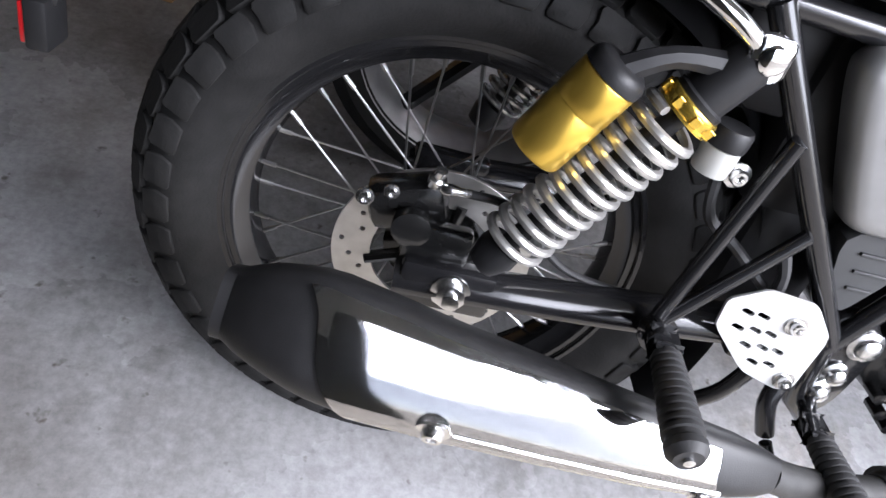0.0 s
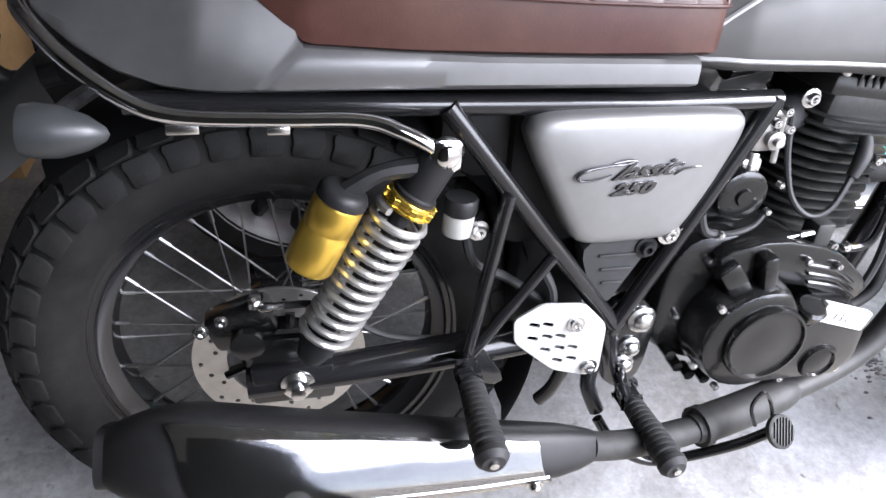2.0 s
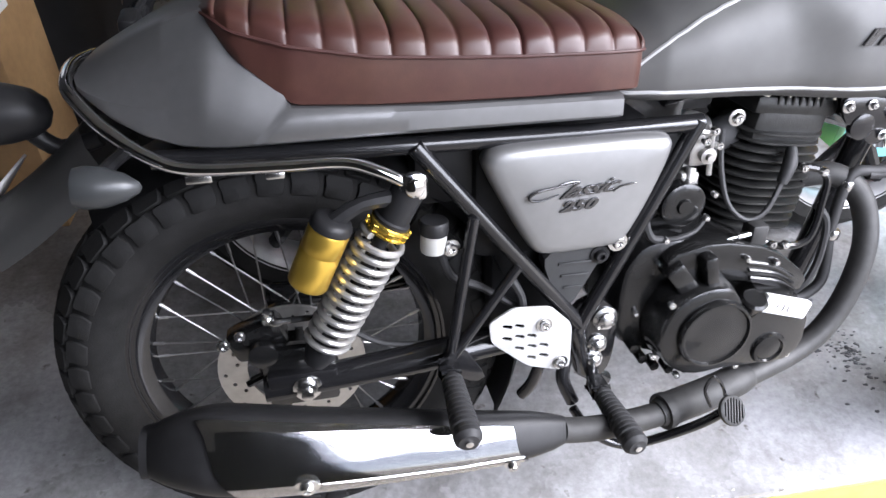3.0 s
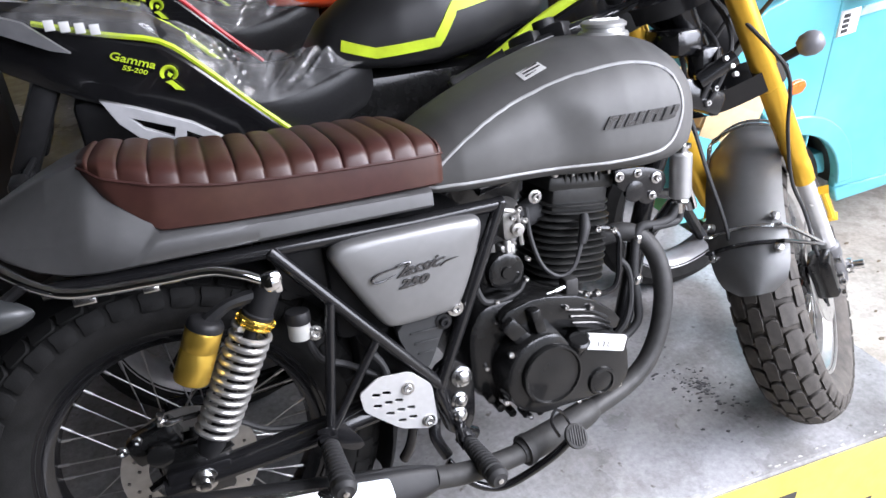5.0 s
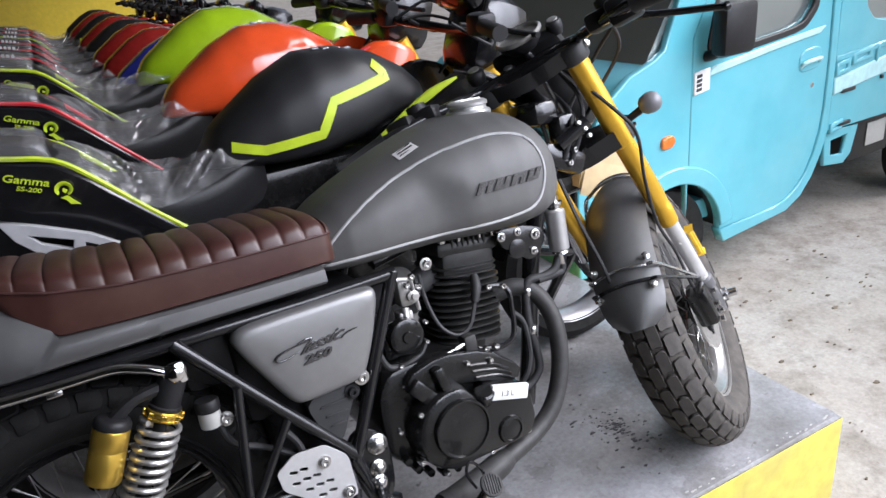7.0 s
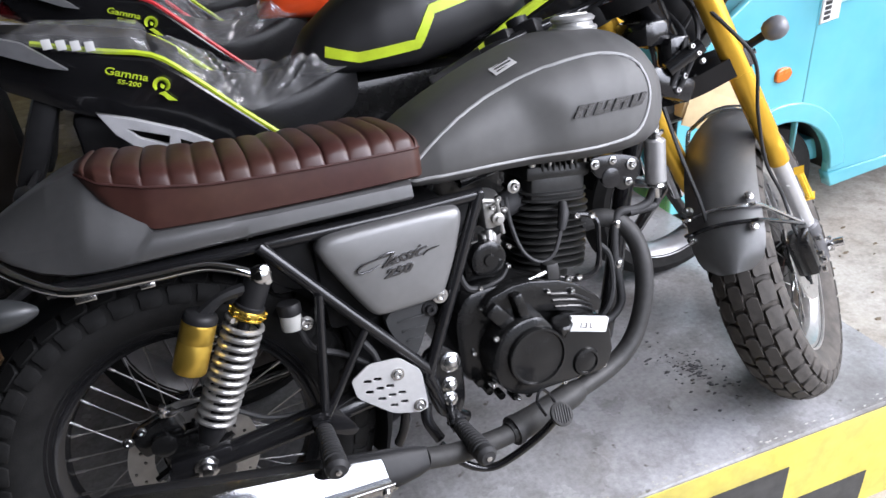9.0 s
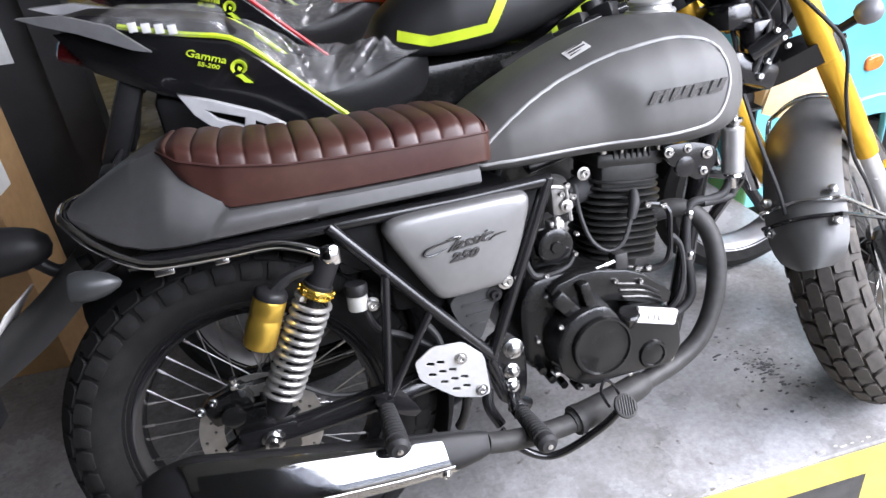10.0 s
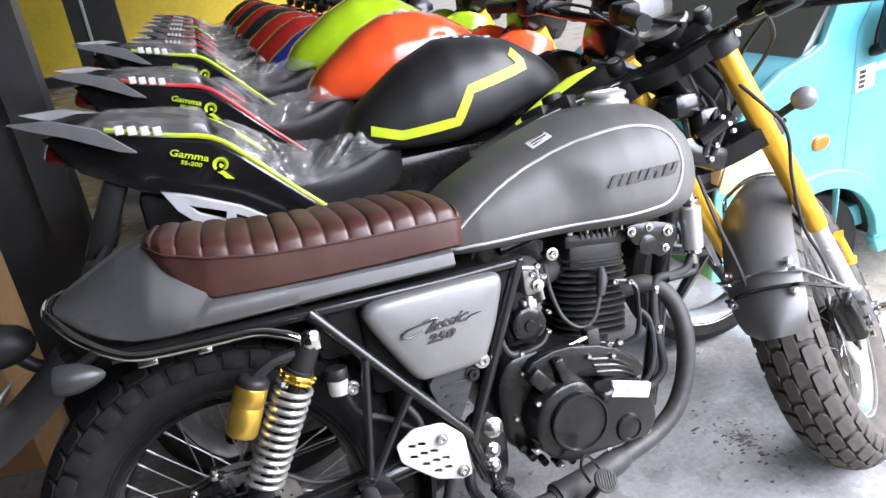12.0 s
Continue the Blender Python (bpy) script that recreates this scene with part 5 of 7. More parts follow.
block(bm, (1.005, -0.055, 0.80), (0.11, 0.05, 0.05), 0.012, Euler((0, radians(25), 0)).to_matrix())
block(bm, (0.995, 0.0, 0.90), (0.06, 0.11, 0.05), 0.012)
block(bm, (1.03, -0.05, 0.86), (0.05, 0.05, 0.06), 0.010)
part("headstock_bracket", bm, M_BLACK, bike)
for q in ((1.025, -0.082, 0.815), (1.045, -0.078, 0.845), (1.01, -0.08, 0.79)):
    bolt(bike, q, (0, -1, 0), 0.006, washer=False)
# speedometer on its bracket, steering stem, ignition knobs, fork caps
bm = bmesh.new()
lathe(bm, [(0.0, -0.030), (0.030, -0.028), (0.046, -0.012), (0.050, 0.002), (0.0, 0.003)], (1.012, 0.03, 1.060), (-0.42, -0.12, 0.9), 36)
speedo = part("speedometer", bm, M_PLASTIC, bike, "black round speedometer with satin rim")
bm = bmesh.new()
lathe(bm, [(0.046, 0.0), (0.053, 0.001), (0.054, 0.006), (0.050, 0.010), (0.046, 0.008), (0.046, 0.003)], (1.012, 0.03, 1.060), (-0.42, -0.12, 0.9), 36)
part("rim", bm, M_CAST, speedo, "satin alloy rim")
bm = bmesh.new()
tube(bm, [(1.02, 0.03, 1.035), (1.03, 0.02, 1.01), (1.04, 0.0, 0.985)], 0.011, 10, 3)
part("bracket", bm, M_BLACK, speedo)
bm = bmesh.new()
bar(bm, (1.010, 0.05, 0.955), (1.060, 0.05, 0.875), 0.026, 24)
stem = part("steering_stem", bm, M_BLACK, bike, "black steering stem with steel collar")
bm = bmesh.new()
bar(bm, (1.004, 0.05, 0.965), (1.012, 0.05, 0.952), 0.029, 24)
part("collar", bm, M_CAST, stem, "steel collar")
for q, r in (((0.932, 0.10, 1.000), 0.021), ((0.995, 0.06, 0.990), 0.017), ((1.07, -0.02, 1.070), 0.018)):
    bm = bmesh.new()
    lathe(bm, [(0, -0.02), (r * 0.8, -0.018), (r, -0.006), (r, 0.008), (r * 0.85, 0.012), (r * 0.5, 0.014), (0, 0.012)], q, (-0.35, -0.2, 0.9), 18)
    knob = part("switch_knob", bm, M_PLASTIC, bike)
    bm = bmesh.new()
    lathe(bm, [(r * 0.3, 0.0125), (r * 0.62, 0.0135), (r * 0.62, 0.016), (r * 0.3, 0.017)], q, (-0.35, -0.2, 0.9), 18)
    part("ring", bm, M_CAST, knob)
for s in (-1, 1):
    bm = bmesh.new()
    lathe(bm, [(0.0, 0.0), (0.031, 0.0), (0.033, 0.004), (0.033, 0.034), (0.029, 0.040), (0.012, 0.041), (0.012, 0.036), (0.0, 0.036)], leg(0.712, s * 0.098), -DOWN, 28)
    cap = part("fork_cap", bm, M_MOULD, bike, "dark grey fork clamp cap", ST)
    bm = bmesh.new()
    lathe(bm, [(0.0, 0.0), (0.009, 0.0), (0.009, 0.006), (0.006, 0.007), (0.0, 0.005)], leg(0.735, s * 0.131), (-0.2, s, 0.1), 12)
    part("pinch_bolt", bm, M_STEEL, cap, "", ST)
for route in ([(0.99, 0.08, 0.99), (1.03, 0.02, 0.96), (1.05, -0.05, 0.90), (1.02, -0.09, 0.855), (1.0, -0.08, 0.80)], [(1.06, -0.02, 0.98), (1.075, -0.06, 0.92), (1.05, -0.09, 0.86), (1.01, -0.08, 0.78)], [(0.95, 0.11, 0.97), (0.99, 0.05, 0.93), (1.0, -0.02, 0.87), (0.985, -0.05, 0.80)]):
    bm = bmesh.new()
    tube(bm, route, 0.0048, 8, 6)
    part("control_cable", bm, M_PEG, bike)
bm = bmesh.new()
bar(bm, (0.995, -0.075, 0.830), (1.055, -0.10, 0.868), 0.016, 14)
joint = part("hose_junction", bm, M_BLACK, bike, "black hose junction with steel banjos")
for q in ((1.030, -0.102, 0.868), (1.042, -0.105, 0.853), (1.050, -0.106, 0.838)):
    bolt(joint, q, (-0.2, -1, 0.3), 0.0048, washer=False, mat=M_CAST)
# side stand on the far side
bm = bmesh.new()
tube(bm, [(0.45, 0.12, 0.26), (0.42, 0.20, 0.14), (0.39, 0.285, 0.062)], 0.012, 10, 3)
part("side_stand", bm, M_BLACK, bike)


# ---------------------------------------------------------------- the shop: platform, ground, walls
def concrete(name, base, dark, light, rough=0.75, patches=1.0):
    m = bpy.data.materials.new(name)
    m.use_nodes = True
    nt = m.node_tree
    n, link = nt.nodes, nt.links.new
    p = n["Principled BSDF"]
    co = n.new("ShaderNodeTexCoord")

    def noise_node(scale, detail, rough_):
        t = n.new("ShaderNodeTexNoise")
        t.inputs["Scale"].default_value, t.inputs["Detail"].default_value, t.inputs["Roughness"].default_value = scale, detail, rough_
        link(co.outputs["Object"], t.inputs["Vector"])
        return t

    def between(value, a, b):
        r = n.new("ShaderNodeMapRange")
        r.inputs["From Min"].default_value, r.inputs["From Max"].default_value = a, b
        link(value, r.inputs["Value"])
        return r.outputs["Result"]

    def mix(fac, a, b):
        x = n.new("ShaderNodeMix")
        x.data_type = "RGBA"
        link(fac, x.inputs["Factor"])
        for key, v in (("A", a), ("B", b)):
            if isinstance(v, tuple):
                x.inputs[key].default_value = (*v, 1)
            else:
                link(v, x.inputs[key])
        return x.outputs["Result"]

    big, mid, fine = noise_node(1.6, 6, 0.62), noise_node(7.0, 8, 0.68), noise_node(70.0, 6, 0.7)
    c = mix(between(big.outputs["Fac"], 0.38, 0.66), base, light)
    soft = n.new("ShaderNodeMath")
    soft.operation = "MULTIPLY"
    soft.inputs[1].default_value = patches
    link(between(mid.outputs["Fac"], 0.48, 0.68), soft.inputs[0])
    c = mix(soft.outputs["Value"], c, dark)
    spots = noise_node(26.0, 3, 0.6)
    c = mix(between(spots.outputs["Fac"], 0.66, 0.74), c, dark)
    g = n.new("ShaderNodeMix")
    g.data_type, g.blend_type = "RGBA", "MULTIPLY"
    g.inputs["Factor"].default_value = 0.45
    link(c, g.inputs["A"])
    link(between(fine.outputs["Fac"], 0.2, 0.75), g.inputs["B"])
    link(g.outputs["Result"], p.inputs["Base Color"])
    r = n.new("ShaderNodeMapRange")
    r.inputs["To Min"].default_value, r.inputs["To Max"].default_value = rough - 0.15, rough + 0.15
    link(big.outputs["Fac"], r.inputs["Value"])
    link(r.outputs["Result"], p.inputs["Roughness"])
    b = n.new("ShaderNodeBump")
    b.inputs["Strength"].default_value, b.inputs["Distance"].default_value = 0.35 * patches ** 2, 0.004
    link(mid.outputs["Fac"], b.inputs["Height"])
    link(b.outputs["Normal"], p.inputs["Normal"])
    return m


M_PLATFORM = concrete("worn_painted_platform", (0.235, 0.23, 0.226), (0.125, 0.115, 0.103), (0.46, 0.46, 0.475), 0.26, 0.55)
M_GROUND = concrete("dusty_concrete_ground", (0.40, 0.36, 0.31), (0.21, 0.18, 0.145), (0.50, 0.47, 0.43), 0.85, 0.7)
M_YELLOW = material("yellow_wall_paint", (0.88, 0.66, 0.06), 0.6, 0.0, 0.06, 20, 0.1, 120, second=(0.72, 0.53, 0.07), second_amount=0.6, second_scale=2)
M_HAZARD = material("yellow_edge_paint", (0.66, 0.56, 0.10), 0.6, 0.0, 0.12, 25, 0.2, 150, second=(0.50, 0.42, 0.12), second_amount=0.7, second_scale=6)
M_HAZARD_BLACK = material("black_edge_paint", (0.05, 0.05, 0.05), 0.65, 0.0, 0.25, 25, 0.2, 150)
M_DARKWALL = material("black_painted_panel", (0.035, 0.035, 0.036), 0.45, 0.0, 0.2, 12)
M_CEILING = material("unseen_roof_grey", (0.19, 0.19, 0.185), 0.8, 0.0, 0.15, 6)
M_CARD = material("brown_cardboard", (0.36, 0.22, 0.10), 0.8, 0.0, 0.1, 40, 0.15, 150, second=(0.28, 0.16, 0.07), second_amount=0.5, second_scale=5)
M_CARD_IN = material("pale_cardboard_flap", (0.60, 0.58, 0.54), 0.8, 0.0, 0.08, 40)
M_CARD_TAN = material("tan_packing_card", (0.50, 0.38, 0.21), 0.75, 0.0, 0.08, 40, 0.1, 150)
M_CYAN = material("cyan_print", (0.05, 0.45, 0.65), 0.5)

GROUND_Z = -0.35
bm = bmesh.new()
bmesh.ops.create_grid(bm, x_segments=40, y_segments=40, size=60)
for v in bm.verts:
    v.co.z = GROUND_Z
tagged(part("ground", bm, M_GROUND), "pale dusty concrete ground outside the shop", "ground", kind="structure")

FRONT_A, FRONT_M, FRONT_B, END_B = Vector((-3.6, -0.46, 0)), Vector((0.55, -0.158, 0)), Vector((1.675, -0.195, 0)), Vector((1.76, 10.8, 0))
bm = bmesh.new()
corners = [FRONT_A, FRONT_M, FRONT_B, END_B, Vector((-3.6, 10.8, 0))]
low = [bm.verts.new((q.x, q.y, GROUND_Z)) for q in corners]
top = [bm.verts.new((q.x, q.y, 0)) for q in corners]
bm.faces.new(top)
for i in range(5):
    bm.faces.new((low[i], low[(i + 1) % 5], top[(i + 1) % 5], top[i]))
bmesh.ops.bevel(bm, geom=[e for e in bm.edges if all(v.co.z > -0.1 for v in e.verts)], offset=0.012, segments=2, affect="EDGES")
platform = tagged(part("platform", bm, M_PLATFORM), "worn grey painted concrete display platform", "platform", kind="structure")


def edge_band(a, b, n, name, stripes):
    """Painted band down the face of the platform, with black blocks in two staggered rows."""
    a, b = Vector(a), Vector(b)
    along = (b - a).normalized()
    out = along.cross(Vector((0, 0, 1))).normalized()
    length = (b - a).length
    bm = bmesh.new()
    rings(bm, [[a + out * o + Vector((0, 0, -0.016)), b + out * o + Vector((0, 0, -0.016)), b + out * o + Vector((0, 0, GROUND_Z + 0.002)), a + out * o + Vector((0, 0, GROUND_Z + 0.002))] for o in (0.001, 0.004)])
    band = part(name, bm, M_HAZARD, platform, "yellow painted edge")
    for k in range(n if stripes else 0):
        upper = k % 2
        s = length - 0.175 - 0.27 * (k + 1)
        z0, z1 = (-0.095, -0.222) if upper else (-0.226, GROUND_Z + 0.004)
        bm = bmesh.new()
        pts = [(s, z0), (s + 0.262, z0), (s + 0.262, z1), (s, z1)]
        rings(bm, [[a + along * u + out * o + Vector((0, 0, h)) for u, h in pts] for o in (0.0045, 0.006)])
        part("black_block", bm, M_HAZARD_BLACK, band)


edge_band(FRONT_A, FRONT_M, 12, "edge_band", True)
edge_band(FRONT_M, FRONT_B, 4, "edge_band", True)
edge_band(FRONT_B, END_B, 0, "edge_band", False)


# dark scuffs and crumbs trodden into the platform by the front wheel
rng = random.Random(5)
bm = bmesh.new()
for _ in range(130):
    r = abs(rng.gauss(0, 0.07))
    a = rng.uniform(0, 2 * math.pi)
    cx, cy, size = 1.18 + 0.9 * r * math.cos(a), 0.12 + 1.2 * r * math.sin(a), rng.uniform(0.0015, 0.007)
    turn = rng.uniform(0, 3)
    pts = [(size * rng.uniform(0.5, 1.6) * math.cos(t + turn), size * rng.uniform(0.3, 0.9) * math.sin(t + turn)) for t in (0, 1.2, 2.4, 3.7, 5.0)]
    rings(bm, [[(cx + k * px, cy + k * py, z) for px, py in pts] for k, z in ((1.0, 0.0002), (0.8, 0.0014))])
tagged(part("floor_scuffs", bm, material("dark_floor_scuff", (0.06, 0.06, 0.065), 0.7)), "dark crumbs and scuffs on the grey platform", "dirt", kind="stuff")


bm = bmesh.new()
for _ in range(46):
    t, r = rng.random(), rng.uniform(0.002, 0.006)
    q = FRONT_M.lerp(FRONT_B, t) + Vector((0, 0.006 + abs(rng.gauss(0, 0.008)), 0))
    turn = rng.uniform(0, 3)
    pts = [(r * rng.uniform(0.6, 1.8) * math.cos(v + turn), 0.6 * r * rng.uniform(0.4, 1.0) * math.sin(v + turn)) for v in (0, 1.1, 2.3, 3.6, 5.0)]
    rings(bm, [[(q.x + k * px, q.y + k * py, z) for px, py in pts] for k, z in ((1.0, 0.0002), (0.85, 0.0016))])
tagged(part("paint_chips", bm, material("pale_paint_flake", (0.42, 0.41, 0.38), 0.7)), "chipped pale paint flakes along the platform lip", "paint chips", kind="stuff")


bm = bmesh.new()
for _ in range(420):
    cx, cy, r = rng.uniform(1.85, 5.5), rng.uniform(-1.6, 0.9), rng.uniform(0.004, 0.016)
    turn = rng.uniform(0, 3)
    pts = [(r * rng.uniform(0.5, 1.7) * math.cos(v + turn), r * rng.uniform(0.3, 0.8) * math.sin(v + turn)) for v in (0, 1.2, 2.4, 3.7, 5.0)]
    rings(bm, [[(cx + k * px, cy + k * py, GROUND_Z + z) for px, py in pts] for k, z in ((1.0, 0.0005), (0.75, 0.004))])
tagged(part("ground_litter", bm, material("brown_grit", (0.13, 0.10, 0.07), 0.9, 0.0, 0.4, 8)), "dry leaf scraps and grit on the concrete", "litter", kind="stuff")


def wall(name, a, b, mat, label, category="wall"):
    """A box from the least to the greatest corner."""
    bm = bmesh.new()
    a, b = Vector(a), Vector(b)
    block(bm, (a + b) / 2, b - a, 0)
    return tagged(part(name, bm, mat), label, category, kind="structure")


wall("wall_north", (-3.8, 10.8, GROUND_Z), (2.0, 10.95, 3.2), M_YELLOW, "yellow painted back wall of the shop")
# never in view: added to keep the left dark
wall("wall_west", (-3.95, -3.4, GROUND_Z), (-3.8, 10.95, 3.2), M_DARKWALL, "unseen dark side wall closing off light on the left")
# roof out of view; its edge sets how far sunlight reaches the bikes
bm = bmesh.new()
block(bm, (-0.7, 4.15, 3.25), (6.5, 13.5, 0.1), 0)
tagged(part("ceiling", bm, M_CEILING), "unseen grey roof over the shop, sized to shade the rear", "ceiling", kind="structure")
# unseen wall, added to keep front light off the left side
wall("shade_wall_south", (-3.8, -2.3, GROUND_Z), (0.35, -2.15, 3.2), M_DARKWALL, "unseen dark wall added to keep light off the rear")
wall("trim_post", (-0.47, 1.26, 0.0), (-0.365, 1.36, 3.2), M_DARKWALL, "black painted upright post", "post")
wall("wall_panel", (-2.2, 1.30, 0.0), (-0.47, 1.36, 3.2), M_DARKWALL, "black painted partition panel", "panel")

post = wall("trim_post_2", (-1.02, 6.50, 0.0), (-0.58, 6.62, 3.2), M_DARKWALL, "black painted door frame post by the yellow wall", "post")
bm = bmesh.new()
block(bm, (-0.87, 6.495, 1.6), (0.03, 0.012, 3.2), 0.002)
part("pale_strip", bm, M_ALU, post, "narrow pale strip down the post")
wall("baseboard", (-3.8, 10.76, 0.0), (2.0, 10.797, 0.16), M_DARKWALL, "black baseboard under the yellow wall", "baseboard")

# sign on the panel
sign = thing("sign", "white sign with a cyan arrow on the black panel", "sign", pose(-0.70, 1.296, 0.98))
bm = bmesh.new()
block(bm, (0, 0, 0), (0.30, 0.004, 0.36), 0.001)
part("sheet", bm, M_WHITE, sign)
flat_curve("arrow", [[(-0.03, 0.06), (0.05, 0.06), (0.05, 0.0), (0.09, 0.0), (0.01, -0.09), (-0.07, 0.0), (-0.03, 0.0)]], 0.001, 0.0, M_CYAN, sign, facing(0.03, -0.0032, -0.02, -8), "cyan arrow pointing down")
lettering("sign_word", "IN", 0.055, 0.0004, M_INK, sign, facing(0.0, -0.0034, 0.085), "")

# cardboard box
def carton(name, m, size, label):
    box = thing(name, label, "box", m)
    x, y, z = size
    bm = bmesh.new()
    block(bm, (0, 0, z / 2), (x, y, z), 0.006)
    part("body", bm, M_CARD, box)
    bm = bmesh.new()
    block(bm, (0, -y * 0.5, z + 0.002), (x * 0.98, y * 0.9, 0.004), 0.001, Euler((radians(14), 0, 0)).to_matrix())
    part("flap", bm, M_CARD_IN, box, "pale open flap")
    bm = bmesh.new()
    block(bm, (x / 2 + 0.001, -y * 0.2, z * 0.8), (0.002, 0.08, 0.09), 0)
    part("shipping_label", bm, M_WHITE, box, "white shipping label")
    bm = bmesh.new()
    block(bm, (x / 2 + 0.001, -y * 0.2, z * 0.92), (0.002, 0.07, 0.012), 0)
    part("print_bar", bm, M_INK, box)
    return box


carton("cardboard_box", pose(-0.79, 1.03, 0.0, 0, 0, -5), (0.40, 0.26, 0.74), "tall brown cardboard box with open flap on the platform")


# ---------------------------------------------------------------- the row of sport motorcycles
M_GLOSSBLACK = material("gloss_black_fairing", (0.008, 0.008, 0.009), 0.22, 0.0, 0.1, 40, coat=0.4)
M_MATTBLACK = material("matt_black_tank", (0.016, 0.016, 0.017), 0.42, 0.0, 0.1, 40)
M_NEON = material("neon_yellow_line", (0.55, 0.70, 0.03), 0.4)
M_REDLINE = material("red_line", (0.70, 0.04, 0.05), 0.35)
M_ORANGE = material("orange_tank_paint", (0.80, 0.09, 0.02), 0.18, 0.0, 0.04, 40, coat=0.7)
M_GREEN = material("lime_tank_paint", (0.36, 0.56, 0.01), 0.2, 0.0, 0.04, 40, coat=0.7)
M_BLUE = material("blue_tank_paint", (0.03, 0.04, 0.35), 0.25, coat=0.6)
M_DEEPRED = material("red_fairing_paint", (0.30, 0.018, 0.014), 0.25, coat=0.6)
M_FIN_SILVER = material("silver_tail_fin", (0.30, 0.30, 0.31), 0.38, 0.4)
M_GUARD = material("pale_grey_guard", (0.40, 0.40, 0.41), 0.45)
M_CARBON = material("black_carbon_film", (0.013, 0.013, 0.014), 0.45, 0.0, 0.3, 260, 0.12, 400)
M_SMOKE_RED = material("dark_red_lens", (0.05, 0.004, 0.005), 0.2, coat=0.5)


def film_material():
    m = bpy.data.materials.new("clear_plastic_wrap")
    m.use_nodes = True
    nt = m.node_tree
    n, link = nt.nodes, nt.links.new
    n.remove(n["Principled BSDF"])
    co, a, b = n.new("ShaderNodeTexCoord"), n.new("ShaderNodeTexNoise"), n.new("ShaderNodeBump")
    a.inputs["Scale"].default_value, a.inputs["Detail"].default_value, a.inputs["Distortion"].default_value = 16, 3, 1.5
    b.inputs["Strength"].default_value, b.inputs["Distance"].default_value = 0.3, 0.005
    link(co.outputs["Object"], a.inputs["Vector"])
    fold = n.new("ShaderNodeTexWave")
    fold.inputs["Scale"].default_value, fold.inputs["Distortion"].default_value, fold.inputs["Detail"].default_value, fold.inputs["Detail Scale"].default_value = 4, 10, 2, 2.0
    link(co.outputs["Object"], fold.inputs["Vector"])
    both = n.new("ShaderNodeMath")
    both.operation = "ADD"
    link(a.outputs["Fac"], both.inputs[0])
    link(fold.outputs["Fac"], both.inputs[1])
    link(both.outputs["Value"], b.inputs["Height"])
    clear, shine, milk = n.new("ShaderNodeBsdfTransparent"), n.new("ShaderNodeBsdfGlossy"), n.new("ShaderNodeBsdfDiffuse")
    shine.inputs["Roughness"].default_value = 0.16
    milk.inputs["Color"].default_value = (0.6, 0.6, 0.61, 1)
    link(b.outputs["Normal"], shine.inputs["Normal"])
    veil = n.new("ShaderNodeMapRange")
    veil.inputs["From Min"].default_value, veil.inputs["From Max"].default_value = 1.0, 1.55
    veil.inputs["To Min"].default_value, veil.inputs["To Max"].default_value = 0.12, 0.24
    link(both.outputs["Value"], veil.inputs["Value"])
    first, second = n.new("ShaderNodeMixShader"), n.new("ShaderNodeMixShader")
    link(veil.outputs["Result"], first.inputs["Fac"])
    link(clear.outputs["BSDF"], first.inputs[1])
    link(milk.outputs["BSDF"], first.inputs[2])
    second.inputs["Fac"].default_value = 0.055
    link(first.outputs["Shader"], second.inputs[1])
    link(shine.outputs["BSDF"], second.inputs[2])
    link(second.outputs["Shader"], n["Material Output"].inputs["Surface"])
    return m


M_FILM = film_material()


def wrap(bm, rows, seed, rough, fan=None):
    """A thin draped sheet through rows of points, with soft swells and, round a fan's foot, radiating creases."""
    n, m = len(rows), len(rows[0])
    shift = Vector((seed, 0, 0))
    made = []
    for i in np.linspace(0, n - 1, 6 * (n - 1) + 1):
        i0 = min(int(i), n - 2)
        line = []
        for j in np.linspace(0, m - 1, 4 * (m - 1) + 1):
            j0 = min(int(j), m - 2)
            u, v = i - i0, j - j0
            q = Vector(rows[i0][j0]) * (1 - u) * (1 - v) + Vector(rows[i0 + 1][j0]) * u * (1 - v) + Vector(rows[i0][j0 + 1]) * (1 - u) * v + Vector(rows[i0 + 1][j0 + 1]) * u * v
            rise = rough * (noise.noise(q * 14 + shift) + 0.5 * noise.noise(q * 34 + shift))
            if fan:
                dx, dy = q.x - fan[0], q.y - fan[1]
                turn, far = math.atan2(dy, dx), math.hypot(dx, dy)
                fold = noise.noise(Vector((turn * 3.2, 2.5 * far, seed))) + 0.6 * noise.noise(Vector((turn * 8, 4 * far, seed + 9)))
                rise += 0.028 * min(far / 0.12, 1.0) * (0.35 - abs(fold))
            line.append(bm.verts.new(q + Vector((0.3 * rise, -0.2 * rise, rise))))
        made.append(line)
    for a, b in zip(made, made[1:]):
        for i in range(len(a) - 1):
            bm.faces.new((a[i], a[i + 1], b[i + 1]))
            bm.faces.new((a[i], b[i + 1], b[i]))
    return bm


GX = [0.36, 0.40, 0.45, 0.53, 0.62, 0.71, 0.79, 0.86, 0.90]
G_TOP = [0.86, 0.915, 0.95, 1.005, 1.045, 1.045, 1.022, 0.98, 0.94]
G_LOW = [0.835, 0.83, 0.825, 0.815, 0.815, 0.83, 0.86, 0.88, 0.89]
G_W = [0.06, 0.095, 0.115, 0.135, 0.145, 0.14, 0.125, 0.10, 0.07]


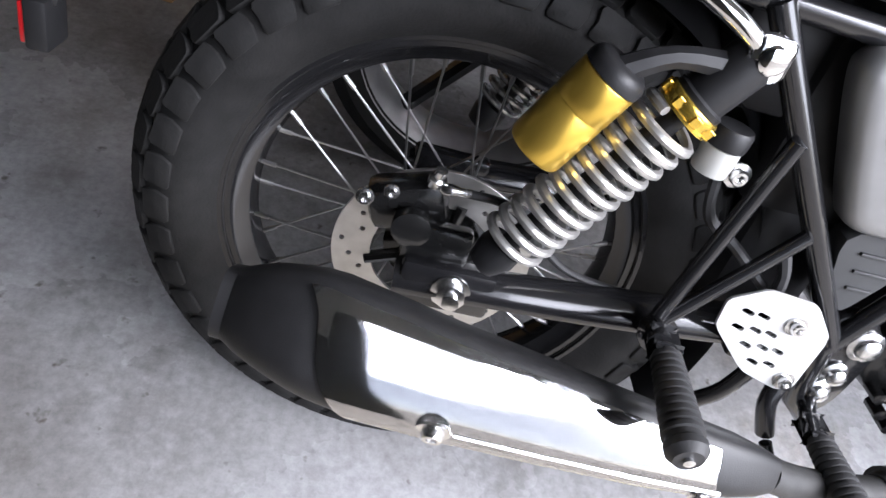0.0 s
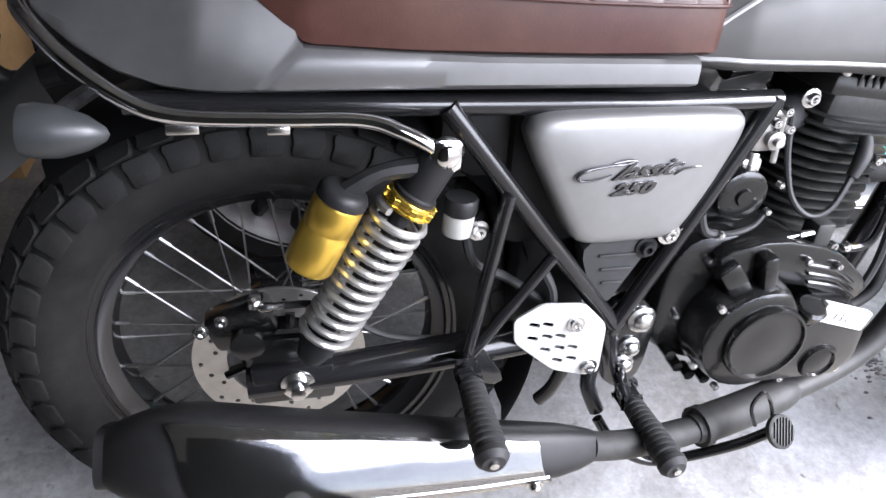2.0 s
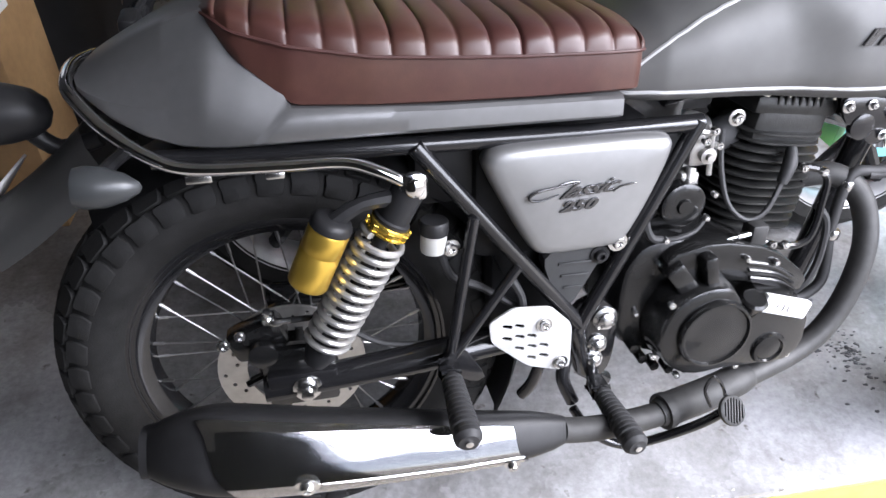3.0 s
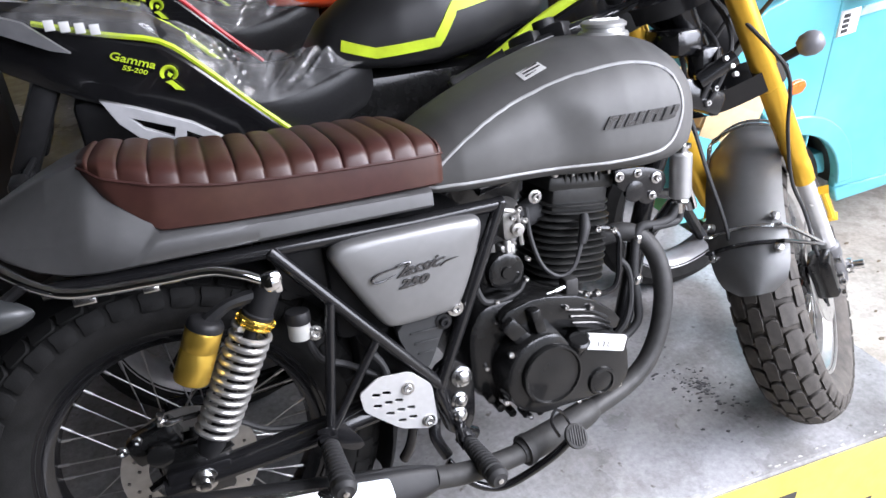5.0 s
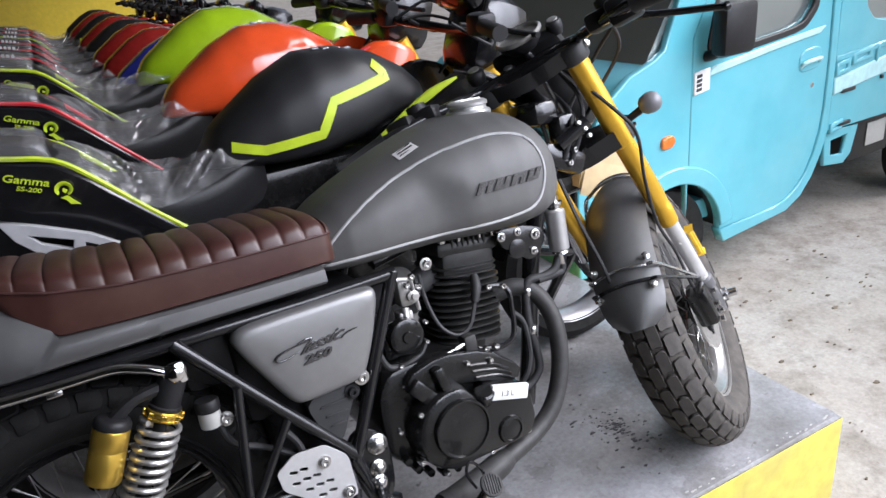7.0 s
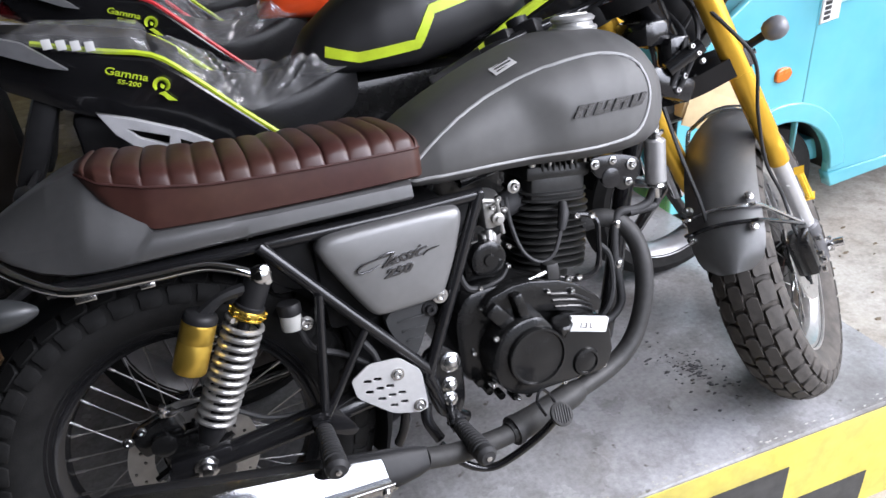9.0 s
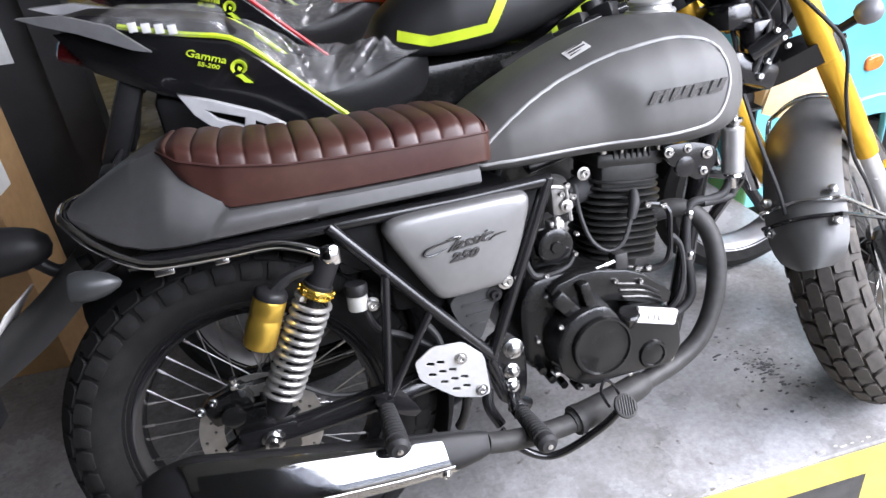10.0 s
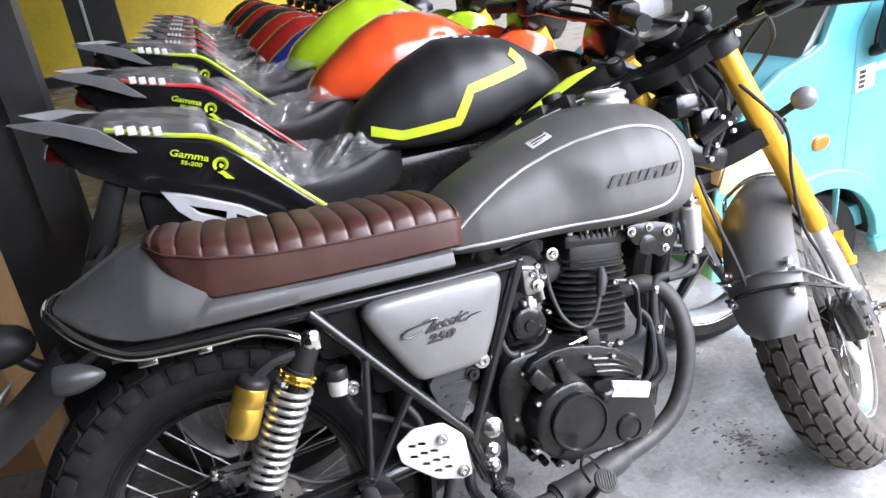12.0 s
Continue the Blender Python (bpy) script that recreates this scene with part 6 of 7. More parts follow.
def sport_tank_loop(x, n=36):
    top, low, w = (float(np.interp(x, GX, v)) for v in (G_TOP, G_LOW, G_W))
    zc = low + 0.25 * (top - low)
    out = []
    for a in np.linspace(-math.pi / 2, 1.5 * math.pi, n, endpoint=False):
        ca, sa = math.cos(a), math.sin(a)
        out.append((x, w * math.copysign(abs(ca) ** 0.7, ca), zc + (top - zc if sa > 0 else zc - low) * math.copysign(abs(sa) ** 0.9, sa)))
    return out


def sport_side(x, z):
    side = sorted((q[2], q[1]) for q in sport_tank_loop(x, 90) if q[1] < 0.001)
    return float(np.interp(z, [q[0] for q in side], [q[1] for q in side]))


def sport_bike(y, tank_mat, line_mat, label, near, text=True, size=1.0):
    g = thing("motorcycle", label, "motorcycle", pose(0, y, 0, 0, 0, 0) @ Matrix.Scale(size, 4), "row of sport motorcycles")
    for s in (-1, 1):
        bm = bmesh.new()
        panel = [(-0.24, 0.985), (-0.16, 0.988), (-0.01, 0.950), (0.08, 0.930), (0.135, 0.885), (0.31, 0.715), (0.30, 0.665), (0.17, 0.705), (0.03, 0.80), (-0.08, 0.845), (-0.19, 0.905)]
        loops = []
        for d in (0.0, 0.012, 0.016):
            k = 1.0 if d < 0.013 else 0.94
            cx, cz = 0.03, 0.86
            loops.append([(cx + k * (x - cx), s * (float(np.interp(x, [-0.26, 0.05, 0.30], [0.035, 0.088, 0.110])) + d), cz + k * (z - cz)) for x, z in panel])
        rings(bm, loops)
        tail = part("tail_panel", bm, M_GLOSSBLACK, g, "gloss black tail panel")
        bm = bmesh.new()
        line = [(-0.12, 0.985), (-0.01, 0.957), (0.08, 0.937), (0.138, 0.890), (0.22, 0.805), (0.31, 0.718)]
        tube(bm, [(x, s * (float(np.interp(x, [-0.26, 0.05, 0.30], [0.035, 0.088, 0.110])) + 0.010), z) for x, z in line], 0.0056, 6, 3)
        part("line", bm, line_mat, tail)
        bm = bmesh.new()
        fin = [(-0.290, 1.024), (-0.21, 1.020), (-0.13, 0.992), (-0.068, 0.936), (-0.10, 0.944), (-0.19, 0.985), (-0.25, 1.006)]
        rings(bm, [[(x, s * (float(np.interp(x, [-0.28, -0.07], [0.05, 0.10])) + d), z) for x, z in fin] for d in (0.0, 0.014)])
        part("tail_fin", bm, M_FIN_SILVER, g, "silver tail fin")
    if text:
        m = facing(-0.012, -0.1045, 0.918, -19)
        tilt = Matrix.Translation((-0.012, -0.1045, 0.915)) @ Euler((0, 0, radians(-9))).to_matrix().to_4x4() @ Matrix.Translation((0.012, 0.1045, -0.915))
        lettering("tail_word", "Gamma", 0.0205, 0.0006, M_NEON, g, tilt @ m @ Matrix.Diagonal((1.22, 1, 1, 1)), "", 0.15, 0.0002)
        lettering("tail_word", "SS-200", 0.0125, 0.0006, M_NEON, g, tilt @ facing(0.006, -0.1050, 0.897, -19) @ Matrix.Diagonal((1.25, 1, 1, 1)), "", 0.15, 0.0)
        bm = bmesh.new()
        curl = [(0.084 + r * math.cos(a), -0.1135, 0.880 + r * math.sin(a)) for a, r in zip(np.linspace(radians(-150), radians(-430), 9), np.linspace(0.0135, 0.011, 9))]
        tube(bm, curl, [0.003, 0.0055, 0.0065, 0.007, 0.007, 0.0065, 0.006, 0.005, 0.003], 8, 3, flat=0.4)
        rings(bm, [[(x, yy, z) for x, z in ((0.074, 0.866), (0.086, 0.868), (0.104, 0.846), (0.088, 0.850), (0.082, 0.860))] for yy in (-0.1125, -0.1165)])
        rings(bm, [[(x, yy, z) for x, z in ((0.083, 0.884), (0.090, 0.878), (0.084, 0.873), (0.080, 0.878))] for yy in (-0.1125, -0.1160)])
        part("tail_emblem", bm, M_NEON, g, "neon emblem shape")
    # tail top, lamp, seats, under-tail
    bm = bmesh.new()
    rings(bm, [[(x, -w, z), (x, -w * 0.7, z + 0.022), (x, w * 0.7, z + 0.022), (x, w, z), (x, w * 0.8, z - 0.05), (x, -w * 0.8, z - 0.05)] for x, w, z in ((-0.23, 0.03, 0.985), (-0.18, 0.06, 0.988), (-0.05, 0.085, 0.965), (0.07, 0.09, 0.935), (0.13, 0.09, 0.89))])
    pillion = part("pillion_seat", bm, M_CARBON, g, "black pillion seat")
    bm = bmesh.new()
    seat_line = spline([(0.10, 0.09, 0.885), (0.17, 0.105, 0.848), (0.27, 0.115, 0.818), (0.37, 0.108, 0.826), (0.44, 0.095, 0.850), (0.48, 0.08, 0.856)], 5)
    rings(bm, [[(q.x, q.y * math.copysign(abs(math.cos(a)) ** 0.6, math.cos(a)), q.z - 0.035 + (0.048 if math.sin(a) > 0 else 0.10) * math.copysign(abs(math.sin(a)) ** 0.6, math.sin(a))) for a in np.linspace(0, 2 * math.pi, 22, endpoint=False)] for q in seat_line])
    part("rider_seat", bm, M_CARBON, g, "black textured rider seat")
    bm = bmesh.new()
    block(bm, (-0.215, 0, 0.94), (0.07, 0.085, 0.045), 0.012, Euler((0, radians(25), 0)).to_matrix())
    part("tail_lamp", bm, M_SMOKE_RED, g, "dark red tail lamp")
    bm = bmesh.new()
    block(bm, (-0.17, 0, 0.80), (0.05, 0.12, 0.22), 0.015, Euler((0, radians(28), 0)).to_matrix())
    block(bm, (-0.24, 0, 0.63), (0.03, 0.14, 0.20), 0.012, Euler((0, radians(20), 0)).to_matrix())
    block(bm, (0.05, 0, 0.78), (0.30, 0.14, 0.12), 0.02)
    part("under_tail", bm, M_PLASTIC, g, "black under-tail and plate holder")
    for s in (-1, 1):
        bm = bmesh.new()
        tube(bm, [(-0.19, s * 0.05, 0.74), (-0.20, s * 0.14, 0.735)], 0.006, 8, 1)
        block(bm, (-0.205, s * 0.17, 0.735), (0.03, 0.06, 0.028), 0.010)
        part("tail_signal", bm, M_PLASTIC, g)
    # wraps
    film_rows = [[(x, v * (w + 0.006), base + (top - base) * h) for v, h in ((-1.02, 0), (-1, 0.5), (-0.96, 0.86), (-0.86, 1), (-0.5, 1.04), (0, 1.05), (0.5, 1.04), (0.86, 1), (0.96, 0.86), (1, 0.5), (1.02, 0))] for x, w, base, top in ((-0.20, 0.055, 0.985, 0.998), (-0.12, 0.075, 0.980, 1.004), (-0.03, 0.087, 0.958, 0.991), (0.03, 0.090, 0.945, 0.982), (0.062, 0.090, 0.938, 0.976), (0.075, 0.088, 0.936, 0.962), (0.080, 0.085, 0.935, 0.940))]
    part("pillion_wrap", wrap(bmesh.new(), film_rows, y, 0.004), M_FILM, pillion, "clear plastic wrap over the pillion seat", angle=50)
    film_rows = [[(x, near + (far - near) * (v + 1) / 2, ridge + (edge - ridge) * abs(v) ** 2.2) for v in np.linspace(-1, 1, 11)] for x, near, far, edge, ridge in ((0.085, -0.090, 0.090, 0.925, 0.940), (0.12, -0.098, 0.098, 0.905, 0.938), (0.16, -0.108, 0.108, 0.865, 0.915), (0.20, -0.118, 0.118, 0.825, 0.885), (0.24, -0.123, 0.123, 0.800, 0.866), (0.28, -0.124, 0.124, 0.806, 0.860), (0.32, -0.124, 0.10, 0.818, 0.862), (0.355, -0.124, 0.0, 0.832, 0.874), (0.385, -0.126, -0.075, 0.842, 0.882), (0.42, -0.127, -0.108, 0.848, 0.864), (0.45, -0.127, -0.118, 0.852, 0.855))]
    part("seat_wrap", wrap(bmesh.new(), film_rows, y + 3, 0.004, (0.24, -0.125)), M_FILM, pillion, "crumpled clear plastic wrap draped over the seat", angle=24)
    # badge bars on the tail wrap
    for k in range(4):
        bm = bmesh.new()
        block(bm, (-0.09 + 0.023 * k, -0.099 + 0.0005 * k, 0.984 - 0.005 * k), (0.016, 0.003, 0.018), 0.0008)
        part("badge_bar", bm, M_WHITE, g)
    # tank with its line
    bm = bmesh.new()
    rings(bm, [sport_tank_loop(x) for x in np.linspace(0.36, 0.90, 30)])
    tank_ob = part("fuel_tank", bm, tank_mat, g, "", angle=60)
    if line_mat is M_NEON and tank_mat is M_MATTBLACK:
        bm = bmesh.new()
        pts = [(0.415, 0.885), (0.48, 0.868), (0.605, 0.880), (0.645, 0.945), (0.79, 0.972), (0.765, 1.005)]
        dense = [Vector((*a, 0)).lerp(Vector((*b, 0)), t) for a, b in zip(pts, pts[1:]) for t in np.linspace(0, 1, 7)[:-1]] + [Vector((*pts[-1], 0))]
        edges = []
        for k, q in enumerate(dense):
            run = dense[min(k + 1, len(dense) - 1)] - dense[max(k - 1, 0)]
            side = Vector((-run.y, run.x, 0)).normalized() * 0.0105
            lo, hi = q - side, q + side
            edges.append([(lo.x, sport_side(lo.x, lo.y) - 0.003, lo.y), (hi.x, sport_side(hi.x, hi.y) - 0.003, hi.y), (hi.x, sport_side(hi.x, hi.y) + 0.01, hi.y), (lo.x, sport_side(lo.x, lo.y) + 0.01, lo.y)])
        rings(bm, edges)
        part("tank_line", bm, M_NEON, tank_ob, "neon yellow angular line")
    for k in range(4):
        bm = bmesh.new()
        block(bm, (0.66 + 0.026 * k, -0.02, 1.0475 - 0.0035 * k), (0.016, 0.02, 0.004), 0.001)
        part("badge_bar", bm, M_FIN_SILVER, tank_ob)
    # shrouds, engine, wheels, fork, bar
    for s in (-1, 1):
        bm = bmesh.new()
        sh = [(0.64, 0.79), (0.86, 0.905), (1.00, 0.965), (1.12, 0.90), (1.02, 0.70), (0.86, 0.58), (0.68, 0.62)]
        pillow(bm, rounded(sh, 2), [(1.0, s * 0.11), (1.0, s * 0.150), (0.94, s * 0.162), (0.5, s * 0.168)])
        shroud = part("shroud", bm, M_GLOSSBLACK if tank_mat is M_MATTBLACK else tank_mat, g, "glossy side fairing")
        bm = bmesh.new()
        tube(bm, [(0.68, s * 0.160, 0.815), (0.80, s * 0.163, 0.885), (0.88, s * 0.160, 0.925), (0.95, s * 0.154, 0.945)], [0.004, 0.010, 0.011, 0.003], 6, 3, flat=0.5)
        part("line", bm, line_mat, shroud)
        bm = bmesh.new()
        bar(bm, (1.08, s * 0.09, 0.94), (1.28, s * 0.09, 0.52), 0.024, 16)
        fork = part("fork_leg", bm, M_FORK, g, "gold fork leg")
        bm = bmesh.new()
        bar(bm, (1.27, s * 0.09, 0.54), (1.375, s * 0.09, 0.31), 0.018, 16)
        part("fork_slider", bm, M_CHROME, fork)
    bm = bmesh.new()
    block(bm, (0.62, 0, 0.50), (0.42, 0.22, 0.34), 0.04)
    part("engine", bm, M_ENGINE, g, "dark engine block")
    for name, q, size, r in (("spine_frame", (0.55, 0, 0.74), (0.50, 0.16, 0.14), 0.03), ("radiator", (0.90, 0, 0.62), (0.20, 0.20, 0.36), 0.03), ("swingarm", (0.20, 0, 0.42), (0.40, 0.16, 0.08), 0.02)):
        bm = bmesh.new()
        block(bm, q, size, r)
        part(name, bm, M_ENGINE, g)
    for x, r, wdt in ((0.06, 0.30, 0.07), (1.40, 0.295, 0.055)):
        bm = bmesh.new()
        rings(bm, [[(x + rr * math.cos(a), yy, 0.30 + rr * math.sin(a)) for rr, yy in [(r - 0.075, -wdt * 0.8), (r - 0.04, -wdt), (r - 0.012, -wdt * 0.75), (r, 0), (r - 0.012, wdt * 0.75), (r - 0.04, wdt), (r - 0.075, wdt * 0.8)]] for a in np.linspace(0, 2 * math.pi, 48, endpoint=False)], False, True, True)
        wh = part("wheel", bm, M_RUBBER, g, "black road tyre on a cast wheel")
        bm = bmesh.new()
        rings(bm, [[(x + rr * math.cos(a), yy, 0.30 + rr * math.sin(a)) for rr, yy in [(r - 0.07, -wdt * 0.85), (r - 0.085, -wdt * 0.6), (r - 0.095, 0), (r - 0.085, wdt * 0.6), (r - 0.07, wdt * 0.85), (r - 0.066, 0)]] for a in np.linspace(0, 2 * math.pi, 48, endpoint=False)], False, True, True)
        part("rim", bm, M_FIN_SILVER, wh, "silver rim")
        for k in range(5):
            a = 2 * math.pi * k / 5 + 0.3
            bm = bmesh.new()
            bar(bm, (x, 0, 0.30), (x + (r - 0.085) * math.cos(a), 0, 0.30 + (r - 0.085) * math.sin(a)), 0.017, 8)
            part("wheel_spoke", bm, M_GLOSSBLACK, wh)
    bm = bmesh.new()
    loops = []
    for a in np.linspace(radians(35), radians(165), 16):
        loops.append([(1.40 + (0.33 - 0.02 * v * v) * math.cos(a), 0.065 * v, 0.30 + (0.33 - 0.02 * v * v) * math.sin(a)) for v in np.linspace(-1, 1, 7)])
    rings(bm, loops, False, False)
    bmesh.ops.solidify(bm, geom=bm.faces[:], thickness=0.004)
    fm = part("front_mudguard", bm, M_GLOSSBLACK, g)
    if y < 0.6:
        bm = bmesh.new()
        block(bm, (1.475, 0.0, 0.580), (0.20, 0.17, 0.13), 0.012, Euler((0, radians(14), 0)).to_matrix())
        block(bm, (1.475, -0.086, 0.560), (0.19, 0.004, 0.15), 0.001, Euler((radians(-6), radians(22), 0)).to_matrix())
        part("cardboard_sleeve", bm, M_CARD_TAN, fm, "tan cardboard packing sleeve")
    bm = bmesh.new()
    block(bm, (1.13, 0, 1.00), (0.16, 0.20, 0.20), 0.05, Euler((0, radians(20), 0)).to_matrix())
    block(bm, (1.06, 0, 1.11), (0.05, 0.18, 0.06), 0.02, Euler((0, radians(-35), 0)).to_matrix())
    part("headlamp_cowl", bm, M_GLOSSBLACK, g, "black headlamp cowl")
    bm = bmesh.new()
    tube(bm, [(0.93, -0.37, 1.06), (0.96, -0.27, 1.065), (1.03, -0.12, 1.04), (1.05, 0, 1.03), (1.03, 0.12, 1.04), (0.96, 0.27, 1.065), (0.93, 0.37, 1.06)], 0.012, 10, 4)
    hb = part("handlebar", bm, M_BLACK, g, "black handlebar")
    for s in (-1, 1):
        bm = bmesh.new()
        bar(bm, (0.955, s * 0.28, 1.065), (0.925, s * 0.39, 1.06), 0.017, 12)
        part("grip", bm, M_PEG, hb)
        bm = bmesh.new()
        block(bm, (0.975, s * 0.24, 1.065), (0.05, 0.06, 0.05), 0.012)
        tube(bm, [(1.0, s * 0.24, 1.055), (1.02, s * 0.30, 1.045), (1.01, s * 0.40, 1.045)], 0.006, 8, 3)
        part("lever", bm, M_PLASTIC, hb)
        bm = bmesh.new()
        tube(bm, [(0.99, s * 0.23, 1.08), (1.0, s * 0.25, 1.14), (0.99, s * 0.28, 1.19)], 0.006, 8, 3)
        block(bm, (0.985, s * 0.29, 1.22), (0.02, 0.11, 0.06), 0.012)
        part("mirror", bm, M_PLASTIC, hb, "black rear-view mirror")
    for k in range(6):
        bm = bmesh.new()
        s = -1 if k % 2 else 1
        tube(bm, [(0.98, s * (0.20 - 0.02 * k), 1.06), (1.06, s * 0.14, 1.10 - 0.02 * k), (1.10, s * 0.05, 1.02), (1.02, s * 0.06, 0.92)], 0.0045, 6, 4)
        part("cable", bm, M_PEG, hb)
    # slotted silver guard
    hole = [[(-0.080, 0.853), (0.022, 0.820), (0.014, 0.800), (-0.050, 0.825)], [(0.042, 0.812), (0.112, 0.780), (0.102, 0.765), (0.036, 0.790)]]
    for s in (-1, 1):
        m = Matrix.Translation((0.058, s * 0.150, -0.028)) @ Matrix(((0.77, 0, 0, 0), (0, 0, -1, 0), (0, 1, 0, 0), (0, 0, 0, 1)))
        flat_curve("side_guard", [[(-0.125, 0.885), (-0.05, 0.862), (0.06, 0.822), (0.16, 0.765), (0.172, 0.742), (0.08, 0.735), (-0.02, 0.775), (-0.10, 0.842)]] + hole, 0.010, 0.002, M_GUARD, g, m, "pale grey slotted guard")
    bm = bmesh.new()
    lathe(bm, [(0.0, 0), (0.035, 0), (0.045, 0.02), (0.05, 0.10), (0.045, 0.28), (0.025, 0.34), (0.0, 0.34)], (-0.12, -0.13, 0.62), (0.85, 0, -0.5), 20)
    part("muffler", bm, M_MUFFLER, g, "black muffler")
    return g


ROW = [(0.56, M_MATTBLACK, M_NEON, "black sport motorcycle with neon yellow lines and wrapped seat"),
       (1.12, M_ORANGE, M_REDLINE, "black sport motorcycle with orange tank and red lines"),
       (1.69, M_GREEN, M_NEON, "black sport motorcycle with lime green tank and wrapped seat"),
       (2.28, M_BLUE, M_NEON, "black sport motorcycle with blue tank and wrapped seat"),
       (2.87, M_DEEPRED, M_REDLINE, "dark red sport motorcycle with wrapped seat"),
       (3.46, M_DEEPRED, M_REDLINE, "dark red sport motorcycle with wrapped seat"),
       (4.05, M_MATTBLACK, M_REDLINE, "black sport motorcycle with red lines and wrapped seat"),
       (4.64, M_DEEPRED, M_REDLINE, "dark red sport motorcycle with wrapped seat"),
       (5.23, M_MATTBLACK, M_NEON, "black sport motorcycle far down the row with wrapped seat"),
       (5.82, M_DEEPRED, M_REDLINE, "dark red sport motorcycle far down the row"),
       (6.41, M_MATTBLACK, M_REDLINE, "black sport motorcycle far down the row with wrapped seat")]
# per-bike scale is fitted to the camera view, not a true size difference
for k, (y, tm, lm, lab) in enumerate(ROW):
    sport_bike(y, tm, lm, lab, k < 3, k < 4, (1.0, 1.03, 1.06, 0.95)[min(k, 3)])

# ---------------------------------------------------------------- the turquoise truck
M_TEAL = material("turquoise_truck_paint", (0.11, 0.41, 0.49), 0.2, 0.0, 0.04, 8, coat=0.6, second=(0.16, 0.45, 0.52), second_amount=0.6, second_scale=3)
M_PALE = material("pale_stripe_decal", (0.42, 0.66, 0.68), 0.35)
M_GLASS = material("mirrored_cab_glass", (0.40, 0.44, 0.43), 0.08, 0.7, 0.1, 3)
M_TRIM = material("black_rubber_trim", (0.015, 0.015, 0.015), 0.5)
M_ORANGE_LENS = material("orange_side_lens", (0.75, 0.16, 0.02), 0.25, coat=0.5)
truck = thing("truck", "turquoise light truck with dark windows on the ground", "truck", pose(0, 0, 0))
TY = 0.95
SIDE = Matrix.Translation((0, TY, 0)) @ Matrix(((1, 0, 0, 0), (0, 0, -1, 0), (0, 1, 0, 0), (0, 0, 0, 1)))


def side_sheet(name, loops, thick, mat, label="", off=0.0, parent=None):
    return flat_curve(name, loops, thick, 0.006, mat, parent or truck, Matrix.Translation((0, off, 0)) @ SIDE, label)


def arch(cx, cz, r, a0, a1, n=12):
    return [(cx + r * math.cos(a), cz + r * math.sin(a)) for a in np.linspace(radians(a0), radians(a1), n)]


# front quarter with the wheel arch, the door and the rear body, each with its own gap
AX_, AZ_ = 2.24, -0.085
side_sheet("front_quarter", [[(1.74, -0.06), (1.74, 0.30), (1.785, 0.48), (1.87, 0.61), (2.00, 0.700), (2.12, 0.738), (2.175, 0.770), (2.205, 0.85), (2.27, 1.00), (2.37, 1.20), (2.49, 1.40), (2.61, 1.40), (2.452, 1.08), (2.318, 0.792), (2.318, 0.20)] + arch(AX_, AZ_, 0.30, 75, 175)], 0.02, M_TEAL, "turquoise front quarter panel")
side_sheet("door", [[(2.327, 0.20), (2.327, 0.79), (2.46, 1.08), (2.62, 1.40), (3.10, 1.40), (3.165, 0.94), (3.185, 0.56), (3.185, 0.36), (3.172, 0.24), (3.145, 0.15), (3.10, 0.06), (3.04, 0.0), (2.97, -0.042), (2.88, -0.060), (2.535, -0.065)] + arch(AX_, AZ_, 0.30, 12, 72, 8), rounded([(2.405, 0.70), (2.46, 0.98), (2.64, 1.33), (3.03, 1.33), (3.075, 0.75)], 3, 0.14)], 0.024, M_TEAL, "turquoise cab door")
side_sheet("sill", [[(2.535, -0.073), (2.885, -0.068), (2.975, -0.050), (3.047, -0.007), (3.108, 0.054), (3.153, 0.145), (3.181, 0.238), (3.194, 0.36), (3.194, 0.56), (3.175, 0.94), (3.11, 1.40), (3.15, 1.40), (3.215, 0.94), (3.232, 0.56), (3.232, 0.24), (3.20, 0.13), (3.15, 0.03), (3.08, -0.05), (2.98, -0.10), (2.56, -0.13)]], 0.04, M_TEAL)
side_sheet("rear_body", [[(3.25, 0.23), (3.243, 0.94), (3.165, 1.42), (5.6, 1.42), (5.6, 0.20)], rounded([(3.43, 0.70), (3.385, 1.25), (4.0, 1.25), (4.0, 0.66)], 3, 0.14), [(4.12, 0.66), (4.12, 1.25), (4.8, 1.25), (4.8, 0.66)]], 0.024, M_TEAL, "turquoise rear body side")
side_sheet("door_glass", [[(2.40, 0.695), (2.455, 0.985), (2.635, 1.34), (3.035, 1.34), (3.08, 0.745)]], 0.006, M_GLASS, "dark door glass", 0.022)
side_sheet("rear_glass", [[(3.42, 0.69), (3.38, 1.26), (4.01, 1.26), (4.01, 0.65)]], 0.006, M_GLASS, "dark side glass", 0.022)
side_sheet("rear_glass", [[(4.11, 0.65), (4.11, 1.26), (4.81, 1.26), (4.81, 0.65)]], 0.006, M_GLASS, "dark side glass", 0.022)
side_sheet("window_seal", [rounded([(2.388, 0.685), (2.45, 0.99), (2.63, 1.345), (3.045, 1.345), (3.092, 0.738)], 3, 0.14), rounded([(2.41, 0.705), (2.465, 0.975), (2.645, 1.325), (3.025, 1.325), (3.070, 0.756)], 3, 0.14)], 0.006, M_TRIM, "", -0.012)
side_sheet("decal", [[(2.42, 0.640), (2.44, 0.664), (2.80, 0.698), (3.12, 0.722), (3.10, 0.706), (2.80, 0.680)]], 0.002, M_PALE, "pale swept decal", -0.019)
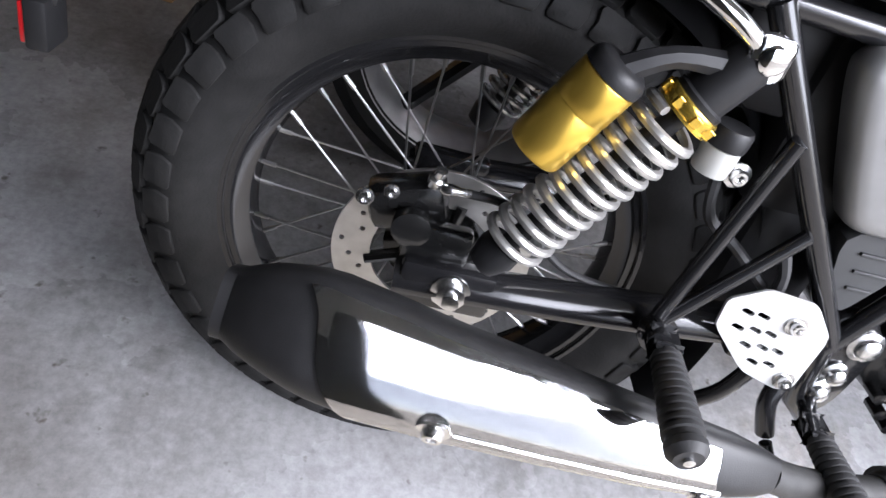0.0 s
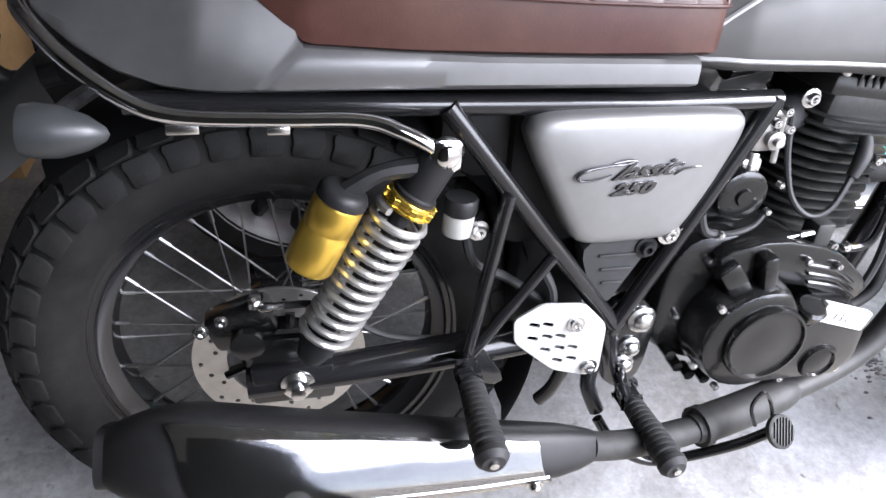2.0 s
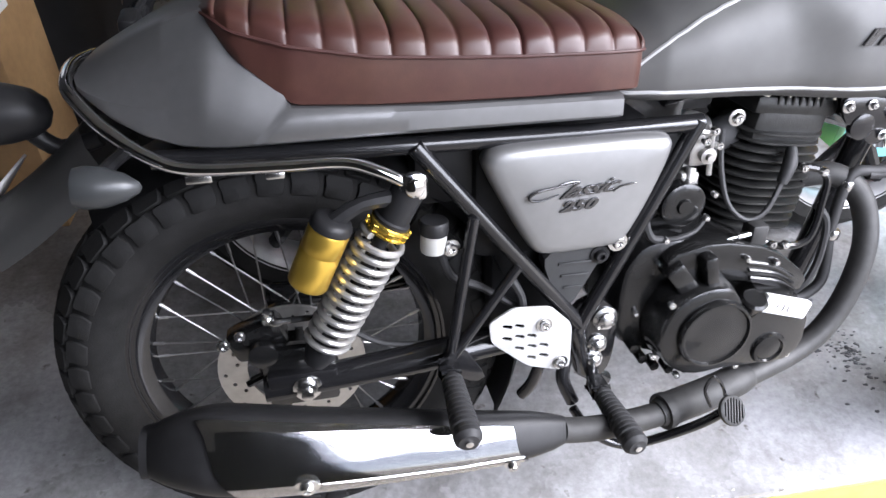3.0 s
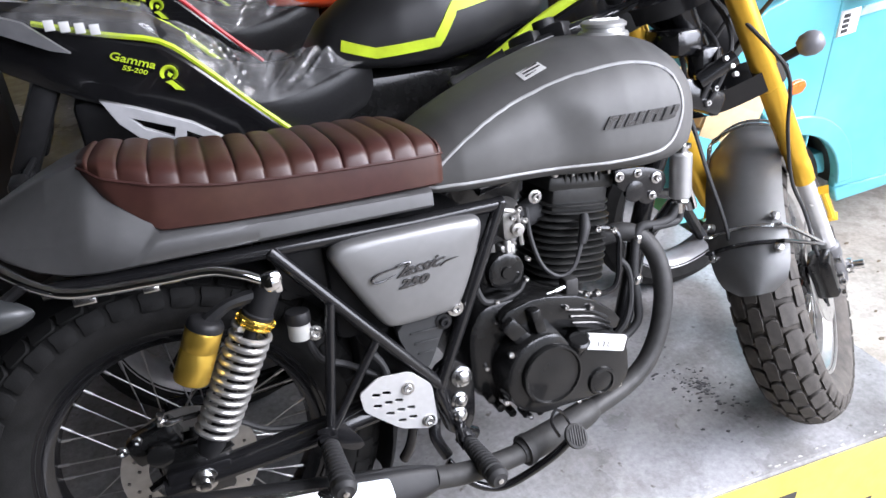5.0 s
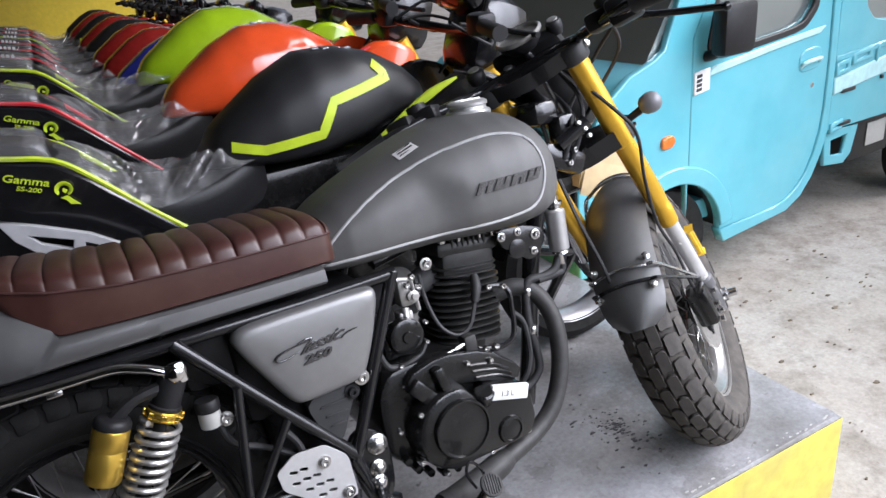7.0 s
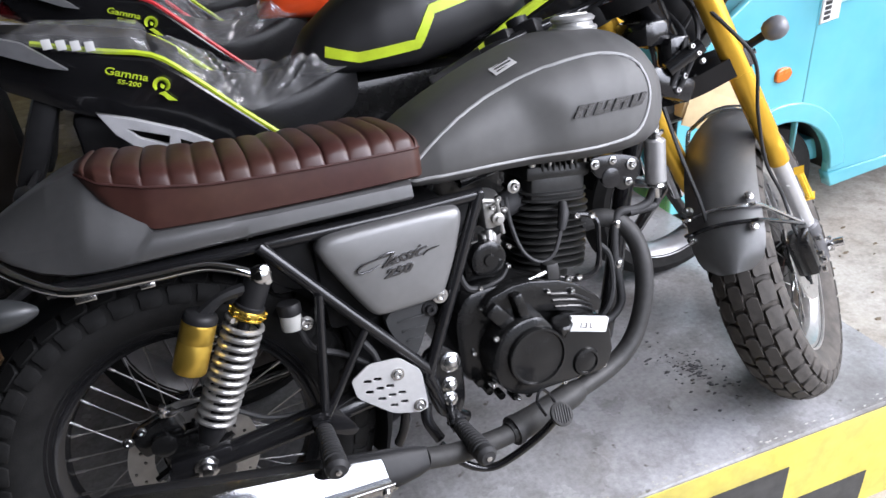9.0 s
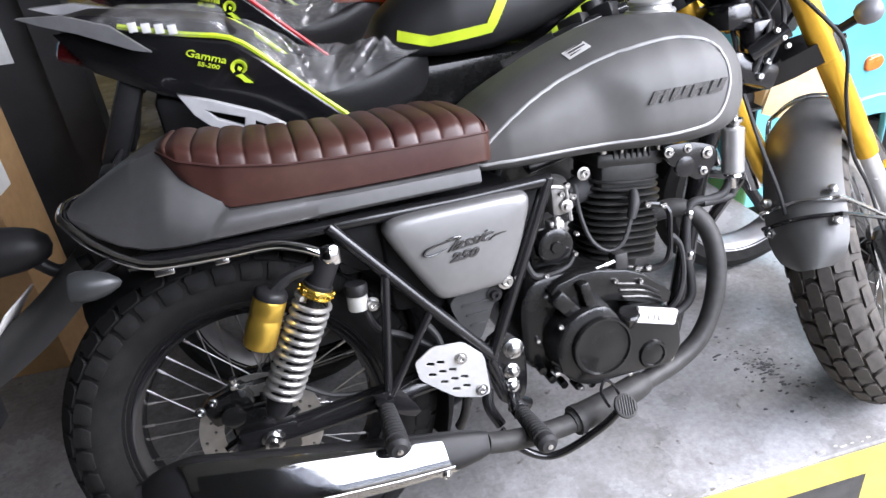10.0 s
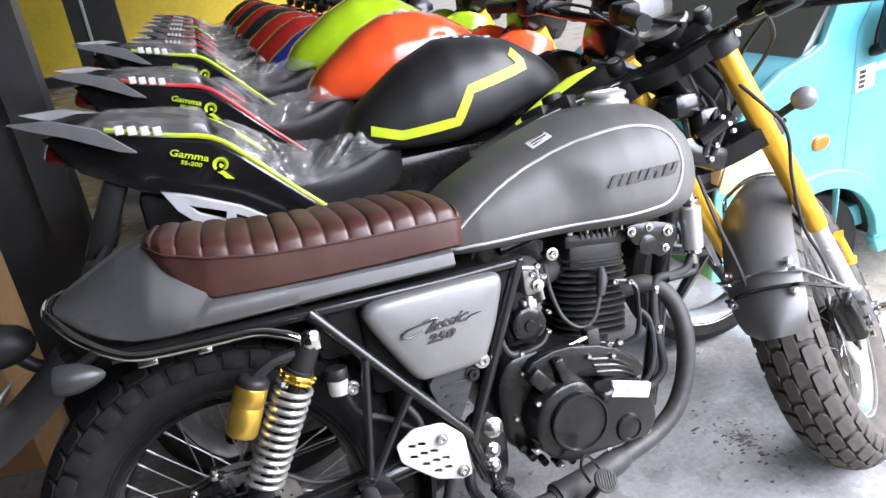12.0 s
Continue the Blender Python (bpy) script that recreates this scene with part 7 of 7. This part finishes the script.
side_sheet("decal", [[(3.256, 0.405), (3.256, 0.470), (3.77, 0.530), (5.5, 0.56), (5.5, 0.47), (3.77, 0.455)]], 0.002, M_PALE, "pale side stripe", -0.019)
side_sheet("door_sticker", [[(2.336, 0.575), (2.336, 0.655), (2.412, 0.662), (2.412, 0.585)]], 0.002, M_WHITE, "white notice sticker", -0.019)
for k in range(4):
    side_sheet("print_bar", [[(2.344, 0.587 + 0.018 * k), (2.344, 0.592 + 0.018 * k), (2.366, 0.594 + 0.018 * k), (2.366, 0.589 + 0.018 * k)]], 0.001, M_INK, "", -0.0215)
side_sheet("side_lamp", [rounded([(2.165, 0.385), (2.165, 0.425), (2.215, 0.43), (2.23, 0.41), (2.215, 0.388)], 2)], 0.014, M_ORANGE_LENS, "orange side lamp", -0.016)
side_sheet("handle_cup", [rounded([(2.985, 0.545), (2.985, 0.635), (3.125, 0.645), (3.125, 0.555)], 2)], 0.004, M_TEAL, "", -0.014)
bm = bmesh.new()
tube(bm, [(2.995, TY - 0.02, 0.570), (3.005, TY - 0.035, 0.588), (3.105, TY - 0.035, 0.594), (3.115, TY - 0.02, 0.580)], 0.009, 8, 4)
part("door_handle", bm, M_PALE, truck, "pale door handle")
bm = bmesh.new()
lathe(bm, [(0, 0), (0.012, 0), (0.012, 0.004), (0.005, 0.005), (0, 0.005)], (3.09, TY - 0.014, 0.475), (0, -1, 0), 12)
part("door_lock", bm, M_STEEL, truck)
side_sheet("arch_lip", [arch(AX_, AZ_, 0.365, 8, 178, 20) + arch(AX_, AZ_, 0.300, 178, 8, 20)], 0.03, M_TEAL, "turquoise wheel arch lip", -0.006)
for x, z, w in ((3.36, 0.405, 0.10), (3.62, 0.42, 0.02), (3.36, 0.245, 0.09)):
    bm = bmesh.new()
    block(bm, (x, TY - 0.022, z), (w, 0.016, 0.018), 0.004)
    part("side_latch", bm, M_TRIM, truck)
side_sheet("bed_lip", [[(3.25, 0.555), (3.25, 0.572), (3.77, 0.592), (5.5, 0.60), (5.5, 0.582), (3.77, 0.575)]], 0.012, M_TEAL, "raised bed lip", -0.012)
side_sheet("bed_hook_frame", [[(3.25, 0.215), (3.27, 0.05), (3.42, 0.03), (3.47, 0.07), (3.50, 0.20)], [(3.295, 0.17), (3.305, 0.085), (3.41, 0.07), (3.43, 0.18)]], 0.012, M_TEAL, "turquoise bed hook frame", 0.004)
for x, z, w, h in ((3.30, 0.515, 0.09, 0.05), (3.44, 0.545, 0.14, 0.045), (3.30, 0.235, 0.08, 0.035), (3.56, 0.540, 0.012, 0.06)):
    side_sheet("bed_latch", [[(x - w / 2, z - h / 2), (x - w / 2, z + h / 2), (x + w / 2, z + h / 2 + 0.01), (x + w / 2, z - h / 2 + 0.01)], [(x - w * 0.38, z - h * 0.3), (x - w * 0.38, z + h * 0.3), (x + w * 0.38, z + h * 0.3 + 0.008), (x + w * 0.38, z - h * 0.3 + 0.008)]], 0.010, M_TEAL, "turquoise bed latch", -0.018)
# body behind the sheets: front, floor, roof, far side, windscreen
bm = bmesh.new()
prof = [(1.74, -0.06), (1.74, 0.30), (1.785, 0.48), (1.87, 0.61), (2.00, 0.695), (2.12, 0.733), (2.18, 0.74), (2.18, 0.66), (2.15, 0.1)]
rings(bm, [[(x, yy, z) for x, z in prof] for yy in (TY + 0.012, TY + 1.38)])
part("nose", bm, M_TEAL, truck, "turquoise truck nose")
bm = bmesh.new()
rings(bm, [[(2.10, yy, 0.728), (2.50, yy, 1.40), (2.52, yy, 1.39), (2.125, yy, 0.720)] for yy in (TY + 0.015, TY + 1.34)])
part("windscreen", bm, M_GLASS, truck, "dark windscreen")
bm = bmesh.new()
rings(bm, [[(2.50, yy, 1.395), (2.58, yy, 1.46), (5.6, yy, 1.47), (5.6, yy, 1.42)] for yy in (TY - 0.005, TY + 1.38)])
part("roof", bm, M_TEAL, truck)
bm = bmesh.new()
block(bm, (3.9, TY + 1.37, 0.6), (3.5, 0.03, 1.6), 0.005)
block(bm, (2.85, TY + 0.70, 0.02), (0.8, 1.30, 0.10), 0.01)
block(bm, (5.59, TY + 0.70, 0.8), (0.03, 1.33, 1.2), 0.005)
part("far_side", bm, M_TEAL, truck)
bm = bmesh.new()
block(bm, (2.75, TY + 0.45, 0.42), (0.45, 0.45, 0.30), 0.06)
block(bm, (2.98, TY + 0.45, 0.80), (0.16, 0.45, 0.60), 0.06)
part("cab_seat", bm, M_PLASTIC, truck, "dark cab seat")
bm = bmesh.new()
block(bm, (3.70, TY + 0.18, 0.10), (0.34, 0.28, 0.22), 0.01)
part("battery_box", bm, M_TRIM, truck, "dark battery box")
bm = bmesh.new()
block(bm, (3.74, TY + 0.036, 0.11), (0.16, 0.006, 0.12), 0.002)
part("battery_front", bm, M_MILKY, truck)
bm = bmesh.new()
block(bm, (3.7, TY + 0.45, 0.0), (3.2, 0.08, 0.12), 0.005)
part("chassis_rail", bm, M_TRIM, truck)
for x in (AX_, 4.35):
    bm = bmesh.new()
    r = 0.262
    rings(bm, [[(x + rr * math.cos(a), TY + 0.11 + yy, GROUND_Z + 0.262 + rr * math.sin(a)) for rr, yy in [(0.16, -0.07), (0.20, -0.085), (r - 0.01, -0.075), (r, -0.05), (r, 0.05), (r - 0.01, 0.075), (0.20, 0.085), (0.16, 0.07)]] for a in np.linspace(0, 2 * math.pi, 48, endpoint=False)], False, True, True)
    tw = part("wheel", bm, M_RUBBER, truck, "black road wheel")
    bm = bmesh.new()
    lathe(bm, [(0, 0.0), (0.05, 0.0), (0.06, 0.02), (0.12, 0.03), (0.16, 0.0), (0.168, 0.004), (0.165, 0.12), (0, 0.12)], (x, TY + 0.04, GROUND_Z + 0.262), (0, 1, 0), 32)
    part("rim", bm, M_FIN_SILVER, tw)
bm = bmesh.new()
rings(bm, [[(AX_ + (0.30 + d) * math.cos(a), yy, AZ_ + (0.30 + d) * math.sin(a)) for d, yy in ((0, TY + 0.012), (0, TY + 0.4), (0.01, TY + 0.4), (0.01, TY + 0.012))] for a in np.linspace(radians(5), radians(180), 20)], True, True)
part("wheel_housing", bm, M_TRIM, truck)
# door mirror
bm = bmesh.new()
block(bm, (2.425, TY - 0.12, 0.825), (0.18, 0.08, 0.20), 0.026)
mirror = part("door_mirror", bm, M_PLASTIC, truck, "black door mirror")
bm = bmesh.new()
tube(bm, [(2.40, TY, 0.71), (2.40, TY - 0.05, 0.725), (2.42, TY - 0.09, 0.76)], 0.022, 10, 3)
part("mirror_arm", bm, M_PLASTIC, mirror)
